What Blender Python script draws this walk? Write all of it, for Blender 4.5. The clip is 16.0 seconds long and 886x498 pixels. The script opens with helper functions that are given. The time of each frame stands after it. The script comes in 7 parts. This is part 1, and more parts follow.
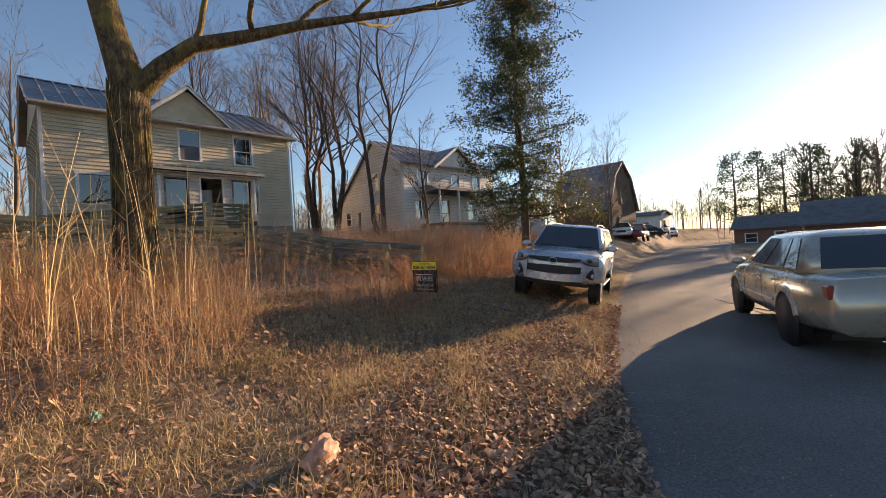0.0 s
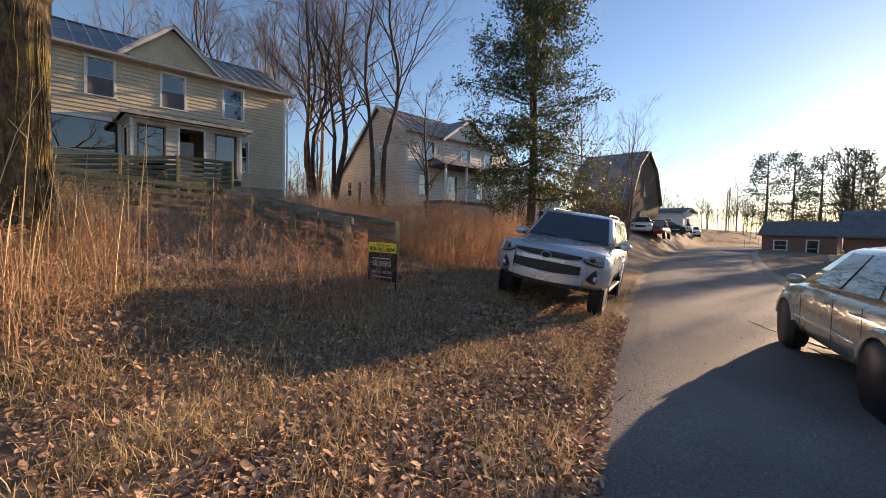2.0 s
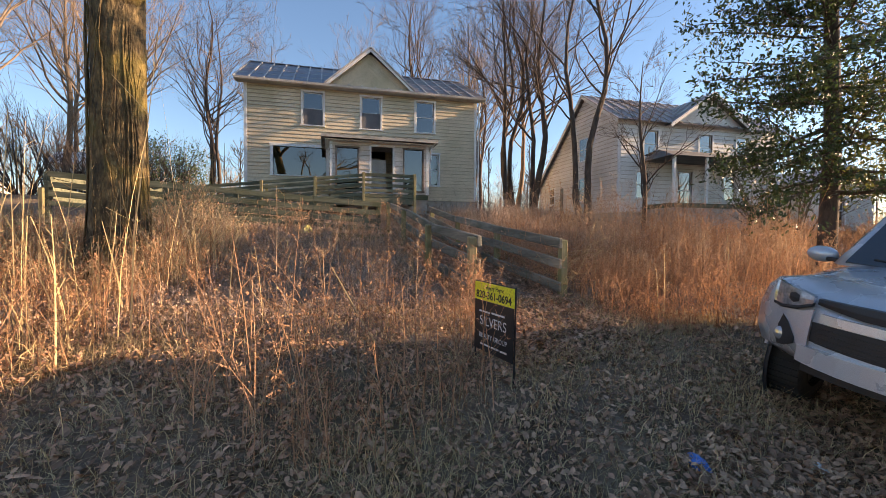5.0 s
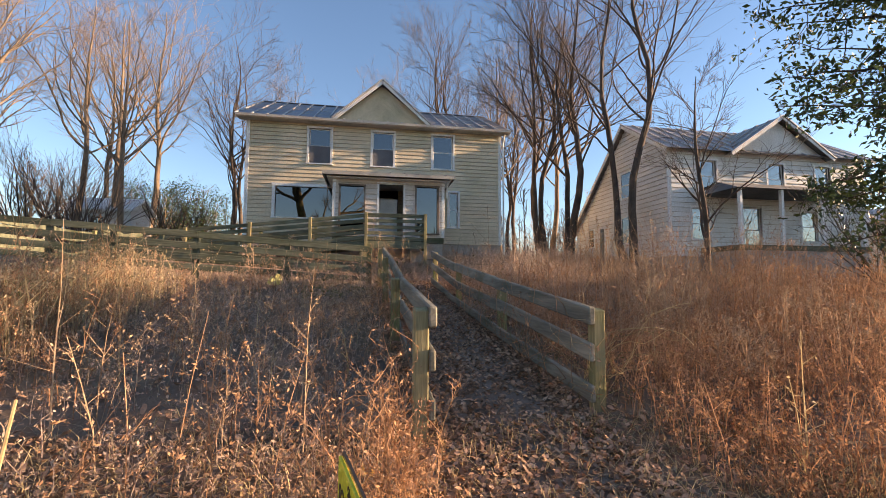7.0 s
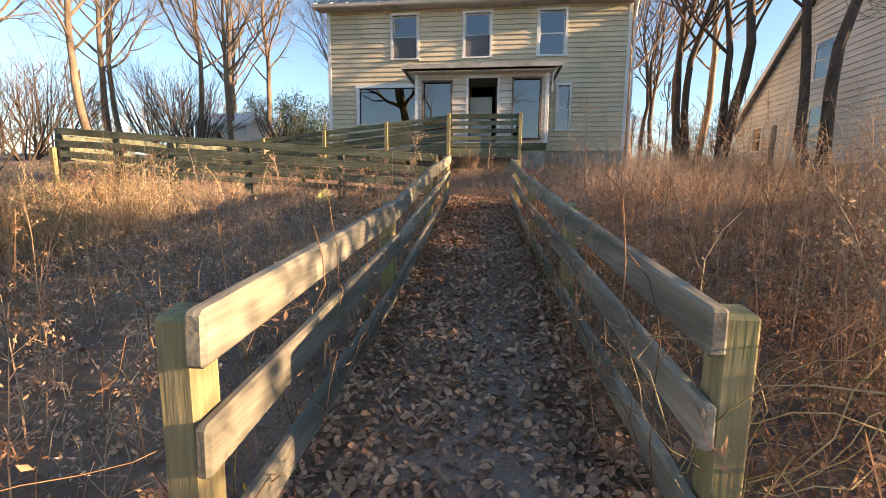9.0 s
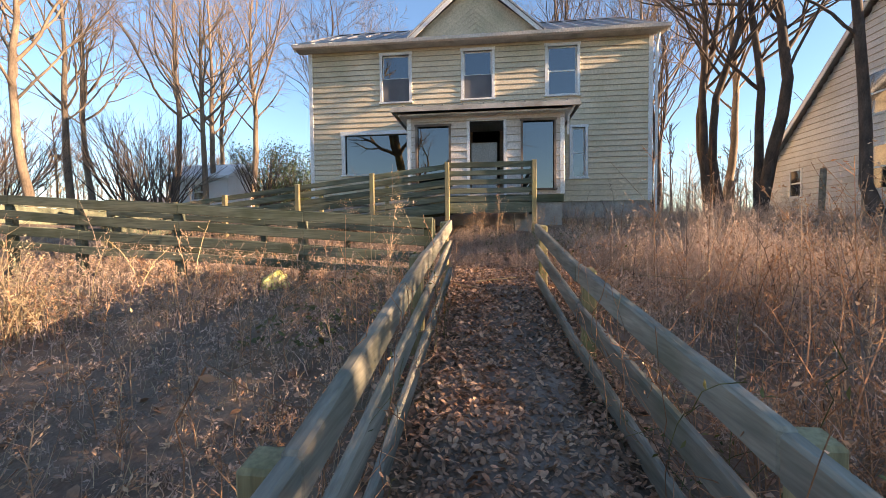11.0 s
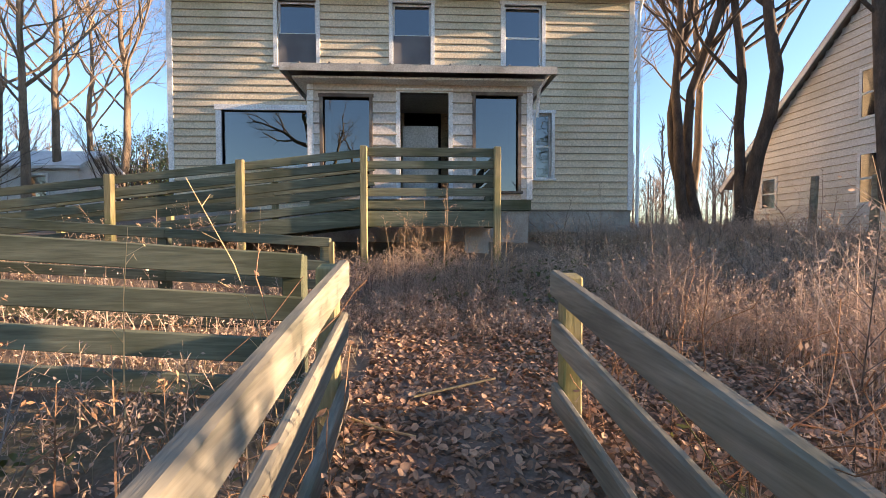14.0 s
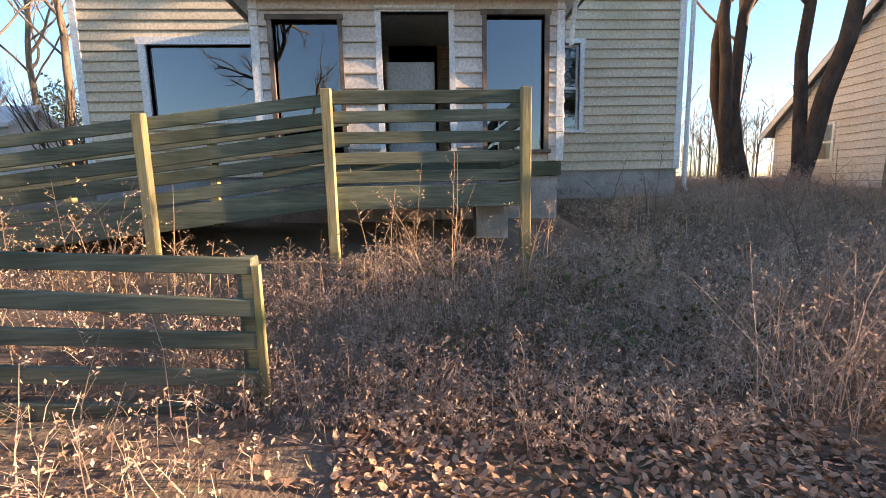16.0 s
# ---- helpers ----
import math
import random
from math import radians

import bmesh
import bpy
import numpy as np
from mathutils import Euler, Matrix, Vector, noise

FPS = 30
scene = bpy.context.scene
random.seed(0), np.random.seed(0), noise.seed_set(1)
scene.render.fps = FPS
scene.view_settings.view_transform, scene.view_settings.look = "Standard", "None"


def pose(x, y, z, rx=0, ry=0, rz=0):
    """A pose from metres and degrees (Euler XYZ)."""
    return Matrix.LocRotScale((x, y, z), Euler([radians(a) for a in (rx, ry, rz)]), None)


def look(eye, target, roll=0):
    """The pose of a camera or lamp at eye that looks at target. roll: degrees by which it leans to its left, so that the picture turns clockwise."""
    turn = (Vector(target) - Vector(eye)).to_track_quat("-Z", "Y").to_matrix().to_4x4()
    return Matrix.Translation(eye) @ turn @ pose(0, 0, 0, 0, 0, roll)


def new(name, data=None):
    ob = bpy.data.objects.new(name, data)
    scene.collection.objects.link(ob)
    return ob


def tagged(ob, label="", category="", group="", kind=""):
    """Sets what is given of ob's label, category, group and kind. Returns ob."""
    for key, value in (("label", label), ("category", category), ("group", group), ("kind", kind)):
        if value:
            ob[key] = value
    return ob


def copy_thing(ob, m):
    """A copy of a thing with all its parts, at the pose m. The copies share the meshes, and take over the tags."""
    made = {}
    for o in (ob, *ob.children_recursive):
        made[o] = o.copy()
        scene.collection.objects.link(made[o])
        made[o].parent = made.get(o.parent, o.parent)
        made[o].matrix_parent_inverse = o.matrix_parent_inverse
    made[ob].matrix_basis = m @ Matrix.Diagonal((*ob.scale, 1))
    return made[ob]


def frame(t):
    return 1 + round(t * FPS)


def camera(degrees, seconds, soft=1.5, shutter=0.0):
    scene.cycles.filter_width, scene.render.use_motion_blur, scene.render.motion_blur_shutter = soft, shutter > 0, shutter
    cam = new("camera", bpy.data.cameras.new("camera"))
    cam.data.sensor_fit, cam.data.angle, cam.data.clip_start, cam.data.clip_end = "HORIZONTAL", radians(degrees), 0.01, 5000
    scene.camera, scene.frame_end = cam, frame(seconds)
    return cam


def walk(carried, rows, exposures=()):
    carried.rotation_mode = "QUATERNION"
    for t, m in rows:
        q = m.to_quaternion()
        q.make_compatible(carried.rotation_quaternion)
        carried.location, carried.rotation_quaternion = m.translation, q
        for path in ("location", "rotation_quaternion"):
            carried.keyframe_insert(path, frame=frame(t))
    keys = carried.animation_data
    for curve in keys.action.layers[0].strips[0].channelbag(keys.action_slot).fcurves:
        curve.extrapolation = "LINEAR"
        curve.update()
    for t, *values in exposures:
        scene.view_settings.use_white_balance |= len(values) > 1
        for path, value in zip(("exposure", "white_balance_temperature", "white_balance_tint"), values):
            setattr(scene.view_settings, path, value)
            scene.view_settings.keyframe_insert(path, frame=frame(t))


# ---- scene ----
cam = camera(91.6, 16.0, soft=0.8)
# seconds, eye, a point looked at, roll
PATH = [
    (0, (-0.149, -0.012, -1.503), (-1.53, 1.435, -1.499), -3.6),
    (0.5, (-0.318, 0.377, -1.492), (-1.432, 2.038, -1.502), -1.0),
    (1, (-0.488, 0.917, -1.518), (-1.601, 2.578, -1.528), -0.0),
    (1.5, (-0.694, 1.49, -1.495), (-2.109, 2.901, -1.562), -2.9),
    (2, (-0.87, 1.997, -1.487), (-2.3, 3.392, -1.578), 1.3),
    (2.5, (-1.095, 2.579, -1.49), (-2.639, 3.848, -1.575), 1.4),
    (3, (-1.474, 3.127, -1.459), (-3.212, 4.117, -1.438), 1.6),
    (3.5, (-1.825, 3.67, -1.408), (-3.581, 4.628, -1.408), 1.3),
    (4, (-2.245, 4.125, -1.365), (-4.115, 4.832, -1.376), 2.4),
    (6.5, (-4.878, 5.984, -1.168), (-6.831, 6.412, -1.206), -1.1),
    (7, (-5.493, 6.38, -1.103), (-7.458, 6.723, -0.959), 0.3),
    (7.5, (-5.961, 6.785, -1.074), (-7.945, 6.996, -0.933), 0.4),
    (8, (-6.466, 7.112, -1.005), (-8.464, 7.037, -0.942), 1.6),
    (8.5, (-6.923, 7.37, -0.923), (-8.915, 7.272, -1.085), 2.8),
    (9, (-7.559, 7.568, -0.985), (-9.529, 7.348, -1.257), 0.5),
    (9.5, (-8.22, 7.594, -0.878), (-10.189, 7.297, -1.067), -0.5),
    (10, (-8.754, 7.513, -0.688), (-10.739, 7.306, -0.816), -0.5),
    (12.5, (-11.815, 7.196, -0.424), (-13.797, 6.929, -0.412), -0.7),
    (13, (-12.325, 7.248, -0.335), (-14.322, 7.132, -0.354), -0.2),
    (13.5, (-12.917, 7.286, -0.216), (-14.916, 7.209, -0.241), -1.1),
    (14, (-13.553, 7.183, -0.199), (-15.55, 7.274, -0.256), -0.1),
    (14.5, (-14.078, 7.169, -0.089), (-16.06, 7.382, -0.256), -1.5),
    (15, (-14.613, 7.125, 0.01), (-16.608, 7.209, -0.108), -1.6),
    (15.5, (-15.033, 7.118, 0.134), (-17.018, 7.276, -0.053), -1.0),
    (16, (-15.55, 7.165, 0.157), (-17.527, 7.279, -0.124), -1.3),
]
walk(cam, [(t, look(eye, target, roll)) for t, eye, target, roll in PATH],
     exposures=[(0.0, 1.15, 7300, 20), (2.5, 1.2, 6900, 20), (4.0, 1.6, 7100, 20), (6.5, 1.8, 7300, 20), (8.0, 1.65, 7200, 18), (9.0, 2.1, 7500, 17), (10.0, 2.1, 7000, 18), (12.5, 2.1, 6900, 18), (14.5, 2.2, 6800, 18), (16.0, 2.3, 6800, 19)])

# ---- world, sun, exposure ----
SUN_ELEV, SUN_AZ = 10.5, 5.0          # degrees above the horizon; degrees from +y towards +x
sun_way = Vector((math.sin(radians(SUN_AZ)) * math.cos(radians(SUN_ELEV)), math.cos(radians(SUN_AZ)) * math.cos(radians(SUN_ELEV)), math.sin(radians(SUN_ELEV))))
world = bpy.data.worlds.new("winter_sky")
scene.world = world
world.use_nodes = True
wn = world.node_tree.nodes
wn.clear()
sky = wn.new("ShaderNodeTexSky")
sky.sky_type = 'NISHITA'
sky.sun_disc = False
sky.sun_elevation = radians(SUN_ELEV)
sky.sun_rotation = radians(SUN_AZ)
sky.air_density, sky.dust_density, sky.ozone_density = 1.0, 0.15, 3.0
bg = wn.new("ShaderNodeBackground")
bg.inputs["Strength"].default_value = 0.095
wout = wn.new("ShaderNodeOutputWorld")
world.node_tree.links.new(sky.outputs[0], bg.inputs["Color"])
world.node_tree.links.new(bg.outputs[0], wout.inputs["Surface"])
sun_data = bpy.data.lights.new("sun", 'SUN')
sun_data.energy, sun_data.angle, sun_data.color = 5.0, radians(0.5), (1.0, 0.74, 0.48)
sun = new("sun", sun_data)
sun.matrix_world = look(sun_way * 60, (0, 0, 0))


# ---- materials ----
def mat(name, base, alt, rough=0.8, metal=0.0, scale=3.0, fine=60.0, bump=0.25, stretch=(1, 1, 1), vary=0.0, island=0.0,
        stain=None, stain_scale=0.6, stain_amount=0.5, through_light=0.0, spec=0.4, coat=0.0, blotch=(0.35, 0.65), relief=0.01, grain=(0.72, 1.25)):
    """A surface with grain at two scales, in world coordinates. vary: object by object; island: piece by piece in one mesh."""
    m = bpy.data.materials.new(name)
    m.use_nodes = True
    nt = m.node_tree
    nt.nodes.clear()
    out = nt.nodes.new("ShaderNodeOutputMaterial")
    p = nt.nodes.new("ShaderNodeBsdfPrincipled")
    geo = nt.nodes.new("ShaderNodeNewGeometry")
    mp = nt.nodes.new("ShaderNodeMapping")
    mp.inputs["Scale"].default_value = stretch
    nt.links.new(geo.outputs["Position"], mp.inputs["Vector"])

    def nz(s, detail, vec=None):
        n = nt.nodes.new("ShaderNodeTexNoise")
        n.inputs["Scale"].default_value, n.inputs["Detail"].default_value = s, detail
        nt.links.new(vec or mp.outputs[0], n.inputs["Vector"])
        return n

    def ramp(src, lo, hi):
        r = nt.nodes.new("ShaderNodeMapRange")
        r.inputs["From Min"].default_value, r.inputs["From Max"].default_value = lo, hi
        nt.links.new(src, r.inputs["Value"])
        return r.outputs["Result"]

    def mix(fac, a, b, kind='MIX'):
        x = nt.nodes.new("ShaderNodeMix")
        x.data_type, x.blend_type = 'RGBA', kind
        for sock, v in ((x.inputs[0], fac), (x.inputs[6], a), (x.inputs[7], b)):
            if isinstance(v, (int, float)):
                sock.default_value = v
            elif isinstance(v, tuple):
                sock.default_value = (*v, 1)
            else:
                nt.links.new(v, sock)
        return x.outputs[2]

    big, small = nz(scale, 6), nz(fine, 4)
    col = mix(ramp(big.outputs["Fac"], *blotch), base, alt)
    g = ramp(small.outputs["Fac"], 0.25, 0.75)
    gm = nt.nodes.new("ShaderNodeMapRange")
    gm.inputs["To Min"].default_value, gm.inputs["To Max"].default_value = grain
    nt.links.new(g, gm.inputs["Value"])
    cmb = nt.nodes.new("ShaderNodeCombineColor")
    for i in range(3):
        nt.links.new(gm.outputs["Result"], cmb.inputs[i])
    col = mix(1.0, col, cmb.outputs[0], 'MULTIPLY')
    if stain:
        st = nz(stain_scale, 5, geo.outputs["Position"])
        r = nt.nodes.new("ShaderNodeMapRange")
        r.inputs["From Min"].default_value, r.inputs["From Max"].default_value = 0.5, 0.7
        r.inputs["To Max"].default_value = stain_amount
        nt.links.new(st.outputs["Fac"], r.inputs["Value"])
        col = mix(r.outputs["Result"], col, stain)
    for amount, node, sock in ((vary, "ShaderNodeObjectInfo", "Random"), (island, "ShaderNodeNewGeometry", "Random Per Island")):
        if amount:
            n = nt.nodes.new(node)
            hs = nt.nodes.new("ShaderNodeHueSaturation")
            r = nt.nodes.new("ShaderNodeMapRange")
            r.inputs["To Min"].default_value, r.inputs["To Max"].default_value = 1 - amount, 1 + amount
            nt.links.new(n.outputs[sock], r.inputs["Value"])
            nt.links.new(r.outputs["Result"], hs.inputs["Value"])
            nt.links.new(col, hs.inputs["Color"])
            col = hs.outputs[0]
    nt.links.new(col, p.inputs["Base Color"])
    p.inputs["Metallic"].default_value = metal
    p.inputs["Specular IOR Level"].default_value = spec
    p.inputs["Coat Weight"].default_value = coat
    rr = nt.nodes.new("ShaderNodeMapRange")
    rr.inputs["To Min"].default_value, rr.inputs["To Max"].default_value = max(rough - 0.08, 0.03), min(rough + 0.08, 1)
    nt.links.new(big.outputs["Fac"], rr.inputs["Value"])
    nt.links.new(rr.outputs["Result"], p.inputs["Roughness"])
    if bump:
        b = nt.nodes.new("ShaderNodeBump")
        b.inputs["Strength"].default_value, b.inputs["Distance"].default_value = bump, relief
        nt.links.new(small.outputs["Fac"], b.inputs["Height"])
        nt.links.new(b.outputs[0], p.inputs["Normal"])
    last = p.outputs[0]
    if through_light:
        tr = nt.nodes.new("ShaderNodeBsdfTranslucent")
        nt.links.new(col, tr.inputs["Color"])
        ms = nt.nodes.new("ShaderNodeMixShader")
        ms.inputs[0].default_value = through_light
        nt.links.new(p.outputs[0], ms.inputs[1])
        nt.links.new(tr.outputs[0], ms.inputs[2])
        last = ms.outputs[0]
    nt.links.new(last, out.inputs["Surface"])
    return m


def pane_mat(name, tint, ior=1.9, clear=0.75):
    """Window glass: mirror gloss that grows towards grazing angles, over a tinted, see-through pane."""
    m = bpy.data.materials.new(name)
    m.use_nodes = True
    nt = m.node_tree
    nt.nodes.clear()
    out = nt.nodes.new("ShaderNodeOutputMaterial")
    lw = nt.nodes.new("ShaderNodeLayerWeight")
    lw.inputs["Blend"].default_value = 0.25
    fr = nt.nodes.new("ShaderNodeMapRange")
    fr.inputs["To Min"].default_value, fr.inputs["To Max"].default_value = ((ior - 1) / (ior + 1)) ** 2, 0.95
    nt.links.new(lw.outputs["Facing"], fr.inputs["Value"])
    tr = nt.nodes.new("ShaderNodeBsdfTransparent")
    tr.inputs["Color"].default_value = (*[c * clear for c in tint], 1)
    gl = nt.nodes.new("ShaderNodeBsdfGlossy")
    gl.inputs["Roughness"].default_value = 0.01
    geo = nt.nodes.new("ShaderNodeNewGeometry")
    nz = nt.nodes.new("ShaderNodeTexNoise")
    nz.inputs["Scale"].default_value = 1.3
    b = nt.nodes.new("ShaderNodeBump")
    b.inputs["Strength"].default_value, b.inputs["Distance"].default_value = 0.03, 0.01
    nt.links.new(geo.outputs["Position"], nz.inputs["Vector"])
    nt.links.new(nz.outputs["Fac"], b.inputs["Height"])
    nt.links.new(b.outputs[0], gl.inputs["Normal"])
    ms = nt.nodes.new("ShaderNodeMixShader")
    nt.links.new(fr.outputs[0], ms.inputs[0])
    nt.links.new(tr.outputs[0], ms.inputs[1])
    nt.links.new(gl.outputs[0], ms.inputs[2])
    nt.links.new(ms.outputs[0], out.inputs["Surface"])
    return m


M_soil = mat("leafy_soil", (0.16, 0.11, 0.078), (0.29, 0.21, 0.145), 0.95, scale=1.2, fine=45, bump=0.8, stain=(0.07, 0.08, 0.03), stain_amount=0.5)
M_asphalt = mat("worn_asphalt", (0.12, 0.114, 0.105), (0.19, 0.178, 0.162), 0.8, scale=0.6, fine=55, bump=0.9, grain=(0.55, 1.5), stain=(0.07, 0.068, 0.065), stain_scale=0.35)
M_shoulder = mat("gravel_shoulder", (0.24, 0.21, 0.17), (0.34, 0.30, 0.24), 0.9, scale=4, fine=90, bump=0.8)
M_siding = mat("cream_vinyl_siding", (0.60, 0.50, 0.35), (0.68, 0.58, 0.42), 0.55, scale=0.8, fine=25, bump=0.06, vary=0.05, stain=(0.27, 0.27, 0.15), stain_scale=0.5, stain_amount=0.6)
M_siding_porch = mat("pale_pink_siding", (0.60, 0.53, 0.47), (0.68, 0.61, 0.54), 0.55, scale=0.9, fine=25, bump=0.06, vary=0.04, stain=(0.40, 0.34, 0.26), stain_amount=0.35)
M_siding_white = mat("white_siding", (0.62, 0.61, 0.58), (0.72, 0.71, 0.68), 0.6, scale=0.8, fine=25, bump=0.08, vary=0.05, stain=(0.38, 0.36, 0.30), stain_amount=0.4)
M_trim = mat("white_trim", (0.70, 0.70, 0.68), (0.80, 0.80, 0.78), 0.45, scale=2, fine=30, bump=0.05, stain=(0.42, 0.40, 0.34), stain_scale=1.5, stain_amount=0.3)
M_seam = mat("pale_metal_seam", (0.46, 0.45, 0.44), (0.60, 0.59, 0.57), 0.5, metal=0.3, scale=2, fine=30, bump=0.1, stain=(0.2, 0.11, 0.07), stain_scale=1.2, stain_amount=0.5)
# lap shadow lines painted in as a darker edge, with grime stains
M_lap_edge = mat("grimy_shaded_siding_edge", (0.36, 0.31, 0.22), (0.48, 0.41, 0.30), 0.7, scale=1.5, fine=30, bump=0.1, stain=(0.13, 0.13, 0.08), stain_scale=0.7, stain_amount=0.6)
M_worn_trim = mat("weathered_fascia", (0.36, 0.34, 0.30), (0.50, 0.47, 0.42), 0.6, scale=3, fine=40, bump=0.15, stain=(0.17, 0.16, 0.12), stain_scale=2.0, stain_amount=0.6)
M_tin = mat("weathered_tin_roof", (0.22, 0.21, 0.20), (0.33, 0.31, 0.30), 0.42, metal=0.75, scale=0.9, fine=12, bump=0.15, vary=0.30, stain=(0.20, 0.10, 0.06), stain_scale=0.8, stain_amount=0.55)
# the same tin with the sky's reflection painted in as blue
M_tin_blue = mat("sky_tinted_tin_roof", (0.16, 0.18, 0.215), (0.28, 0.29, 0.31), 0.36, metal=0.8, scale=0.9, fine=12, bump=0.15, vary=0.28, stain=(0.19, 0.10, 0.06), stain_scale=0.7, stain_amount=0.5)
M_frame = mat("brown_window_frame", (0.10, 0.075, 0.06), (0.20, 0.155, 0.12), 0.7, scale=4, fine=40, bump=0.2, stain=(0.42, 0.39, 0.34), stain_scale=3.0, stain_amount=0.5)
M_block = mat("foundation_block", (0.30, 0.28, 0.25), (0.42, 0.40, 0.36), 0.9, scale=3, fine=50, bump=0.5)
M_deck = mat("weathered_green_lumber", (0.085, 0.097, 0.065), (0.18, 0.185, 0.125), 0.85, scale=9, fine=55, bump=0.3, stretch=(1, 0.07, 1), vary=0.22, stain=(0.055, 0.065, 0.03), stain_scale=1.3, stain_amount=0.75, grain=(0.6, 1.3))
M_post = mat("mossy_yellow_post", (0.24, 0.20, 0.10), (0.33, 0.28, 0.15), 0.85, scale=9, fine=60, bump=0.3, stretch=(1, 1, 0.08), vary=0.15, stain=(0.20, 0.21, 0.06), stain_scale=2.5, stain_amount=0.6)
M_rail = mat("weathered_grey_lumber", (0.15, 0.14, 0.11), (0.30, 0.275, 0.215), 0.85, scale=9, fine=60, bump=0.3, stretch=(0.07, 1, 1), vary=0.18, stain=(0.085, 0.10, 0.05), stain_scale=2.0, stain_amount=0.5)
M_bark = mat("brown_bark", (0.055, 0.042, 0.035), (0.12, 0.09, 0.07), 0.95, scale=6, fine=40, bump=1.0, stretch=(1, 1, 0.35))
# paler copy of the bark, with sunlight put into its colour
M_bark_pale = mat("sun_painted_grey_bark", (0.16, 0.12, 0.085), (0.27, 0.20, 0.14), 0.95, scale=6, fine=40, bump=1.0, stretch=(1, 1, 0.35))
M_bark_moss = mat("mossy_bark", (0.065, 0.05, 0.03), (0.20, 0.145, 0.07), 0.95, scale=9, fine=26, bump=1.0, relief=0.035, grain=(0.4, 1.5), stretch=(1, 1, 0.5), stain=(0.26, 0.20, 0.05), stain_scale=1.4, stain_amount=0.9)
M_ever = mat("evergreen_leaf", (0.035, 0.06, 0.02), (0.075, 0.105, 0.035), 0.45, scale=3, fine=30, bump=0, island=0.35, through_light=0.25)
# yellow-green leaf: paints sunlight onto the evergreen, own colour on vines
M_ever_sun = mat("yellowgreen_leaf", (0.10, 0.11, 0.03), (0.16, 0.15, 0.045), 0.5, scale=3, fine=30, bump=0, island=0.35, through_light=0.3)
M_brush = mat("dry_brown_brush", (0.34, 0.18, 0.10), (0.52, 0.31, 0.18), 0.9, scale=0.7, fine=20, bump=0, island=0.45, through_light=0.3, blotch=(0.3, 0.7))
M_brush_dark = mat("dark_bramble", (0.40, 0.285, 0.215), (0.58, 0.44, 0.34), 0.9, scale=0.7, fine=20, bump=0, island=0.4, through_light=0.2)
M_straw = mat("pale_straw", (0.52, 0.39, 0.20), (0.62, 0.48, 0.27), 0.8, scale=1, fine=20, bump=0, island=0.25, through_light=0.25)
M_grass = mat("dry_lawn_grass", (0.38, 0.30, 0.18), (0.54, 0.43, 0.27), 0.85, scale=0.9, fine=20, bump=0, island=0.4, through_light=0.3, stain=(0.12, 0.14, 0.04), stain_scale=0.8, stain_amount=0.55)
M_leaf = mat("fallen_leaf", (0.33, 0.185, 0.115), (0.54, 0.345, 0.22), 0.75, scale=5, fine=30, bump=0, island=0.5, through_light=0.12)
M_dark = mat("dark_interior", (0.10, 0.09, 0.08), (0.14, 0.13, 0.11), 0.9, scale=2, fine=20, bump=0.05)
M_cream = mat("cream_door_paint", (0.52, 0.48, 0.40), (0.60, 0.56, 0.48), 0.5, scale=2, fine=20, bump=0.05)
M_pane = pane_mat("window_glass", (0.45, 0.55, 0.65), 2.6, 0.35)
M_screen = mat("insect_screen", (0.10, 0.10, 0.11), (0.14, 0.14, 0.15), 0.7, scale=2, fine=200, bump=0.1)
M_silver = mat("silver_car_paint", (0.50, 0.53, 0.57), (0.53, 0.56, 0.60), 0.28, metal=0.35, scale=2, fine=300, bump=0.0, coat=0.8)
M_gold = mat("champagne_car_paint", (0.50, 0.46, 0.36), (0.53, 0.49, 0.39), 0.28, metal=0.5, scale=2, fine=300, bump=0.0, coat=0.8)
M_black = mat("black_plastic", (0.02, 0.02, 0.022), (0.03, 0.03, 0.032), 0.5, scale=5, fine=150, bump=0.1)
M_rubber = mat("tyre_rubber", (0.02, 0.02, 0.02), (0.035, 0.033, 0.03), 0.85, scale=8, fine=120, bump=0.3)
M_alloy = mat("alloy_rim", (0.45, 0.45, 0.46), (0.52, 0.52, 0.53), 0.3, metal=0.9, scale=5, fine=60, bump=0)
M_chrome = mat("chrome", (0.75, 0.76, 0.78), (0.78, 0.79, 0.80), 0.12, metal=1.0, scale=5, fine=60, bump=0)
M_car_glass = pane_mat("car_glass", (0.30, 0.33, 0.35), 1.7, 0.3)
M_lamp = mat("headlight_lens", (0.30, 0.32, 0.35), (0.50, 0.52, 0.55), 0.10, metal=0.5, scale=12, fine=40, bump=0.2, coat=1.0)
M_brick = mat("red_brick", (0.22, 0.10, 0.07), (0.30, 0.15, 0.10), 0.9, scale=4, fine=60, bump=0.4, stretch=(1, 1, 4))
M_shingle = mat("grey_shingle", (0.12, 0.12, 0.125), (0.18, 0.175, 0.17), 0.9, scale=2, fine=40, bump=0.4)
M_barn = mat("brown_barn_board", (0.13, 0.085, 0.06), (0.19, 0.13, 0.09), 0.9, scale=2, fine=40, bump=0.3)
M_red = mat("red_truck_paint", (0.30, 0.03, 0.025), (0.34, 0.04, 0.03), 0.3, scale=2, fine=100, bump=0, coat=0.6)
M_sign_black = mat("sign_black", (0.02, 0.02, 0.022), (0.03, 0.03, 0.03), 0.4, scale=4, fine=60, bump=0.02)
M_sign_yellow = mat("sign_yellow", (0.75, 0.68, 0.03), (0.80, 0.72, 0.05), 0.4, scale=4, fine=60, bump=0.02)
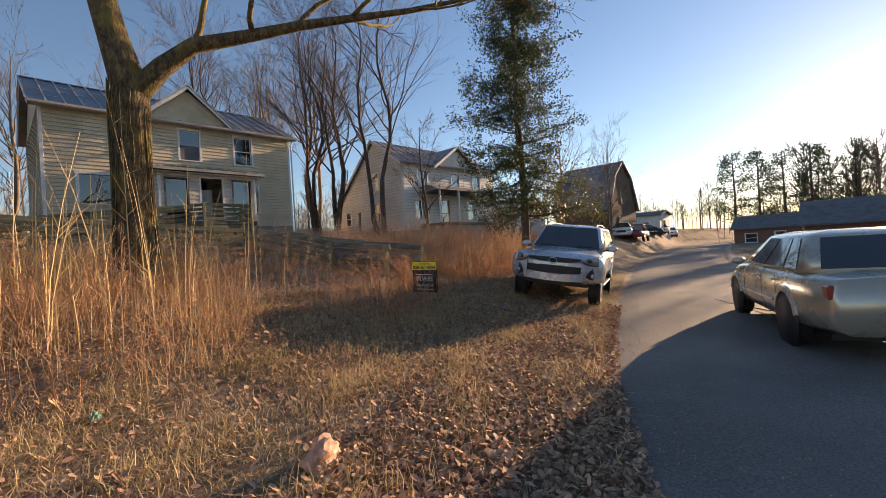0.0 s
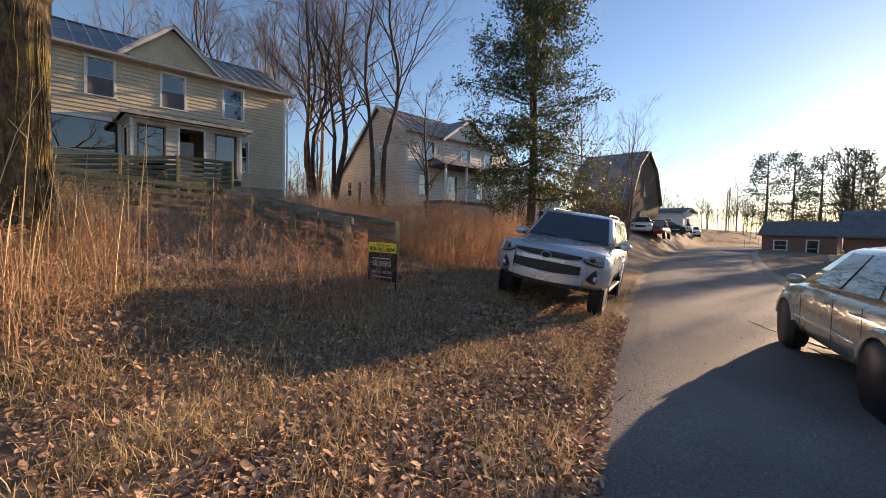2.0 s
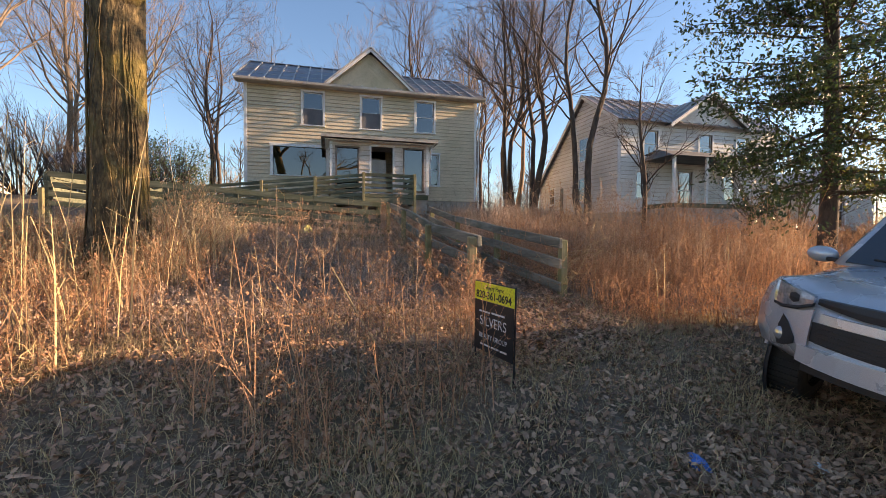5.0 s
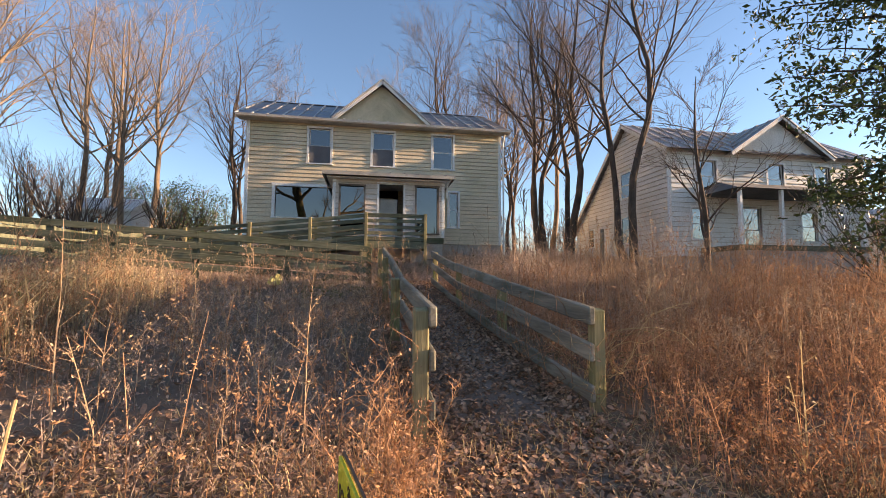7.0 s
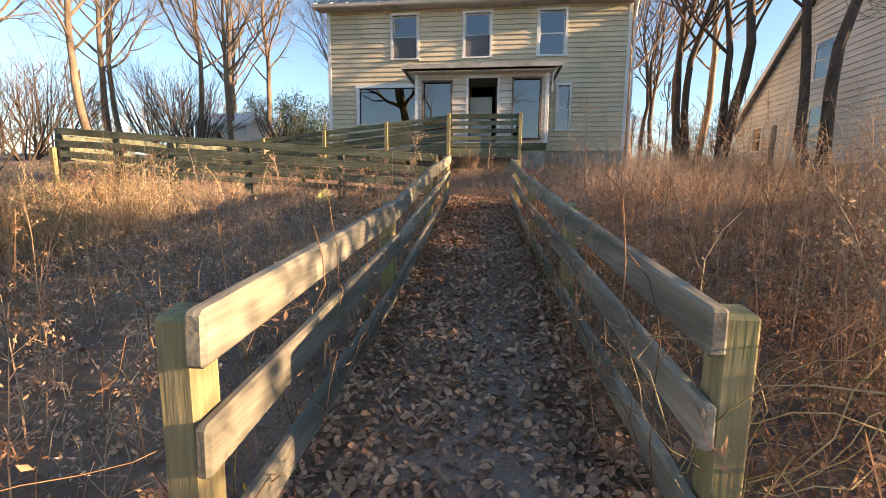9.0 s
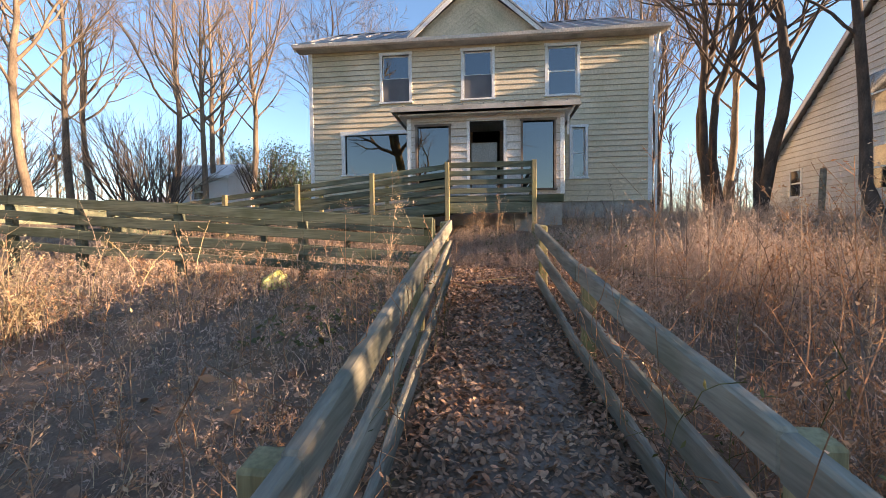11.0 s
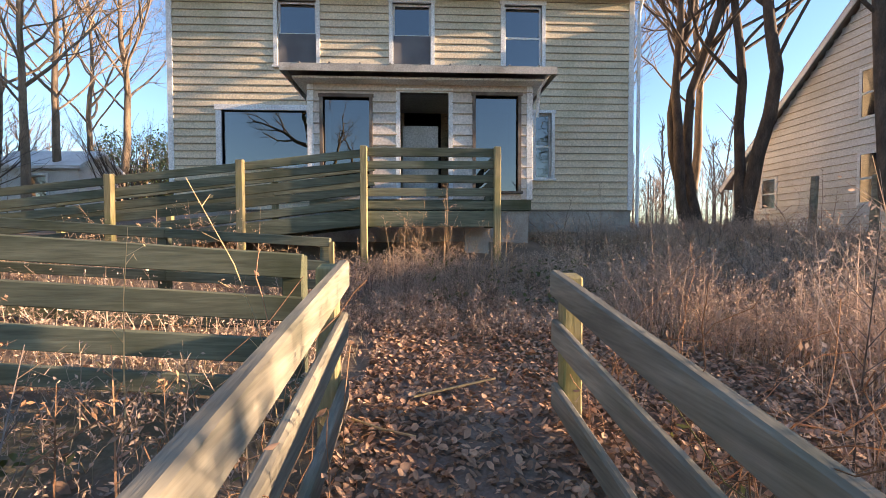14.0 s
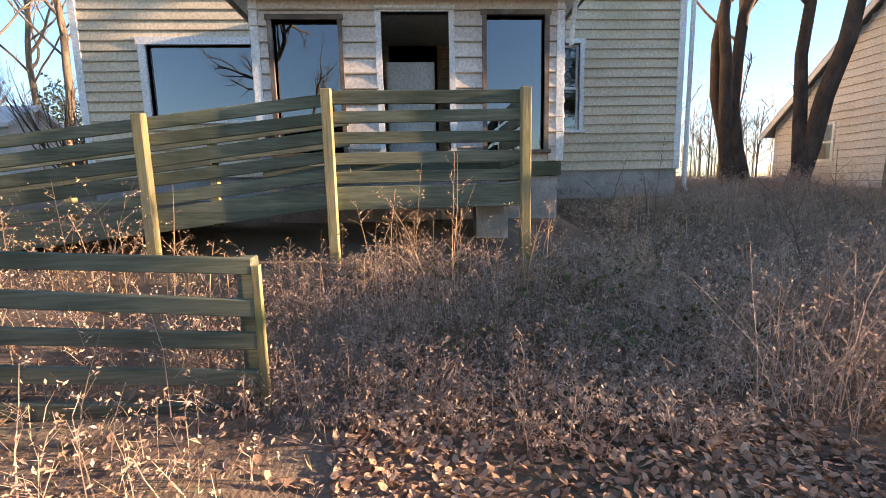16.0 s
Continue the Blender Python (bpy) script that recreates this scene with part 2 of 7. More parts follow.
M_letter = mat("sign_lettering", (0.66, 0.66, 0.66), (0.72, 0.72, 0.72), 0.5, scale=4, fine=60, bump=0)
M_letter_dark = mat("sign_dark_lettering", (0.02, 0.02, 0.02), (0.03, 0.03, 0.03), 0.5, scale=4, fine=60, bump=0)


# ---- building blocks ----
def part(name, bm, material, parent=None, label=""):
    me = bpy.data.meshes.new(name)
    bm.to_mesh(me)
    bm.free()
    me.materials.append(material)
    ob = new(name, me)
    if parent:
        ob.parent = parent
    if label:
        ob["label"] = label
    return ob


def thing(name, label, category, m=None, group="", kind=""):
    ob = new(name)
    ob.empty_display_size = 0.2
    if m is not None:
        ob.matrix_basis = m
    return tagged(ob, label, category, group, kind)


def box_into(bm, x0, x1, y0, y1, z0, z1, m=None, bevel=0.0):
    v = [bm.verts.new((x, y, z)) for z in (z0, z1) for y in (y0, y1) for x in (x0, x1)]
    fs = [bm.faces.new([v[i] for i in q]) for q in ((0, 2, 3, 1), (4, 5, 7, 6), (0, 1, 5, 4), (2, 6, 7, 3), (0, 4, 6, 2), (1, 3, 7, 5))]
    if bevel:
        r = bmesh.ops.bevel(bm, geom=list({e for f in fs for e in f.edges}), offset=bevel, segments=1, affect='EDGES')
        v = list({w for f in r["faces"] for w in f.verts} | {w for w in v if w.is_valid})
    if m is not None:
        bmesh.ops.transform(bm, matrix=m, verts=[w for w in v if w.is_valid])
    return v


def box(x0, x1, y0, y1, z0, z1, m=None, bevel=0.0):
    bm = bmesh.new()
    box_into(bm, x0, x1, y0, y1, z0, z1, m, bevel)
    return bm


def plank(p, q, width, thick, side, bevel=0.006):
    """A board from p to q, width measured upwards, thick measured along side."""
    p, q = Vector(p), Vector(q)
    along = q - p
    ax = along.normalized()
    s = Vector(side).normalized()
    s = (s - ax * s.dot(ax)).normalized()
    up = s.cross(ax)
    if up.z < 0:
        up = -up
    m = Matrix((ax, s, up)).transposed().to_4x4()
    m.translation = p
    return box(0, along.length, -thick / 2, thick / 2, -width / 2, width / 2, m, bevel)


def extrude_profile(pts, axis_to, m=None):
    """Prism of a closed 2D outline (u, v) from 0 to axis_to along the third axis: u, v -> local x, z; depth -> local y."""
    bm = bmesh.new()
    a = [bm.verts.new((u, 0, v)) for u, v in pts]
    b = [bm.verts.new((u, axis_to, v)) for u, v in pts]
    n = len(pts)
    bm.faces.new(a)
    bm.faces.new(b[::-1])
    for i in range(n):
        bm.faces.new((a[i], b[i], b[(i + 1) % n], a[(i + 1) % n]))
    if m is not None:
        bmesh.ops.transform(bm, matrix=m, verts=bm.verts)
    bmesh.ops.recalc_face_normals(bm, faces=bm.faces)
    return bm


def array_mesh(name, verts, faces, material, smooth=False):
    """A mesh from arrays: faces is n x 3 or n x 4."""
    verts, faces = np.asarray(verts, dtype=np.float32), np.asarray(faces, dtype=np.int32)
    k = faces.shape[1]
    me = bpy.data.meshes.new(name)
    me.vertices.add(len(verts))
    me.vertices.foreach_set("co", verts.ravel())
    me.loops.add(faces.size)
    me.loops.foreach_set("vertex_index", faces.ravel())
    me.polygons.add(len(faces))
    me.polygons.foreach_set("loop_start", np.arange(0, faces.size, k, dtype=np.int32))
    if smooth:
        me.polygons.foreach_set("use_smooth", np.ones(len(faces), dtype=bool))
    me.update(calc_edges=True)
    me.materials.append(material)
    return me


def sstep(a, b, x):
    t = np.clip((x - a) / (b - a), 0, 1)
    return t * t * (3 - 2 * t)


# ---- ground and road ----
LEFT_EDGE = [(7.5, -14), (0.25, 0), (-1.42, 2.9), (-2.33, 4.7), (-3.35, 7.23), (-4.55, 10.6), (-7.1, 18.2), (-9.3, 25.4), (-12.2, 36), (-16.1, 54), (-18.5, 70), (-17, 95)]
RIGHT_EDGE = [(13, -14), (5.3, 0), (0.68, 7.84), (-0.22, 9.95), (-1.7, 15.2), (-4.8, 26.5), (-6.7, 36), (-9.0, 48), (-12.5, 70), (-11, 95)]
ROAD = -3.03                            # the lane lies below the house, which stands on a rise
RISE_X = [-45, -30, -23.5, -21.5, -20, -18.4, -16, -14.4, -10, -8.8, -6.5, -5.7, -4.67, -2.0, 0.0]
RISE_Z = [0.9, 0.45, -0.05, -0.33, -0.66, -1.13, -1.25, -1.44, -2.04, -2.2, -2.58, -2.75, -2.93, -3.0, -3.04]


def rise(x):
    """The slope of the yard, from the lane up to the house."""
    return np.interp(x, RISE_X, RISE_Z)


def edge_x(edge, y):
    ys, xs = [p[1] for p in edge], [p[0] for p in edge]
    return np.interp(y, ys, xs)


def lumps(x, y):
    return (np.sin(1.7 * x + 0.6 * y) * np.cos(1.3 * y - 0.8 * x) + 0.6 * np.sin(3.9 * x - 2.1 * y + 1) * np.cos(3.1 * y + 1.4 * x)) * 0.022


def ground_z(x, y):
    x, y = np.asarray(x, dtype=float), np.asarray(y, dtype=float)
    dl = edge_x(LEFT_EDGE, y) - x                      # metres left of the road's edge
    off = sstep(0.0, 2.6, dl)
    hill = rise(x) - 0.016 * np.clip(y - 7.5, -30, 30) * sstep(1.0, 8.0, dl)
    h = (ROAD - 0.02) * (1 - off) + (hill + lumps(x, y)) * off
    dr = x - edge_x(RIGHT_EDGE, y)                     # metres right of the road
    h = np.where(dr > 0, ROAD - 0.03 - 0.95 * sstep(0.5, 22.0, dr), h)
    on = (dl < 0) & (dr < 0)
    return np.where(on, ROAD - 0.06, h)


def gz(x, y):
    return float(ground_z(x, y))


def graded(lo, hi, step, far):
    a = list(np.arange(lo, hi + step / 2, step))
    d, s = [], step
    while True:
        s *= 1.35
        last = (d[-1] if d else 0) + s
        d.append(last)
        if last > far:
            break
    return np.array([lo - e for e in d[::-1]] + a + [hi + e for e in d])


gx, gy = graded(-34, 14, 0.42, 900), graded(-14, 60, 0.45, 900)
XX, YY = np.meshgrid(gx, gy)
gv = np.stack([XX.ravel(), YY.ravel(), ground_z(XX, YY).ravel()], 1)
nx, ny = len(gx), len(gy)
ii = (np.arange(ny - 1)[:, None] * nx + np.arange(nx - 1)[None]).ravel()
ground = new("ground", array_mesh("ground", gv, np.stack([ii, ii + 1, ii + nx + 1, ii + nx], 1), M_soil, True))
tagged(ground, "brown leafy winter yard soil with dry grass", "ground", kind="structure")


def strip_mesh(name, a_edge, b_edge, z, material, cols=12, step=0.8, droop=0.0):
    ys = np.concatenate([np.arange(-14, 30, step), np.arange(30, 95.1, 2.0)])
    u = np.linspace(0, 1, cols + 1)
    ax, bx = edge_x(a_edge, ys), edge_x(b_edge, ys)
    ax = ax + 0.07 * np.sin(ys * 2.3) + 0.05 * np.sin(ys * 5.1 + 1)
    X = ax[:, None] * (1 - u) + bx[:, None] * u
    Y = np.repeat(ys[:, None], cols + 1, 1)
    Z = z + 0.03 * np.sin(u * math.pi)[None] + 0 * X
    Z[:, 0] -= droop
    Z[:, -1] -= droop
    v = np.stack([X.ravel(), Y.ravel(), Z.ravel()], 1)
    n = cols + 1
    i = (np.arange(len(ys) - 1)[:, None] * n + np.arange(cols)[None]).ravel()
    return array_mesh(name, v, np.stack([i, i + 1, i + n + 1, i + n], 1), material, True)


road = new("road", strip_mesh("road", LEFT_EDGE, RIGHT_EDGE, ROAD - 0.03, M_asphalt, droop=0.05))
tagged(road, "worn grey asphalt lane with crumbling edges", "road", kind="structure")
shoulder = new("road_shoulder", strip_mesh("road_shoulder", [(x - 0.10, y) for x, y in RIGHT_EDGE], [(x + 0.42, y) for x, y in RIGHT_EDGE], ROAD - 0.025, M_shoulder, cols=3, droop=0.02))
tagged(shoulder, "pale gravel strip along the road edge", "shoulder", kind="structure")


# ---- house pieces ----
def wm(ob):
    m = ob.matrix_basis.copy()
    while ob.parent:
        ob = ob.parent
        m = ob.matrix_basis @ m
    return m


def lay(ob, level=-20.05):
    """Sets a long wooden thing's parts down on the slope; what stands behind x = level stays level."""
    for c in ob.children:
        for v in c.data.vertices:
            v.co.z += float(rise(max(v.co.x, level)))
    return ob


def put(name, bm, material, parent, label=""):
    """A part whose bmesh is given in world coordinates."""
    ob = part(name, bm, material, parent, label)
    ob.matrix_basis = wm(parent).inverted()
    return ob


def wall_bm(origin, along, normal, length, height, thick, openings):
    """A wall with holes. openings: (a0, a1, z0, z1) along the wall and above its foot. The outer face lies in the plane."""
    o, a, n = Vector(origin), Vector(along), Vector(normal)
    m = Matrix((a, n, Vector((0, 0, 1)))).transposed().to_4x4()
    m.translation = o
    bm = bmesh.new()
    xs = sorted({0.0, length, *[c for w in openings for c in w[:2]]})
    zs = sorted({0.0, height, *[c for w in openings for c in w[2:4]]})
    filled = lambda i, j: (0 <= i < len(xs) - 1 and 0 <= j < len(zs) - 1 and not any(
        w[0] - 1e-4 < xs[i] and xs[i + 1] < w[1] + 1e-4 and w[2] - 1e-4 < zs[j] and zs[j + 1] < w[3] + 1e-4 for w in openings))
    made = {}

    def vert(i, j, k):
        if (i, j, k) not in made:
            made[i, j, k] = bm.verts.new(m @ Vector((xs[i], -thick * k, zs[j])))
        return made[i, j, k]

    for i in range(len(xs) - 1):
        for j in range(len(zs) - 1):
            if not filled(i, j):
                continue
            for k in (0, 1):
                bm.faces.new([vert(i, j, k), vert(i + 1, j, k), vert(i + 1, j + 1, k), vert(i, j + 1, k)])
            for di, dj, p, q in ((-1, 0, (i, j), (i, j + 1)), (1, 0, (i + 1, j), (i + 1, j + 1)), (0, -1, (i, j), (i + 1, j)), (0, 1, (i, j + 1), (i + 1, j + 1))):
                if not filled(i + di, j + dj):
                    bm.faces.new([vert(*p, 0), vert(*q, 0), vert(*q, 1), vert(*p, 1)])
    bmesh.ops.recalc_face_normals(bm, faces=bm.faces)
    return bm


LAP = {}


def lap_mesh(material, rise):
    key = (material.name, rise)
    if key not in LAP:
        bm = extrude_profile([(0, 0), (0.012, 0.006), (0.031, -0.003), (0.031, 0.012), (0.004, rise), (0, rise)], 1.0)
        me = bpy.data.meshes.new("siding_board")
        bm.to_mesh(me)
        bm.free()
        me.materials.append(material)
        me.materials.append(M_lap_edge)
        # lower lip of each board: grime plus the lap's shade, painted dark
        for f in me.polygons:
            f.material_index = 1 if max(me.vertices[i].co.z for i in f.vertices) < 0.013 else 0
        LAP[key] = me
    return LAP[key]


def siding(parent, origin, along, normal, length, height, openings, material, rise=0.165, top_limit=None):
    """Lap boards, one object each, cut round the openings. top_limit(z) gives the span (a0, a1) left under a gable."""
    o, a, n = Vector(origin), Vector(along), Vector(normal)
    rot = Matrix((n, a, Vector((0, 0, 1)))).transposed().to_4x4()
    inv = wm(parent).inverted()
    me = lap_mesh(material, rise)
    rng = random.Random(int(length * 97 + height * 31))
    z = 0.0
    while z < height - 0.03:
        spans = [(0.0, length)] if top_limit is None else [top_limit(z + rise / 2)]
        for w in openings:
            if w[2] < z + rise * 0.6 and w[3] > z + rise * 0.4:
                cut = []
                for s0, s1 in spans:
                    if w[0] > s0:
                        cut.append((s0, min(s1, w[0])))
                    if w[1] < s1:
                        cut.append((max(s0, w[1]), s1))
                spans = [s for s in cut if s[1] - s[0] > 0.02]
        for s0, s1 in spans:
            if s1 - s0 < 0.05:
                continue
            ob = new("siding_board", me)
            ob.parent = parent
            m = rot.copy()
            m.translation = o + a * s0 + Vector((0, 0, z)) + n * rng.uniform(-0.002, 0.002)
            ob.matrix_basis = inv @ m @ Matrix.Diagonal((1, s1 - s0, 1, 1))
        z += rise


def window(parent, name, origin, along, normal, a0, a1, z0, z1, screen=True, sash=True, casing=0.085, trim=None):
    """A sash window let into a wall: frame, sill, sashes, panes and half screen."""
    o, a, n = Vector(origin), Vector(along), Vector(normal)
    m = Matrix((a, n, Vector((0, 0, 1)))).transposed().to_4x4()
    m.translation = o
    holder = new(name)
    holder.parent = parent
    holder.matrix_basis = wm(parent).inverted()
    holder["label"] = "white sash window with weathered frame"
    bm = bmesh.new()
    box_into(bm, a0 - casing, a0, -0.14, 0.045, z0, z1, m)
    box_into(bm, a1, a1 + casing, -0.14, 0.045, z0, z1, m)
    box_into(bm, a0 - casing - 0.02, a1 + casing + 0.02, -0.14, 0.052, z1, z1 + casing, m)
    put("window_frame", bm, trim or M_trim, holder)
    put("window_sill", box(a0 - casing - 0.03, a1 + casing + 0.03, -0.14, 0.08, z0 - 0.05, z0, m, 0.006), trim or M_trim, holder)
    mid = (z0 + z1) / 2
    if sash:
        bm = bmesh.new()
        for b0, b1, y in ((z0, mid + 0.02, -0.055), (mid - 0.02, z1, -0.085)):
            box_into(bm, a0, a0 + 0.045, y, y + 0.03, b0, b1, m)
            box_into(bm, a1 - 0.045, a1, y, y + 0.03, b0, b1, m)
            box_into(bm, a0 + 0.045, a1 - 0.045, y, y + 0.03, b0, b0 + 0.045, m)
            box_into(bm, a0 + 0.045, a1 - 0.045, y, y + 0.03, b1 - 0.045, b1, m)
        put("sash", bm, M_trim, holder)
        for b0, b1, y in ((z0 + 0.04, mid - 0.02, -0.045), (mid + 0.02, z1 - 0.04, -0.072)):
            put("pane", box(a0 + 0.04, a1 - 0.04, y, y + 0.004, b0, b1, m), M_pane, holder)
        if screen:
            put("insect_screen", box(a0 + 0.02, a1 - 0.02, -0.018, -0.014, z0 + 0.02, mid, m), M_screen, holder, "dull grey insect screen")
    else:
        put("pane", box(a0, a1, -0.06, -0.054, z0, z1, m), M_pane, holder)
    return holder


def tin_roof(parent, p, q, up, width_step, mats, pick, skip=None):
    """Seamed metal panels, one object each. p to q along the eave, up: the vector from eave to ridge."""
    p, q, up = Vector(p), Vector(q), Vector(up)
    along = (q - p)
    n = max(1, round(along.length / width_step))
    w = along.length / n
    ax, u = along.normalized(), up.normalized()
    nrm = ax.cross(u)
    if nrm.z < 0:
        nrm = -nrm
    m0 = Matrix((ax, u, nrm)).transposed().to_4x4()
    meshes = {}
    for mt in mats:
        bm = bmesh.new()
        box_into(bm, 0, w, 0, up.length, 0, 0.018)
        box_into(bm, -0.028, 0.028, -0.005, up.length, 0.0185, 0.062)
        for k in (1, 2, 3):
            box_into(bm, 0.03, w - 0.03, up.length * k / 4 - 0.03, up.length * k / 4 + 0.03, 0.0185, 0.028)
        me = bpy.data.meshes.new("roof_panel")
        bm.to_mesh(me)
        bm.free()
        me.materials.append(mt)
        me.materials.append(M_seam)
        for f in me.polygons:
            f.material_index = 1 if f.index >= 6 else 0
        meshes[mt.name] = me
    inv = wm(parent).inverted()
    for i in range(n):
        at = p + ax * (w * i)
        ob = new("roof_panel", meshes[mats[pick(at)].name])
        ob.parent = parent
        m = m0.copy()
        m.translation = at
        ob.matrix_basis = inv @ m


def pipe(pts, r, sides=8):
    """A bent round pipe."""
    bm = bmesh.new()
    pts = [Vector(p) for p in pts]
    rings = []
    for i, p in enumerate(pts):
        d = (pts[min(i + 1, len(pts) - 1)] - pts[max(i - 1, 0)]).normalized()
        s = d.orthogonal().normalized()
        t = d.cross(s)
        rr = r[i] if isinstance(r, (list, tuple)) else r
        rings.append([bm.verts.new(p + (s * math.cos(k * 2 * math.pi / sides) + t * math.sin(k * 2 * math.pi / sides)) * rr) for k in range(sides)])
    for a, b in zip(rings, rings[1:]):
        for k in range(sides):
            bm.faces.new((a[k], a[(k + 1) % sides], b[(k + 1) % sides], b[k]))
    bm.faces.new(rings[0][::-1])
    bm.faces.new(rings[-1])
    return bm


# ---- the cream two-storey house ----
FX, HY0, HY1, HB = -23.55, 1.5, 12.1, -31.5
FOOT, EAVE, RIDGE_X, RIDGE_Z = 0.42, 5.32, -27.52, 7.65
Y, NY, X, NX = (0, 1, 0), (0, -1, 0), (1, 0, 0), (-1, 0, 0)


def cream_house():
    h = thing("house", "abandoned cream-sided two-storey farmhouse with tin roof and porch", "house", pose(FX, 6.8, 0))
    up = [(3.92, 4.78), (6.50, 7.37), (9.06, 9.93)]
    front = [(a - HY0, b - HY0, 3.66 - FOOT, 5.12 - FOOT) for a, b in up]
    front += [(2.66 - HY0, 4.9 - HY0, 1.40 - FOOT, 2.66 - FOOT), (9.78 - HY0, 10.17 - HY0, 1.15 - FOOT, 2.66 - FOOT), (6.75 - HY0, 7.6 - HY0, 0.86 - FOOT, 2.75 - FOOT)]
    hh = EAVE - FOOT
    put("wall", wall_bm((FX, HY0, FOOT), Y, X, HY1 - HY0, hh, 0.16, front), M_siding, h)
    put("wall", wall_bm((FX - 0.16, HY1, FOOT), NX, Y, -HB + FX - 0.16, hh, 0.16, []), M_siding, h)
    put("wall", wall_bm((FX - 0.16, HY0, FOOT), NX, NY, -HB + FX - 0.16, hh, 0.16, []), M_siding, h)
    put("wall", wall_bm((HB, HY0, FOOT), Y, NX, HY1 - HY0, hh, 0.16, []), M_siding, h)
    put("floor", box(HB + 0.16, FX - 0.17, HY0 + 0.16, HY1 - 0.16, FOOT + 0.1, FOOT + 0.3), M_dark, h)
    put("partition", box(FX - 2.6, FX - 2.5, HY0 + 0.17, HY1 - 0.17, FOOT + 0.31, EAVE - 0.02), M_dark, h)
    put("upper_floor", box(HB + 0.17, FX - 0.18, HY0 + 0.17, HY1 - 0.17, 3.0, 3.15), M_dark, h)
    put("foundation", box(HB + 0.02, FX - 0.02, HY0 + 0.02, HY1 - 0.02, -0.6, FOOT - 0.003), M_block, h, "grey block foundation")
    for sgn, ya in ((1, HY1), (-1, HY0)):
        gb = extrude_profile([(FX, EAVE), (RIDGE_X, RIDGE_Z - 0.12), (HB, EAVE)], 0.12 * sgn, Matrix.Translation((0, ya - 0.13 * sgn, 0)))
        put("gable_wall", gb, M_siding, h)
    for k, (a, b) in enumerate(up):
        window(h, "window", (FX, HY0, FOOT), Y, X, a - HY0, b - HY0, 3.66 - FOOT, 5.12 - FOOT, screen=k < 2)
    window(h, "picture_window", (FX, HY0, FOOT), Y, X, 2.66 - HY0, 4.9 - HY0, 1.40 - FOOT, 2.66 - FOOT, sash=False, casing=0.12)
    window(h, "narrow_window", (FX, HY0, FOOT), Y, X, 9.78 - HY0, 10.17 - HY0, 1.15 - FOOT, 2.66 - FOOT, screen=False, casing=0.075)
    put("inner_door", box(FX - 0.7, FX - 0.65, 6.72, 7.42, 0.9, 2.45, None, 0.01), M_cream, h, "cream panel door standing in the dark hall")
    for y in (HY0 + 0.05, HY1 - 0.05):
        put("corner_board", box(FX - 0.05, FX + 0.034, y - 0.06, y + 0.06, FOOT, EAVE - 0.002, None, 0.004), M_trim, h)
    put("downspout", pipe([(FX + 0.25, HY1 + 0.12, EAVE + 0.02), (FX + 0.08, HY1 + 0.1, EAVE - 0.35), (FX + 0.07, HY1 + 0.1, 1.0), (FX + 0.07, HY1 + 0.1, 0.1), (FX + 0.16, HY1 + 0.1, 0.02)], 0.04), M_trim, h)
    # eaves, gutter and roof
    ex = FX + 0.42
    put("soffit", box(FX + 0.002, ex, HY0 - 0.3, HY1 + 0.3, EAVE - 0.02, EAVE + 0.03), M_worn_trim, h)
    put("gutter", extrude_profile([(0, 0), (0.10, 0.02), (0.125, 0.11), (0.11, 0.115), (0.085, 0.035), (0, 0.02)], HY1 - HY0 + 0.64, Matrix.Translation((ex, HY0 - 0.32, EAVE - 0.03))), M_siding_porch, h, "dull metal gutter")
    rise = Vector((RIDGE_X - ex, 0, RIDGE_Z - EAVE - 0.05))
    # panels with y under 6.2 carry the painted sky reflection
    pick = lambda at: 0 if at.y < 6.2 else 1
    tin_roof(h, (ex + 0.03, HY0 - 0.35, EAVE + 0.06), (ex + 0.03, HY1 + 0.35, EAVE + 0.06), rise, 0.6, (M_tin_blue, M_tin), pick)
    bx = 2 * RIDGE_X - ex
    tin_roof(h, (bx - 0.03, HY1 + 0.35, EAVE + 0.06), (bx - 0.03, HY0 - 0.35, EAVE + 0.06), Vector((-rise.x, 0, rise.z)), 0.6, (M_tin, M_tin), lambda at: 0)
    put("ridge_cap", extrude_profile([(-0.18, -0.07), (0, 0.035), (0.18, -0.07), (0, 0.0)], HY1 - HY0 + 0.7, Matrix.Translation((RIDGE_X, HY0 - 0.35, RIDGE_Z + 0.06))), M_tin, h)
    for y in (HY0 - 0.33, HY1 + 0.29):
        put("barge_board", plank((ex, y + 0.02, EAVE - 0.03), (RIDGE_X, y + 0.02, RIDGE_Z - 0.09), 0.16, 0.03, (0, 1, 0)), M_trim, h)
        put("barge_board", plank((bx, y + 0.02, EAVE - 0.03), (RIDGE_X, y + 0.02, RIDGE_Z - 0.09), 0.16, 0.03, (0, 1, 0)), M_trim, h)
    # the cross gable over the front
    gy0, gy1, gp, gz = 4.98, 8.76, 6.87, 7.15
    gx = FX + 0.22
    put("gable_wall", extrude_profile([(gy0 + 0.12, EAVE + 0.10), (gp, gz - 0.16), (gy1 - 0.12, EAVE + 0.10)], 0.1, Matrix(((0, -1, 0, gx), (1, 0, 0, 0), (0, 0, 1, 0), (0, 0, 0, 1)))), M_siding, h)
    back = RIDGE_X + 1.15
    for s, ya in ((1, gy0 - 0.12), (-1, gy1 + 0.12)):
        v = Vector((0, gp - ya, gz - EAVE - 0.06))
        tin_roof(h, (gx + 0.28, ya, EAVE + 0.1), (back, ya, EAVE + 0.1), v, 0.55, (M_tin,), lambda at: 0)
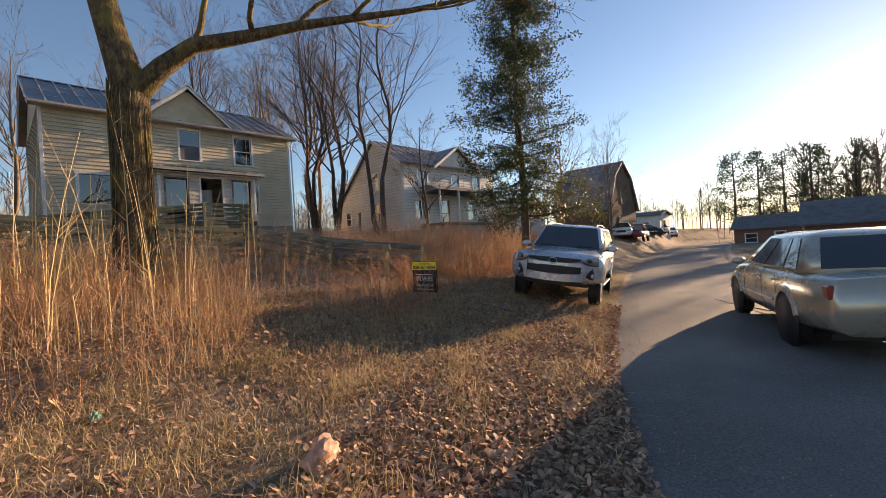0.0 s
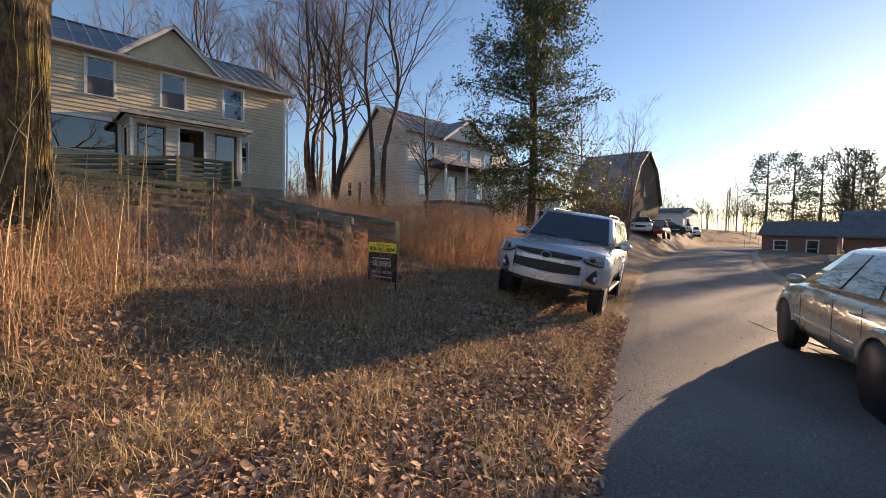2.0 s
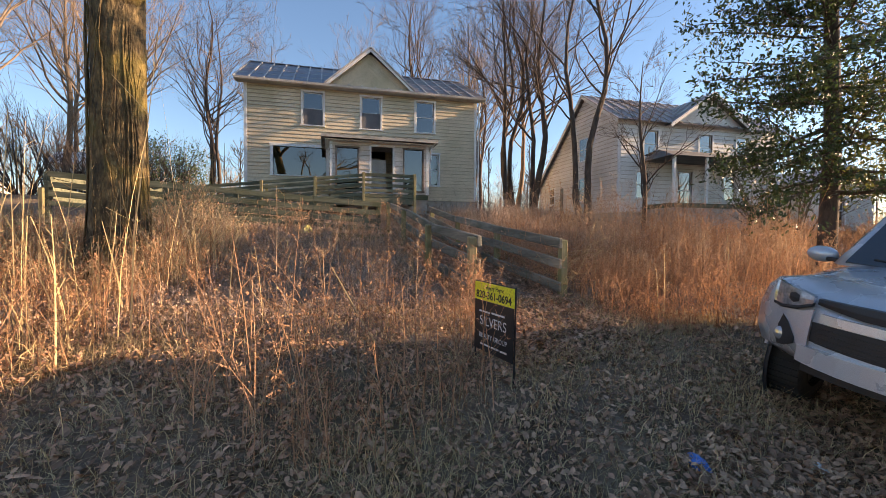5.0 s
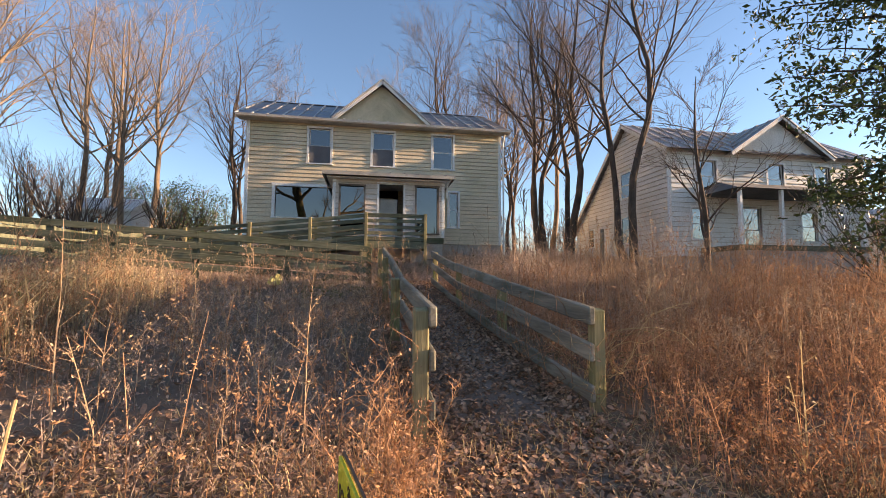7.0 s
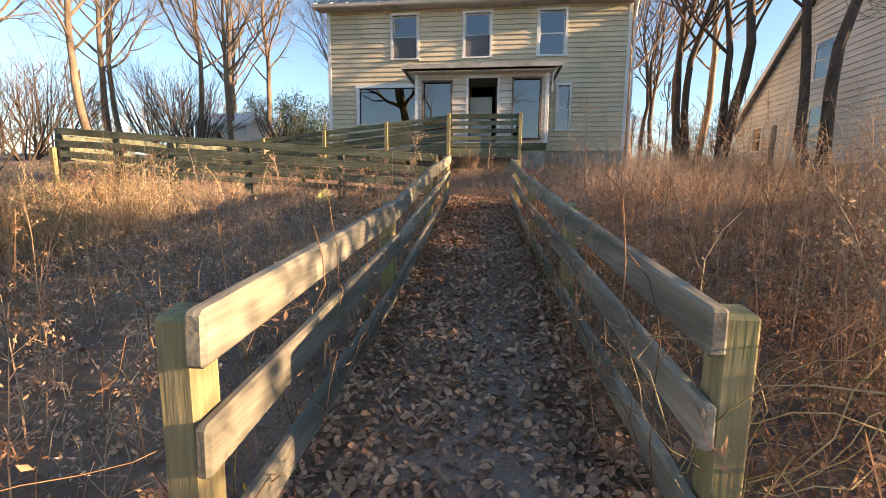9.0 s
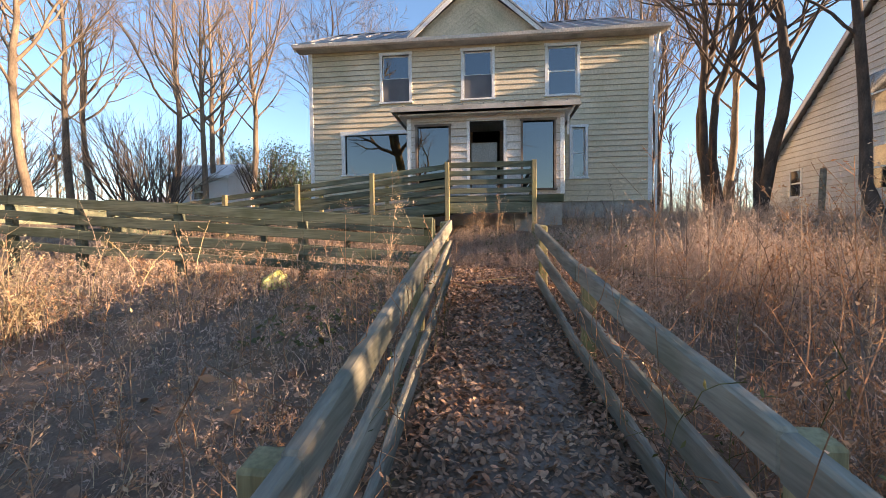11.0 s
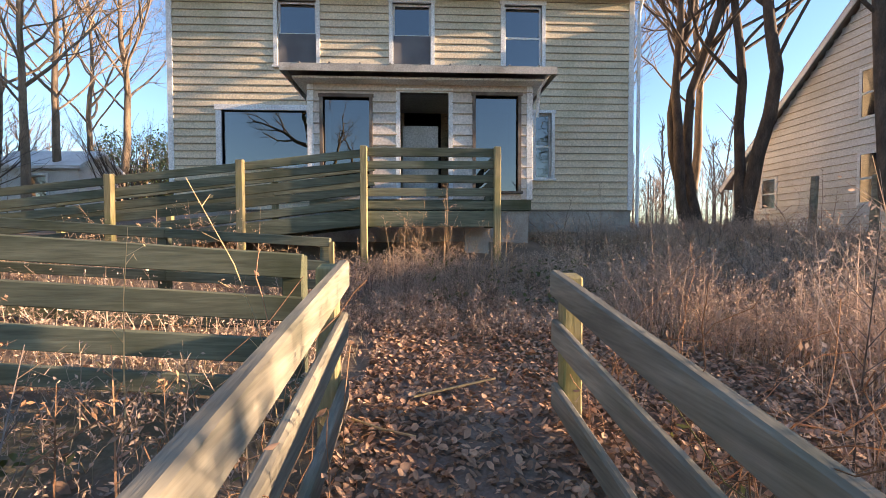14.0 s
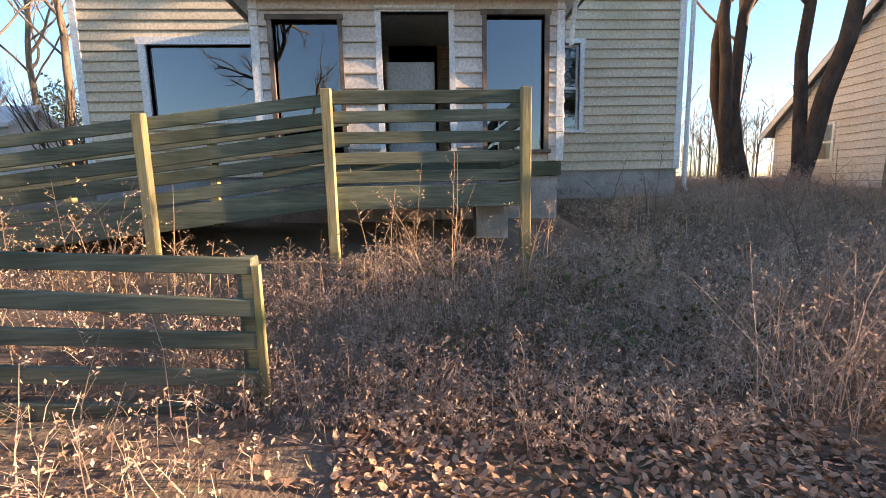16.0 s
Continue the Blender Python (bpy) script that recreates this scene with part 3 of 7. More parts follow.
        put("rake_trim", plank((gx + 0.25, ya, EAVE + 0.05), (gx + 0.25, gp, gz - 0.03), 0.14, 0.035, (1, 0, 0)), M_trim, h)
        n = 9
        for i in range(n):
            t0 = i / n
            y0 = ya + (gp - ya) * 0.08 + (gp - ya) * 0.92 * t0
            z1 = EAVE + 0.12 + (gz - EAVE - 0.3) * (1 - t0)
            put("gable_board", plank((gx + 0.012, y0, EAVE + 0.14), (gx + 0.012, gp - 0.012 * s, z1 - 0.02), 0.13, 0.02, (1, 0, 0), 0.003), M_siding, h)
    # porch
    px, py0, py1, pf, pt = -21.68, 5.06, 9.24, 0.50, 2.62
    holes = [(5.34 - py0, 6.19 - py0, 0.66 - pf, 2.38 - pf), (6.76 - py0, 7.66 - py0, 0.03, 2.48 - pf), (8.17 - py0, 8.97 - py0, 0.66 - pf, 2.44 - pf)]
    put("porch_wall", wall_bm((px, py0, pf), Y, X, py1 - py0, pt - pf, 0.1, holes), M_siding_porch, h)
    side = [(0.5, 1.3, 0.25, 1.85)]
    put("porch_wall", wall_bm((FX + 0.03, py0, pf), X, NY, px - FX - 0.135, pt - pf, 0.1, side), M_siding_porch, h)
    put("porch_wall", wall_bm((FX + 0.03, py1, pf), X, Y, px - FX - 0.135, pt - pf, 0.1, []), M_siding_porch, h)
    put("porch_floor", box(FX + 0.03, px - 0.002, py0 + 0.01, py1 - 0.01, pf - 0.2, pf + 0.02), M_deck, h)
    put("porch_ceiling", box(FX + 0.03, px + 0.3, py0 - 0.2, py1 + 0.2, pt + 0.005, pt + 0.045), M_trim, h)
    put("porch_foundation", box(FX + 0.04, px - 0.05, py0 + 0.05, py1 - 0.05, -0.8, pf - 0.21), M_block, h)
    for a, b, z1 in ((5.34, 6.19, 2.38), (8.17, 8.97, 2.44)):
        wnd = window(h, "porch_window", (px, py0, pf), Y, X, a - py0, b - py0, 0.66 - pf, z1 - pf, sash=False, casing=0.06, trim=M_frame)
    window(h, "porch_window", (FX + 0.03, py0, pf), X, NY, 0.5, 1.3, 0.25, 1.85, sash=False, casing=0.06)
    fr = bmesh.new()
    for y0, y1, z0, z1 in ((6.68, 6.76, pf, 2.56), (7.66, 7.74, pf, 2.56), (6.76, 7.66, 2.48, 2.56)):
        box_into(fr, px - 0.1, px + 0.03, y0, y1, z0, z1)
    put("door_frame", fr, M_trim, h)
    put("storm_door", box(px - 0.9, px - 0.86, 6.76, 7.5, pf + 0.03, 2.09, None, 0.01), M_trim, h, "white storm door leaning inside the porch")
    for y in (py0 + 0.05, py1 - 0.05):
        put("corner_board", box(px - 0.04, px + 0.032, y - 0.055, y + 0.055, pf, pt, None, 0.004), M_trim, h)
    bm = bmesh.new()
    rx0, rx1, ry0, ry1, rz = -21.18, FX + 0.03, 4.74, 9.54, 2.80
    b = [bm.verts.new(c) for c in ((rx0, ry0, rz), (rx0, ry1, rz), (rx1, ry1, rz), (rx1, ry0, rz), (rx1, ry0 + 1.3, rz + 0.52), (rx1, ry1 - 1.3, rz + 0.52))]
    for f in ((0, 1, 5, 4), (0, 4, 3), (1, 2, 5), (3, 2, 1, 0), (3, 4, 5, 2)):
        bm.faces.new([b[i] for i in f])
    bmesh.ops.recalc_face_normals(bm, faces=bm.faces)
    put("porch_roof", bm, M_tin, h, "low tin hip roof over the porch")
    bm = bmesh.new()
    for i in range(9):
        y = ry0 + 0.3 + i * (ry1 - ry0 - 0.6) / 8
        inset = max(0.0, 1.3 - (y - ry0), 1.3 - (ry1 - y)) / 1.3
        top = Vector((rx0, y, rz)).lerp(Vector((rx1, y, rz + 0.52)), 1 - inset)
        d = plank((rx0 + 0.01, y, rz + 0.015), tuple(top + Vector((0, 0, 0.015))), 0.03, 0.03, (0, 1, 0), 0)
        me = bpy.data.meshes.new("seam")
        d.to_mesh(me)
        d.free()
        bm.from_mesh(me)
        bpy.data.meshes.remove(me)
    put("roof_seams", bm, M_tin, h)
    fa = bmesh.new()
    box_into(fa, rx0 - 0.03, rx0 + 0.0, ry0 - 0.03, ry1 + 0.03, rz - 0.12, rz + 0.01)
    box_into(fa, rx1, rx0 - 0.031, ry0 - 0.03, ry0 - 0.002, rz - 0.12, rz + 0.01)
    box_into(fa, rx1, rx0 - 0.031, ry1 + 0.002, ry1 + 0.03, rz - 0.12, rz + 0.01)
    put("porch_fascia", fa, M_worn_trim, h)
    put("porch_downspout", pipe([(rx0 - 0.05, ry1 - 0.1, rz - 0.1), (px + 0.2, py1 + 0.08, rz - 0.3), (px + 0.06, py1 + 0.1, rz - 0.5), (px + 0.02, py1 + 0.1, 2.05)], 0.032), M_trim, h)
    return h, front, holes, (px, py0, py1, pf, pt)


house, front_holes, porch_holes, (PX, PY0, PY1, PF, PT) = cream_house()


# ---- the white neighbour house ----
def white_house():
    wy, fx, pk, bk = 18.3, -20.9, -23.6, -28.6
    ez, pz, bz, far = 4.35, 6.12, 1.75, 28.1
    h = thing("house", "abandoned white-sided house with tin roof behind bare trees", "house", pose(fx, wy, 0))
    prof = [(fx, -0.1), (fx, ez), (pk, pz), (bk, bz), (bk, -0.1)]
    put("wall", extrude_profile(prof, 0.15, Matrix.Translation((0, wy, 0))), M_siding_white, h)
    put("wall", extrude_profile(prof, 0.15, Matrix.Translation((0, far - 0.15, 0))), M_siding_white, h)
    fw = [(1.3, 2.1, 2.7, 4.0), (4.6, 5.4, 2.7, 4.0), (7.0, 7.8, 2.7, 4.0), (0.9, 1.7, 0.7, 2.0), (3.3, 4.2, 0.2, 2.1), (6.2, 7.0, 0.7, 2.0)]
    put("wall", wall_bm((fx, wy + 0.151, -0.1), Y, X, far - wy - 0.302, ez + 0.08, 0.15, fw), M_siding_white, h)
    for a in fw:
        window(h, "window", (fx, wy + 0.151, -0.1), Y, X, *a, screen=False)
    for x0, z0, w, hgt in ((-24.05, 0.65, 0.75, 1.2), (-24.05, 2.80, 0.75, 1.15), (-27.2, 0.7, 0.5, 0.9)):
        bm = bmesh.new()
        box_into(bm, x0 - 0.07, x0 + w + 0.07, wy - 0.045, wy - 0.002, z0 - 0.07, z0)
        box_into(bm, x0 - 0.07, x0 + w + 0.07, wy - 0.045, wy - 0.002, z0 + hgt, z0 + hgt + 0.07)
        box_into(bm, x0 - 0.07, x0, wy - 0.045, wy - 0.002, z0, z0 + hgt)
        box_into(bm, x0 + w, x0 + w + 0.07, wy - 0.045, wy - 0.002, z0, z0 + hgt)
        box_into(bm, x0, x0 + w, wy - 0.04, wy - 0.012, z0 + hgt / 2 - 0.025, z0 + hgt / 2 + 0.025)
        wf = put("window", bm, M_trim, h, "dark sash window in white siding")
        put("pane", box(x0, x0 + w, wy - 0.03, wy - 0.026, z0, z0 + hgt), M_car_dark, wf)
    put("foundation", box(bk + 0.02, fx - 0.02, wy + 0.02, far - 0.02, -1.2, -0.103), M_block, h)
    v = Vector((pk - fx - 0.35, 0, pz - ez + 0.22))
    tin_roof(h, (fx + 0.35, wy - 0.3, ez - 0.12), (fx + 0.35, far + 0.3, ez - 0.12), v, 0.6, (M_tin,), lambda at: 0)
    v = Vector((pk - bk + 0.3, 0, pz - bz + 0.36))
    tin_roof(h, (bk - 0.3, far + 0.3, bz - 0.26), (bk - 0.3, wy - 0.3, bz - 0.26), v, 0.6, (M_tin,), lambda at: 0)
    for y in (wy - 0.28, far + 0.26):
        put("barge_board", plank((fx + 0.33, y, ez - 0.18), (pk, y, pz + 0.04), 0.17, 0.035, (0, 1, 0)), M_trim, h)
        put("barge_board", plank((bk - 0.28, y, bz - 0.30), (pk, y, pz + 0.04), 0.17, 0.035, (0, 1, 0)), M_trim, h)
    # cross gable and porch on the road side
    g0, g1, gz = 21.2, 25.8, 5.85
    gm = (g0 + g1) / 2
    put("gable_wall", extrude_profile([(g0, ez - 0.05), (gm, gz - 0.1), (g1, ez - 0.05)], 0.1, Matrix(((0, -1, 0, fx + 0.12), (1, 0, 0, 0), (0, 0, 1, 0), (0, 0, 0, 1)))), M_siding_white, h)
    for ya in (g0 - 0.25, g1 + 0.25):
        tin_roof(h, (fx + 0.45, ya, ez - 0.2), (pk + 0.1, ya, ez - 0.2), Vector((0, gm - ya, gz - ez + 0.22)), 0.6, (M_tin,), lambda at: 0)
        put("rake_trim", plank((fx + 0.42, ya, ez - 0.24), (fx + 0.42, gm, gz - 0.02), 0.15, 0.035, (1, 0, 0)), M_trim, h)
    bm = bmesh.new()
    b = [bm.verts.new(c) for c in ((fx + 2.0, 19.6, 2.35), (fx + 2.0, 25.6, 2.35), (fx + 0.03, 25.6, 2.35), (fx + 0.03, 19.6, 2.35), (fx + 0.03, 20.6, 3.0), (fx + 0.03, 24.6, 3.0))]
    for f in ((0, 1, 5, 4), (0, 4, 3), (1, 2, 5), (3, 2, 1, 0), (3, 4, 5, 2)):
        bm.faces.new([b[i] for i in f])
    bmesh.ops.recalc_face_normals(bm, faces=bm.faces)
    put("porch_roof", bm, M_shingle, h)
    for y in (19.8, 21.6, 23.4, 25.3):
        put("porch_post", box(fx + 1.75, fx + 1.87, y, y + 0.12, 0.252, 2.35, None, 0.01), M_trim, h)
    put("porch_floor", box(fx + 0.03, fx + 1.95, 19.7, 25.5, 0.05, 0.25), M_deck, h)
    put("porch_foundation", box(fx + 0.05, fx + 1.9, 19.8, 25.4, -1.2, 0.047), M_block, h)
    return h, fw, (wy, fx, pk, bk, ez, pz, bz, far)


M_car_dark = mat("dark_glass", (0.012, 0.014, 0.016), (0.02, 0.022, 0.024), 0.06, scale=2, fine=30, bump=0, spec=0.9, coat=1.0)
house_b, b_holes, (BWY, BFX, BPK, BBK, BEZ, BPZ, BBZ, BFAR) = white_house()


# ---- deck, ramps and rails ----
def post(parent, x, y, z0, z1, w=0.10, material=None):
    return put("post", box(x - w / 2, x + w / 2, y - w / 2, y + w / 2, z0, z1, None, 0.008), material or M_post, parent)


def rail_run(parent, pts, boards, width, side, material, drop=0.16, thick=0.036, offset=(0, 0, 0)):
    """Boards between posts: pts are the rail's top points, boards the depth of each board's middle below the top."""
    off = Vector(offset)
    rng = random.Random(len(pts) * 7 + int(pts[0][1] * 13))
    for p, q in zip(pts, pts[1:]):
        for d in boards:
            j = rng.uniform(-0.012, 0.012)
            put("rail_board", plank(Vector(p) + off + Vector((0, 0, -d + j)), Vector(q) + off + Vector((0, 0, -d + rng.uniform(-0.012, 0.012))), width * rng.uniform(0.94, 1.05), thick, side), material, parent)


def deck_and_ramp():
    d = thing("wheelchair_ramp", "weathered green-grey wooden deck with long switchback wheelchair ramp", "ramp", pose(-20.1, 7.4, 0))
    dx, top = -20.1, 1.79
    for y in (6.30, 8.30):
        post(d, dx + 0.06, y, 0.0, top + 0.02, 0.10)
    rail_run(d, [(dx, 6.24, top), (dx, 8.36, top)], (0.07, 0.26, 0.46, 0.66, 0.86), 0.125, X, M_deck)
    put("rim_board", plank((dx, 6.24, 0.72), (dx, 8.36, 0.72), 0.24, 0.04, X), M_deck, d)
    rail_run(d, [(-20.1, 8.34, top), (-21.63, 8.34, top)], (0.07, 0.26, 0.46, 0.66, 0.86), 0.135, Y, M_deck)
    put("rim_board", plank((-20.1, 8.34, 0.72), (-21.63, 8.34, 0.72), 0.24, 0.04, Y), M_deck, d)
    for i in range(10):
        x = -20.16 - i * 0.145
        put("floor_board", box(x - 0.137, x, 6.2, 8.30, 0.80, 0.835, None, 0.004), M_deck, d)
    put("pier", box(-21.2, -20.9, 7.9, 8.3, 0.0, 0.6), M_block, d, "grey block pier")
    # upper run, falling away from the deck
    slope = lambda y: top - 0.118 * (6.33 - y) if y > -0.6 else top - 0.118 * 6.93
    ys = [6.30, 4.50, 2.64, 0.75, -0.60, -1.75]
    for x, s in ((dx, 1), (-21.45, -1)):
        rail_run(d, [(x, y, slope(y)) for y in ys], (0.07, 0.25, 0.44, 0.63, 0.82) if s > 0 else (0.07, 0.34, 0.72), 0.122, X, M_deck)
        rail_run(d, [(x, y, slope(y)) for y in ys], (1.03,), 0.24, X, M_deck)
        for y in ys[1:]:
            post(d, x + 0.07 * s, y, 0.05, slope(y) + 0.02)
    n = 53
    for i in range(n):
        y = 6.2 - i * 0.15
        z = slope(y) - 0.95
        put("floor_board", box(-21.42, -20.13, y - 0.142, y, z - 0.03, z), M_deck, d)
    # landing at the far end and lower run coming back
    low = lambda y: 0.96 + (6.3 - y) * 0.07
    near, far = -16.1, -18.0
    rail_run(d, [(-21.45, -1.80, 0.98), (-19.3, -1.80, 1.1), (near - 0.03, -1.80, low(-1.75))], (0.07, 0.24, 0.43, 0.62), 0.14, Y, M_deck)
    rail_run(d, [(-20.05, -0.45, 0.98), (-19.0, -0.45, 1.1), (far, -0.45, low(-0.45))], (0.07, 0.24, 0.43, 0.62), 0.14, Y, M_deck)
    for x in (-21.45, -19.3, near + 0.05):
        post(d, x, -1.87, -0.25, 1.1)
    for i in range(29):
        x = -20.05 + i * 0.135
        put("floor_board", box(x, x + 0.127, -1.75, -0.5, 0.10, 0.13), M_deck, d)
    yl = [6.48, 4.55, 2.55, 0.85, -0.40, -1.75]
    rail_run(d, [(near, y, low(y)) for y in yl], (0.075, 0.33, 0.57), 0.145, X, M_deck)
    rail_run(d, [(near, y, low(y)) for y in yl], (0.80,), 0.12, X, M_deck)
    for y in yl:
        post(d, near - 0.08, y - 0.05 if y < 5 else y - 0.07, -0.1, low(y) - 0.02, 0.12, M_deck)
    yb = [6.23, 4.6, 2.9, 1.0, -0.45]
    rail_run(d, [(far, y, low(y) - 0.02) for y in yb], (0.06, 0.285, 0.50, 0.72), 0.098, X, M_deck)
    rail_run(d, [(far, y, low(y) - 0.02) for y in yb], (0.94,), 0.11, X, M_deck)
    for y in yb:
        post(d, far - 0.08, y - 0.06, -0.1, low(y) - 0.03, 0.10, M_deck)
    put("end_trim", box(far - 0.02, far + 0.02, 6.225, 6.27, 0.02, 0.90, None, 0.004), M_post, d)
    return d


ramp = lay(deck_and_ramp())


def walkway_rail(label, start, end, outward, tops):
    r = thing("handrail_fence", label, "fence", pose(start[0], start[1], 0), group="rails along the walkway")
    n = len(tops) - 1
    pts = [Vector((start[0] + (end[0] - start[0]) * i / n, start[1] + (end[1] - start[1]) * i / n, tops[i])) for i in range(n + 1)]
    side = (0, 1, 0)
    for i, (p, q) in enumerate(zip(pts, pts[1:])):
        for k, (d, w, th) in enumerate(((0.075, 0.15, 0.06), (0.38, 0.15, 0.045), (0.72, 0.14, 0.045))):
            put("rail_board", plank(p + Vector((0.02, 0, -d)), q + Vector((0.015, 0, -d + (0.015 if (i + k) % 2 else -0.01))), w, th, side, 0.012), M_rail, r)
    for i, p in enumerate(pts):
        x = p.x - 0.06 if i == 0 else p.x + (0.06 if i == n else 0)
        put("post", box(x - 0.055, x + 0.055, p.y + outward * 0.078 - 0.055, p.y + outward * 0.078 + 0.055, -0.05, p.z - 0.03, None, 0.012), M_post, r)
    return r


rail_l = lay(walkway_rail("weathered three-board wooden rail beside the leafy walkway", (-8.53, 6.84), (-15.94, 6.75), -1, (0.96, 0.85, 0.91, 0.945)))
rail_r = lay(walkway_rail("weathered three-board wooden rail overgrown with dry vines", (-8.88, 8.24), (-16.02, 7.94), 1, (0.87, 0.81, 0.76, 0.87)))


# ---- cars ----
def loft(sections, closed_ends=True):
    bm = bmesh.new()
    rings = [[bm.verts.new(p) for p in s] for s in sections]
    n = len(rings[0])
    for a, b in zip(rings, rings[1:]):
        for k in range(n):
            bm.faces.new((a[k], a[(k + 1) % n], b[(k + 1) % n], b[k]))
    if closed_ends:
        bm.faces.new(rings[0][::-1])
        bm.faces.new(rings[-1])
    bmesh.ops.recalc_face_normals(bm, faces=bm.faces)
    for f in bm.faces:
        f.smooth = True
    return bm


def body_ring(x, hw, zb, zbelt, ztop, crown=0.03):
    half = [(0, zb), (hw * 0.80, zb), (hw * 0.95, zb + 0.07), (hw, zb + (zbelt - zb) * 0.35), (hw, zb + (zbelt - zb) * 0.68), (hw * 0.965, zbelt - 0.03),
            (hw * 0.90, zbelt + (ztop - zbelt) * 0.6), (hw * 0.74, ztop), (hw * 0.35, ztop + crown * 0.8), (0, ztop + crown)]
    return [(x, y, z) for y, z in half] + [(x, -y, z) for y, z in half[-2:0:-1]]


def disc_ring(bm, profile, y0, sgn, cx, cz, sides=28):
    """Turned shape about an axle: profile of (radius, offset outward)."""
    rings = [[bm.verts.new((cx + r * math.cos(k * 2 * math.pi / sides), y0 + sgn * o, cz + r * math.sin(k * 2 * math.pi / sides))) for k in range(sides)] for r, o in profile]
    for a, b in zip(rings, rings[1:]):
        for k in range(sides):
            f = bm.faces.new((a[k], a[(k + 1) % sides], b[(k + 1) % sides], b[k]))
            f.smooth = True


def wheel(parent, cx, sgn, track, r, w, spokes):
    y0 = sgn * (track - w)
    bm = bmesh.new()
    ri = r * 0.62
    disc_ring(bm, [(ri, 0), (r * 0.93, 0), (r, w * 0.12), (r, w * 0.88), (r * 0.95, w * 0.98), (r * 0.8, w), (ri + 0.01, w * 0.94), (ri, w * 0.8), (ri, 0)], y0, sgn, cx, r)
    for k in range(0, 40):
        a = k * 2 * math.pi / 40
        m = Matrix.Translation((cx, y0 + sgn * w * 0.5, r)) @ Matrix.Rotation(-a, 4, 'Y')
        box_into(bm, r - 0.004, r + 0.006, -w * 0.42, w * 0.42, -0.014, 0.014, m)
    ty = part("wheel", bm, M_rubber, parent, "black tyre on a multi-spoke alloy rim")
    bm = bmesh.new()
    disc_ring(bm, [(ri, w * 0.15), (ri, w * 0.82), (ri * 0.93, w * 0.86), (ri * 0.9, w * 0.70)], y0, sgn, cx, r)
    disc_ring(bm, [(0.001, w * 0.78), (ri * 0.16, w * 0.78), (ri * 0.22, w * 0.70), (ri * 0.25, w * 0.3)], y0, sgn, cx, r, 14)
    for k in range(spokes):
        a = k * 2 * math.pi / spokes
        for da in (-0.13, 0.13):
            m = Matrix.Translation((cx, y0 + sgn * w * 0.66, r)) @ Matrix.Rotation(-(a + da), 4, 'Y')
            box_into(bm, ri * 0.15, ri * 0.95, -0.018, 0.018, -0.02, 0.02, m)
    part("rim", bm, M_alloy, ty)
    bm = bmesh.new()
    disc_ring(bm, [(0.001, w * 0.2), (ri, w * 0.2)], y0, sgn, cx, r)
    part("brake_disc", bm, M_black, ty)


def front_strip(y0, y1, z0, z1, xf, out, thick=0.05, n=10, taper=0.0):
    """A band across a bowed front: xf(y, z) gives the body's surface."""
    bm = bmesh.new()
    rows = []
    for i in range(n + 1):
        u = i / n
        y = y0 + (y1 - y0) * u
        e = taper * abs(2 * u - 1) ** 2
        rows.append([bm.verts.new((xf(y, z) + o, y, z)) for z, o in ((z0 + e, -thick), (z0 + e, out), (z1 - e * 0.3, out), (z1 - e * 0.3, -thick))])
    for a, b in zip(rows, rows[1:]):
        for k in range(4):
            bm.faces.new((a[k], a[(k + 1) % 4], b[(k + 1) % 4], b[k]))
    bm.faces.new(rows[0][::-1])
    bm.faces.new(rows[-1])
    bmesh.ops.recalc_face_normals(bm, faces=bm.faces)
    return bm


def front_band(rows_in, xf, out, thick=0.05, sub=4):
    """A shaped piece on a bowed front: rows of (y, low edge, high edge)."""
    bm = bmesh.new()
    fine = []
    for a, b in zip(rows_in, rows_in[1:]):
        fine += [tuple(p + (q - p) * k / sub for p, q in zip(a, b)) for k in range(sub)]
    fine.append(rows_in[-1])
    rows = []
    for y, z0, z1 in fine:
        zm = (z0 + z1) / 2
        rows.append([bm.verts.new((xf(y, z) + o, y, z)) for z, o in ((z0, -thick), (z0, out - 0.006), (zm, out), (z1, out - 0.006), (z1, -thick))])
    for a, b in zip(rows, rows[1:]):
        for k in range(5):
            bm.faces.new((a[k], a[(k + 1) % 5], b[(k + 1) % 5], b[k]))
    bm.faces.new(rows[0][::-1])
    bm.faces.new(rows[-1])
    bmesh.ops.recalc_face_normals(bm, faces=bm.faces)
    return bm


def quad_pane(pts, thick=0.012):
    """A slightly thick pane through 4 or more points."""
    bm = bmesh.new()
    vs = [Vector(p) for p in pts]
    n = (vs[1] - vs[0]).cross(vs[2] - vs[0]).normalized() * thick / 2
    a = [bm.verts.new(v + n) for v in vs]
    b = [bm.verts.new(v - n) for v in vs]
    bm.faces.new(a)
    bm.faces.new(b[::-1])
    for i in range(len(vs)):
        j = (i + 1) % len(vs)
        bm.faces.new((a[i], b[i], b[j], a[j]))
    bmesh.ops.recalc_face_normals(bm, faces=bm.faces)
    return bm


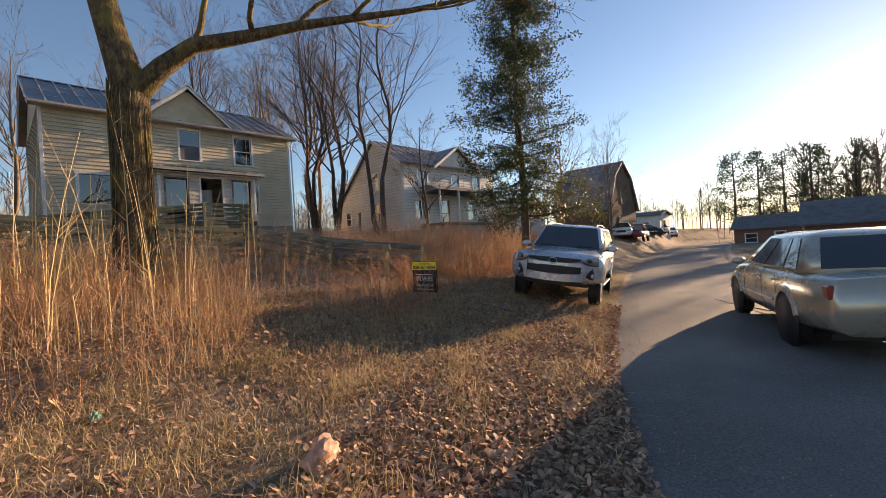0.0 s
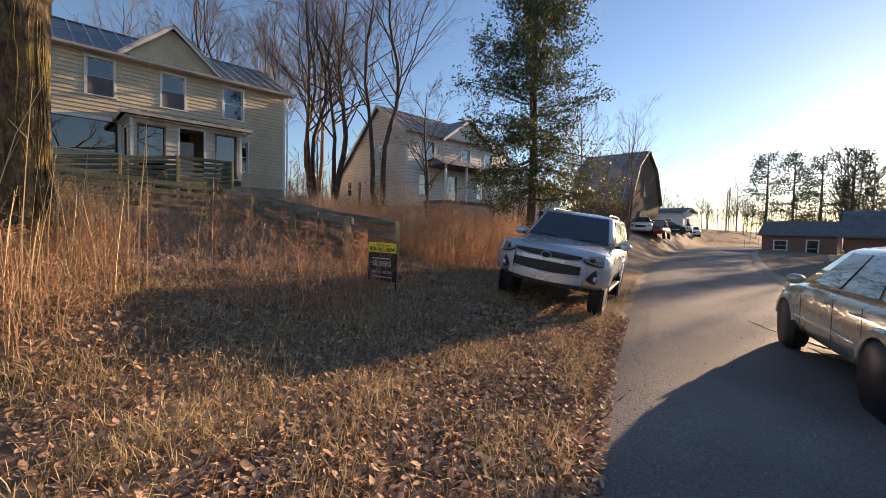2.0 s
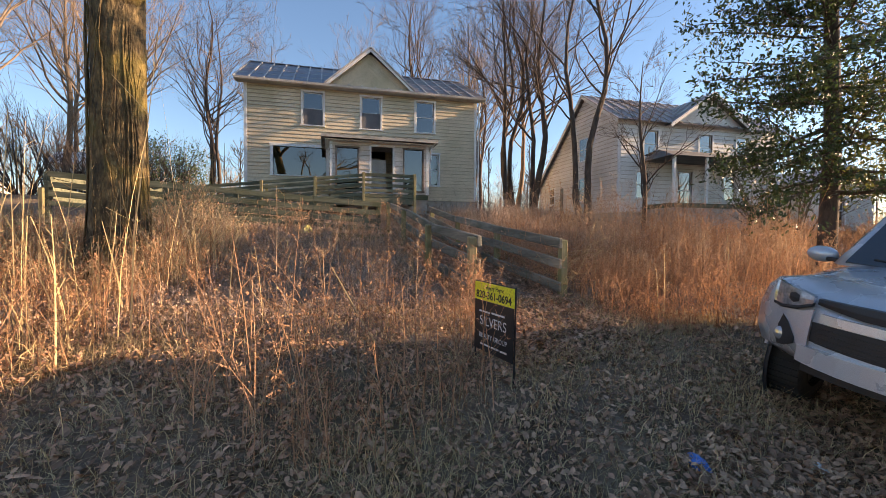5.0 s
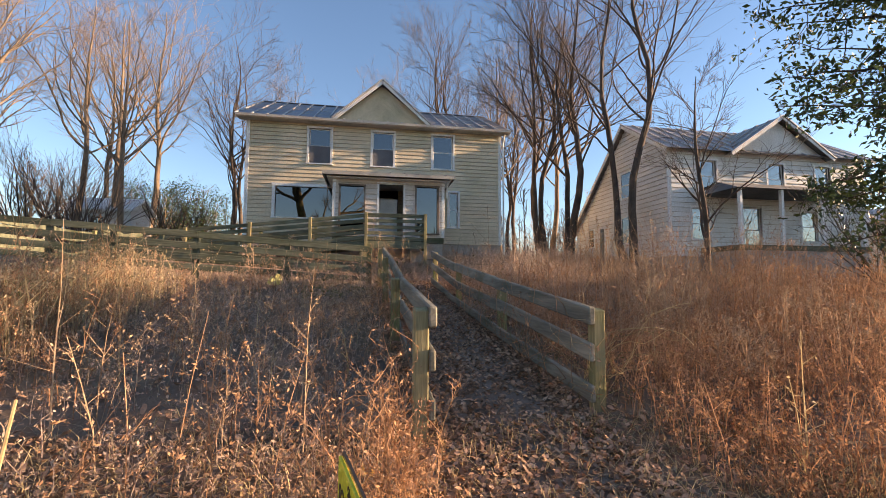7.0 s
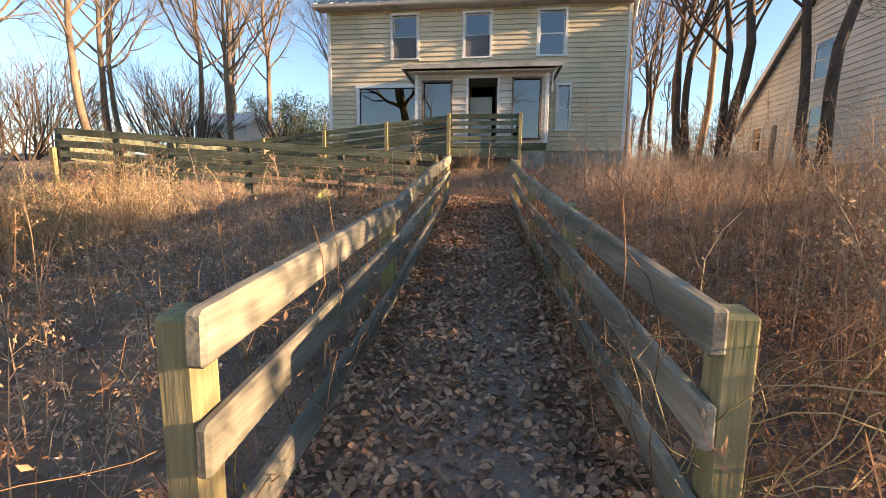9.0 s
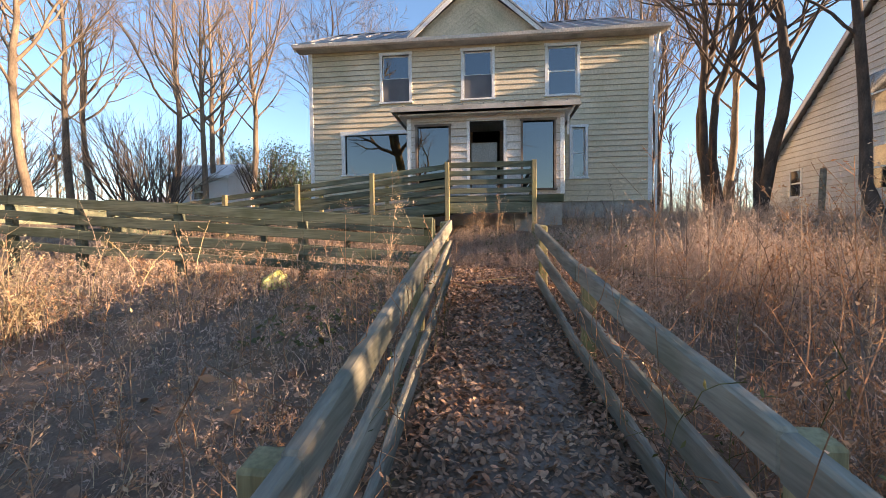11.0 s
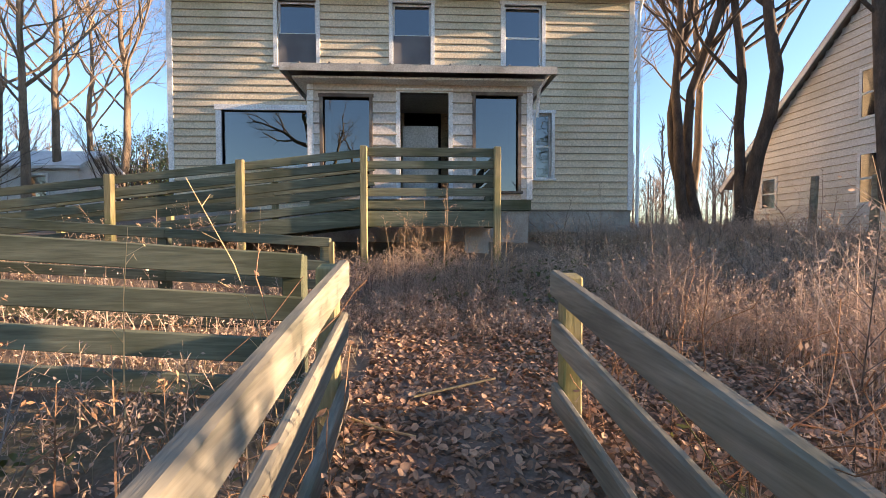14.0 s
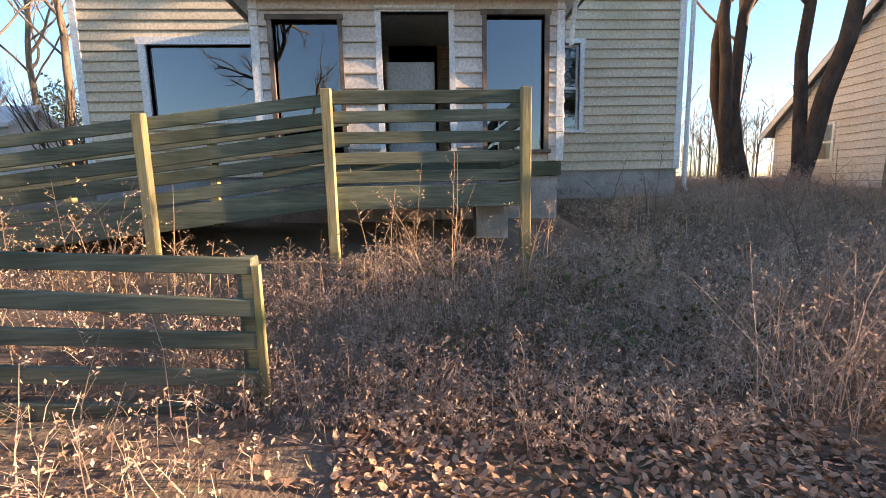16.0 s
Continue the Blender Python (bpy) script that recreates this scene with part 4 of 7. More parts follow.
def cabin(parent, paint, xs_base, xs_top, hw0, hw1, z0, z1, split, rear_split):
    """Roof on slanted pillars with windscreen, side windows and rear window as panes."""
    (xf0, xr0), (xf1, xr1) = xs_base, xs_top
    def ring(u):
        z = z0 + (z1 - z0) * u
        hw = hw0 + (hw1 - hw0) * u
        return [(xf0 + (xf1 - xf0) * u, hw * 0.93, z), (xf0 + (xf1 - xf0) * u - 0.12, hw, z), (xr0 + (xr1 - xr0) * u + 0.1, hw, z), (xr0 + (xr1 - xr0) * u, hw * 0.9, z)]
    rings = []
    for u in (0, 0.5, 0.93):
        r = ring(u)
        rings.append(r + [(x, -y, z) for x, y, z in r[::-1]])
    r = ring(1.0)
    top = [(x * 0.94 + (xf1 + xr1) / 2 * 0.06, y * 0.93, z) for x, y, z in r]
    rings.append(top + [(x, -y, z) for x, y, z in top[::-1]])
    top2 = [(x * 0.8 + (xf1 + xr1) / 2 * 0.2, y * 0.6, z + 0.035) for x, y, z in r]
    rings.append(top2 + [(x, -y, z) for x, y, z in top2[::-1]])
    part("cabin", loft(rings), paint, parent)
    def sidept(x_u0, u, off=0.008):
        r = ring(u)
        hw = r[1][1]
        lo, hi = r[2][0], r[1][0]
        return (lo + (hi - lo) * x_u0, hw + off, r[0][2])
    for s in (1, -1):
        for a, b in split:
            q = [sidept(a, 0.06), sidept(b, 0.06), sidept(b, 0.88), sidept(a, 0.88)]
            part("side_window", quad_pane([(x, y * s, z) for x, y, z in q]), M_car_dark, parent)
    f0, f1 = ring(0.05), ring(0.93)
    part("windscreen", quad_pane([(f0[0][0] + 0.012, -f0[0][1] * 0.96, f0[0][2]), (f0[0][0] + 0.012, f0[0][1] * 0.96, f0[0][2]), (f1[0][0] + 0.012, f1[0][1] * 0.95, f1[0][2]), (f1[0][0] + 0.012, -f1[0][1] * 0.95, f1[0][2])]), M_car_dark, parent)
    r0, r1 = ring(0.1), ring(0.88)
    part("rear_window", quad_pane([(r0[3][0] - 0.012, -r0[3][1] * 0.9, r0[3][2]), (r0[3][0] - 0.012, r0[3][1] * 0.9, r0[3][2]), (r1[3][0] - 0.012, r1[3][1] * 0.9, r1[3][2]), (r1[3][0] - 0.012, -r1[3][1] * 0.9, r1[3][2])]), M_car_dark, parent)


def arch(parent, cx, hw, r, paint):
    for s in (1, -1):
        # flat black disc on the flank stands in for the well's shade
        bm = bmesh.new()
        disc_ring(bm, [(0.001, 0.0), (r, 0.0), (r, -0.03)], s * (hw + 0.004), s, cx, r * 0.80)
        part("wheel_well", bm, M_black, parent)
        bm = bmesh.new()
        n = 16
        rings = []
        for i in range(n + 1):
            a = math.pi * (0.09 + 0.82 * i / n)
            c, q = math.cos(a), math.sin(a)
            rings.append([bm.verts.new((cx + (r + dr) * c, s * (hw + o), r * 0.80 + (r + dr) * q)) for dr, o in ((-0.012, -0.02), (-0.012, 0.022), (0.05, 0.020), (0.075, -0.01))])
        for a, b in zip(rings, rings[1:]):
            for k in range(4):
                bm.faces.new((a[k], a[(k + 1) % 4], b[(k + 1) % 4], b[k]))
        bmesh.ops.recalc_face_normals(bm, faces=bm.faces)
        part("wheel_arch", bm, paint, parent)


def suv(m):
    c = thing("suv", "silver four-wheel-drive suv parked on the grass verge", "car")
    bow = lambda y, z: 0.95 - 0.35 * (min(abs(y), 0.9) / 0.9) ** 3 - 0.06 * max(0, z - 0.84)
    st = []
    for x in (-3.88, -3.80, -3.6, -3.2, -2.6, -1.8, -1.0, -0.5, -0.2, 0.2, 0.45, 0.6, 0.75, 0.85, 0.91, 0.945):
        hw = 0.945 if x < 0.45 else 0.90 * max(0.02, (0.95 - x) / 0.35) ** (1 / 3) + (0.045 if x < 0.61 else 0.0)
        if x < -3.5:
            hw = 0.86 + 0.085 * min(1, (x + 3.88) / 0.28)
        ztop = 1.22 if x < -0.45 else 1.22 - 0.09 * (x + 0.45) / 1.05 if x < 0.6 else 1.13 - (x - 0.6) * 0.55
        belt = min(1.08 if x < 0.3 else 1.08 - (x - 0.3) * 0.16, ztop - 0.03)
        zb = 0.46 if x < 0.45 else 0.48 + (x - 0.45) * 0.2
        if x < -3.3:
            zb = 0.48
        st.append(body_ring(x, hw, zb, belt, ztop))
    part("body", loft(st), M_silver, c)
    cabin(c, M_silver, (-0.48, -3.82), (-1.20, -3.62), 0.90, 0.71, 1.20, 1.78, ((0.03, 0.25), (0.28, 0.57), (0.60, 0.93)), None)
    for cx in (0.0, -2.79):
        for s in (1, -1):
            wheel(c, cx, s, 0.965, 0.385, 0.26, 6)
        arch(c, cx, 0.945, 0.47, M_silver)
    part("upper_grille", front_band([(-0.57, 1.0, 1.04), (-0.3, 0.962, 1.05), (0, 0.955, 1.055), (0.3, 0.962, 1.05), (0.57, 1.0, 1.04)], bow, 0.02), M_black, c)
    part("grille_bar", front_strip(-0.53, 0.53, 0.885, 0.945, bow, 0.035, taper=0.01), M_silver, c, "satin silver grille bar")
    g = part("lower_grille", front_strip(-0.58, 0.58, 0.70, 0.875, bow, 0.014, taper=0.025), M_black, c)
    for k in range(4):
        part("grille_slat", front_strip(-0.54, 0.54, 0.722 + k * 0.036, 0.730 + k * 0.036, bow, 0.022), M_black, g)
    part("bumper_bar", front_strip(-0.64, 0.64, 0.54, 0.685, bow, 0.05, taper=0.02), M_silver, c, "brushed silver bumper bar")
    part("valance", front_strip(-0.62, 0.62, 0.47, 0.535, bow, -0.05, thick=0.10), M_black, c)
    for s in (1, -1):
        part("grille_surround", front_band([(s * 0.585, 0.66, 0.96), (s * 0.63, 0.64, 0.94), (s * 0.675, 0.70, 0.90)], bow, 0.04), M_silver, c)
        hl = part("headlight", front_band([(s * 0.60, 1.0, 1.05), (s * 0.70, 0.955, 1.07), (s * 0.84, 0.92, 1.085), (s * 0.915, 0.93, 1.095)], bow, 0.03), M_lamp, c, "clear swept headlight")
        part("headlight_rim", front_band([(s * 0.60, 0.975, 0.998), (s * 0.70, 0.925, 0.953), (s * 0.84, 0.895, 0.918), (s * 0.912, 0.905, 0.928)], bow, 0.034), M_black, hl)
        part("headlight_bulb", front_band([(s * 0.70, 0.985, 1.03), (s * 0.74, 0.965, 1.045), (s * 0.78, 0.985, 1.03)], bow, 0.036), M_black, hl)
        fp = part("fog_pocket", front_band([(s * 0.69, 0.655, 0.70), (s * 0.755, 0.615, 0.80), (s * 0.82, 0.60, 0.86), (s * 0.875, 0.70, 0.87)], bow, 0.014), M_black, c)
        bm = bmesh.new()
        bmesh.ops.create_uvsphere(bm, u_segments=14, v_segments=8, radius=0.055, matrix=Matrix.Translation((bow(s * 0.80, 0.6) - 0.005, s * 0.80, 0.69)) @ Matrix.Diagonal((0.6, 1, 1, 1)))
        part("fog_lamp", bm, M_lamp, fp)
        bm = bmesh.new()
        bmesh.ops.create_uvsphere(bm, u_segments=16, v_segments=10, radius=0.13, matrix=Matrix.Translation((-0.80, s * 1.05, 1.26)) @ Matrix.Diagonal((0.62, 1.0, 0.62, 1)))
        for f in bm.faces:
            f.smooth = True
        mir = part("mirror", bm, M_silver, c)
        part("mirror_stalk", box(-0.86, -0.72, min(s * 0.88, s * 1.0), max(s * 0.88, s * 1.0), 1.20, 1.24, None, 0.01), M_black, mir)
        part("roof_rail", pipe([(-1.45, s * 0.60, 1.80), (-1.55, s * 0.60, 1.835), (-2.3, s * 0.61, 1.845), (-3.2, s * 0.60, 1.835), (-3.4, s * 0.60, 1.80)], 0.016), M_chrome, c)
        part("rocker_step", box(-2.3, -0.5, min(s * 0.86, s * 0.96), max(s * 0.86, s * 0.96), 0.36, 0.41, None, 0.01), M_black, c)
        for x in (-0.65, -1.75, -2.45):
            part("door_seam", box(x, x + 0.008, min(s * 0.944, s * 0.9485), max(s * 0.944, s * 0.9485), 0.60, 1.04), M_black, c)
        for x in (-1.55, -2.3):
            part("door_handle", box(x, x + 0.18, min(s * 0.94, s * 0.975), max(s * 0.94, s * 0.975), 0.98, 1.015, None, 0.008), M_silver, c)
        part("tail_lamp", box(-3.86, -3.74, min(s * 0.80, s * 0.925), max(s * 0.80, s * 0.925), 0.85, 1.1, None, 0.02), M_red, c)
        part("wiper", pipe([(-0.47, s * 0.1, 1.245), (-0.54, s * 0.35, 1.275), (-0.56, s * 0.62, 1.285)], 0.009, 6), M_black, c)
    bm = bmesh.new()
    for ring_r, sy, sz in ((0.066, 1.3, 0.9),):
        bmesh.ops.create_cone(bm, cap_ends=True, segments=20, radius1=ring_r, radius2=ring_r * 0.9, depth=0.02, matrix=Matrix.Translation((0.972, 0, 0.985)) @ Matrix.Rotation(math.pi / 2, 4, 'Y') @ Matrix.Diagonal((0.75, 1.15, 1, 1)))
    part("emblem", bm, M_rubber, c, "plain dark oval emblem")
    part("emblem_ring", pipe([(0.988, 0.085 * math.cos(a), 0.985 + 0.058 * math.sin(a)) for a in np.linspace(0, 2 * math.pi, 21)], 0.009, 6), M_alloy, c, "plain oval chrome ring")
    part("undertray", box(-3.6, 0.15, -0.66, 0.66, 0.36, 0.46), M_black, c)
    c.matrix_basis = m
    return c


def sedan(name, label, m, paint, group=""):
    c = thing(name, label, "car", group=group)
    bow = lambda y, z: 0.93 - 0.42 * (min(abs(y), 0.86) / 0.88) ** 3
    st = []
    for x in (-3.78, -3.7, -3.5, -3.0, -2.2, -1.4, -0.7, -0.3, 0.1, 0.4, 0.6, 0.75, 0.86, 0.92):
        hw = 0.90 if x < 0.35 else 0.86 * max(0.05, (0.93 - x) / 0.55) ** (1 / 3)
        if x < -3.4:
            hw = 0.76 + 0.14 * min(1, (x + 3.78) / 0.38)
        ztop = 0.98 if -3.1 < x < -0.6 else (0.98 - 0.05 * (-3.1 - x) / 0.6 if x < -3.1 else 0.95 - 0.17 * ((x + 0.6) / 1.5) ** 1.6)
        belt = min(0.90, ztop - 0.04)
        st.append(body_ring(x, hw, 0.24 if -3.5 < x < 0.7 else 0.30, belt, ztop, 0.025))
    part("body", loft(st), paint, c)
    cabin(c, paint, (-0.35, -3.25), (-1.15, -2.75), 0.84, 0.62, 0.96, 1.43, ((0.06, 0.22), (0.25, 0.55), (0.58, 0.88)), None)
    for cx in (0.0, -2.70):
        for s in (1, -1):
            wheel(c, cx, s, 0.895, 0.315, 0.21, 7)
        arch(c, cx, 0.90, 0.385, paint)
    for s in (1, -1):
        part("headlight", front_strip(s * 0.45, s * 0.80, 0.62, 0.74, bow, 0.012, n=6), M_lamp, c)
        part("tail_lamp", box(-3.77, -3.6, min(s * 0.5, s * 0.8), max(s * 0.5, s * 0.8), 0.70, 0.86, None, 0.02), M_red, c)
        bm = bmesh.new()
        bmesh.ops.create_uvsphere(bm, u_segments=14, v_segments=8, radius=0.11, matrix=Matrix.Translation((-0.62, s * 0.97, 1.0)) @ Matrix.Diagonal((0.6, 1.0, 0.6, 1)))
        part("mirror", bm, paint if s > 0 else M_black, c)
        part("side_moulding", box(-2.2, -0.45, min(s * 0.90, s * 0.915), max(s * 0.90, s * 0.915), 0.50, 0.525), M_chrome, c)
        for x in (-0.62, -1.65, -2.35):
            part("door_seam", box(x, x + 0.007, min(s * 0.899, s * 0.9035), max(s * 0.899, s * 0.9035), 0.35, 0.88), M_black, c)
        for x in (-1.5, -2.3):
            part("door_handle", box(x, x + 0.17, min(s * 0.895, s * 0.93), max(s * 0.895, s * 0.93), 0.80, 0.83, None, 0.008), paint, c)
    part("grille", front_strip(-0.38, 0.38, 0.52, 0.70, bow, 0.012), M_black, c)
    part("bumper", front_strip(-0.72, 0.72, 0.36, 0.50, bow, 0.02), paint, c)
    part("undertray", box(-3.4, 0.6, -0.66, 0.66, 0.18, 0.26), M_black, c)
    c.matrix_basis = m
    return c


def pickup(m):
    c = thing("pickup_truck", "red pickup truck parked off the road", "truck")
    st = [body_ring(x, 0.9 if -3.9 < x < 0.6 else 0.82, 0.45, 0.92 if x < 0 else 0.9, t, 0.02) for x, t in ((-4.2, 1.0), (-3.9, 1.02), (-1.9, 1.02), (-0.5, 1.05), (0.4, 1.0), (0.8, 0.93))]
    part("body", loft(st), M_red, c)
    cabin(c, M_red, (-0.5, -2.2), (-0.95, -2.1), 0.84, 0.68, 1.03, 1.65, ((0.08, 0.45), (0.5, 0.9)), None)
    for cx in (0.0, -3.2):
        for s in (1, -1):
            wheel(c, cx, s, 0.91, 0.36, 0.22, 6)
        arch(c, cx, 0.90, 0.43, M_red)
    part("bed_opening", box(-4.0, -2.35, -0.7, 0.7, 1.035, 1.045), M_black, c)
    for s in (1, -1):
        part("tail_lamp", box(-4.23, -4.1, min(s * 0.6, s * 0.8), max(s * 0.6, s * 0.8), 0.75, 0.98), M_lamp, c)
    c.matrix_basis = m
    return c


def heading(ax, ay, fx, fy, z):
    """Pose with local x along (fx, fy) and its origin under the front axle."""
    return pose(ax, ay, z, 0, 0, math.degrees(math.atan2(fy, fx)))


the_suv = suv(heading(-5.33, 9.28, 0.31, -0.95, -2.85) @ pose(0, 0, 0, -8.0, 0, 0))
car_w = 0.9
the_sedan = sedan("sedan", "champagne gold sedan out on the asphalt lane", heading(-1.82 + car_w * 0.935, 9.81 + car_w * 0.355, -0.355, 0.935, ROAD + 0.005), M_gold)
white_car = sedan("sedan", "white sedan parked in a far driveway", heading(-15.0, 38.5, 0.35, -0.94, gz(-15.0, 38.5) + 0.02), M_trim, "far parked cars")
truck = pickup(heading(-15.6, 44.5, -0.2, 0.98, gz(-15.6, 44.5) + 0.02))
for x, y, a, p in ((-19.6, 65.0, -70, M_silver), (-19.9, 70.0, -75, M_trim), (-18.9, 60, 60, M_black)):
    sedan("sedan", "small sedan parked far down the lane", pose(x, y, gz(x, y) + 0.02, 0, 0, a), p, "far parked cars")


# ---- trees ----
def tubes(lines, name, material):
    """One smooth mesh from tapering polylines: (points n x 3, radii n)."""
    V, F, base = [], [], 0
    for P, R in lines:
        P, R = np.asarray(P, dtype=float), np.asarray(R, dtype=float)
        n = len(P)
        sides = 10 if R[0] > 0.12 else 6 if R[0] > 0.035 else 4 if R[0] > 0.012 else 3
        d = np.gradient(P, axis=0)
        d /= np.linalg.norm(d, axis=1)[:, None] + 1e-9
        ref = np.array([0.0, 0.0, 1.0]) if abs(d[0][2]) < 0.85 else np.array([1.0, 0.0, 0.0])
        s = np.cross(d, ref)
        s /= np.linalg.norm(s, axis=1)[:, None] + 1e-9
        t = np.cross(d, s)
        a = np.arange(sides) * 2 * np.pi / sides
        ring = P[:, None, :] + R[:, None, None] * (np.cos(a)[None, :, None] * s[:, None, :] + np.sin(a)[None, :, None] * t[:, None, :])
        V.append(ring.reshape(-1, 3))
        i = np.arange(n - 1)[:, None] * sides + np.arange(sides)[None]
        j = np.arange(n - 1)[:, None] * sides + (np.arange(sides)[None] + 1) % sides
        F.append(base + np.stack([i, j, j + sides, i + sides], -1).reshape(-1, 4))
        base += n * sides
    return array_mesh(name, np.concatenate(V), np.concatenate(F), material, True)


def grow(rng, lines, p, d, length, r, depth, spread=0.55, lift=0.25, kids=(4, 7), bend=0.16, ratio=0.58, tip=0.005):
    """A limb with its side limbs, appended to lines."""
    n = max(4, int(length / 0.35)) if depth > 1 else 4
    n = min(n, 12)
    pts, rad = [np.array(p, dtype=float)], [r]
    d = np.array(d, dtype=float)
    d /= np.linalg.norm(d)
    for i in range(n):
        d = d + rng.normal(0, bend, 3) + np.array([0, 0, lift * 0.12])
        d /= np.linalg.norm(d)
        pts.append(pts[-1] + d * length / n)
        rad.append(max(tip * 0.7, r * (1 - 0.78 * (i + 1) / n)))
    lines.append((pts, rad))
    if depth <= 0:
        return
    k = rng.integers(*kids)
    for i in range(k):
        u = 0.28 + 0.70 * (i + rng.random()) / k
        j = u * n
        a = int(j)
        q = pts[a] + (pts[min(a + 1, n)] - pts[a]) * (j - a)
        ax = pts[min(a + 1, n)] - pts[a]
        ax /= np.linalg.norm(ax) + 1e-9
        side = np.cross(ax, rng.normal(0, 1, 3))
        side /= np.linalg.norm(side) + 1e-9
        ang = spread * rng.uniform(0.7, 1.4)
        nd = ax * math.cos(ang) + side * math.sin(ang)
        nd[2] += lift * 0.5
        rr = max(tip, rad[min(a, n)] * rng.uniform(0.45, 0.7))
        grow(rng, lines, q, nd, length * ratio * rng.uniform(0.7, 1.2) * (1.15 - 0.5 * u), rr, depth - 1, spread, lift, kids, bend, ratio, tip)


def tree_thing(label, trunk_lines, twig_lines, m, bark, group="", category="tree", name="bare_tree"):
    t = thing(name, label, category, group=group)
    tr = new("trunk", tubes(trunk_lines, "trunk", bark))
    tr.parent = t
    if twig_lines:
        cr = new("crown", tubes(twig_lines, "crown", bark))
        cr.parent = t
        cr["label"] = "leafless branches and twigs"
    t.matrix_basis = m
    return t


def split_lines(lines, cut=0.05):
    return [l for l in lines if l[1][0] >= cut], [l for l in lines if l[1][0] < cut]


def bare_tree(seed, stems, height, r, label, m, bark, group="bare winter trees", out=0.7, tip=0.0065, kids=(4, 8), turn=None, deep=2, first=0.30):
    """Upright winter tree: stems that part at the foot, then rise and fork into fine twigs."""
    rng = np.random.default_rng(seed)
    lines = []
    for k in range(stems):
        a = (k * 2 * math.pi / stems + (rng.random() * 0.8 if turn is None else turn))
        hgt, rad = height * rng.uniform(0.85, 1.08), r * rng.uniform(0.75, 1.0)
        n, o = 13, (out if stems > 1 else out * 0.25) * rng.uniform(0.7, 1.25)
        w1, w2, ph = rng.uniform(-0.38, 0.38), rng.uniform(-0.38, 0.38), rng.random() * 6
        pts, rr = [], []
        for i in range(n + 1):
            u = i / n
            z = u * hgt
            d = o * (1 - math.exp(-z / 1.5)) + 0.012 * o * z
            pts.append(np.array([math.cos(a) * d + w1 * (math.sin(z * 0.8 + ph) + 0.3 * math.sin(z * 2.1 + ph * 2)), math.sin(a) * d + w2 * math.sin(z * 0.7 + ph), z - 0.12]))
            rr.append(max(0.012, rad * (1.25 if i == 0 else 1.0) * (1 - 0.9 * u ** 1.1)))
        lines.append((pts, rr))
        nk = 20
        for i in range(nk):
            u = first + (0.97 - first) * (i + rng.random()) / nk
            j = u * n
            q = pts[int(j)] + (pts[min(int(j) + 1, n)] - pts[int(j)]) * (j - int(j))
            b = rng.random() * 6.28
            up = rng.uniform(0.45, 1.7)
            grow(rng, lines, q, (math.cos(b), math.sin(b), up), hgt * rng.uniform(0.24, 0.50) * (1.3 - 0.8 * u), max(tip, np.interp(u, np.linspace(0, 1, n + 1), rr) * rng.uniform(0.35, 0.6)), deep, 0.55, 0.22, kids, 0.11, 0.56, tip)
    a, b = split_lines(lines)
    return tree_thing(label, a, b, m, bark, group)


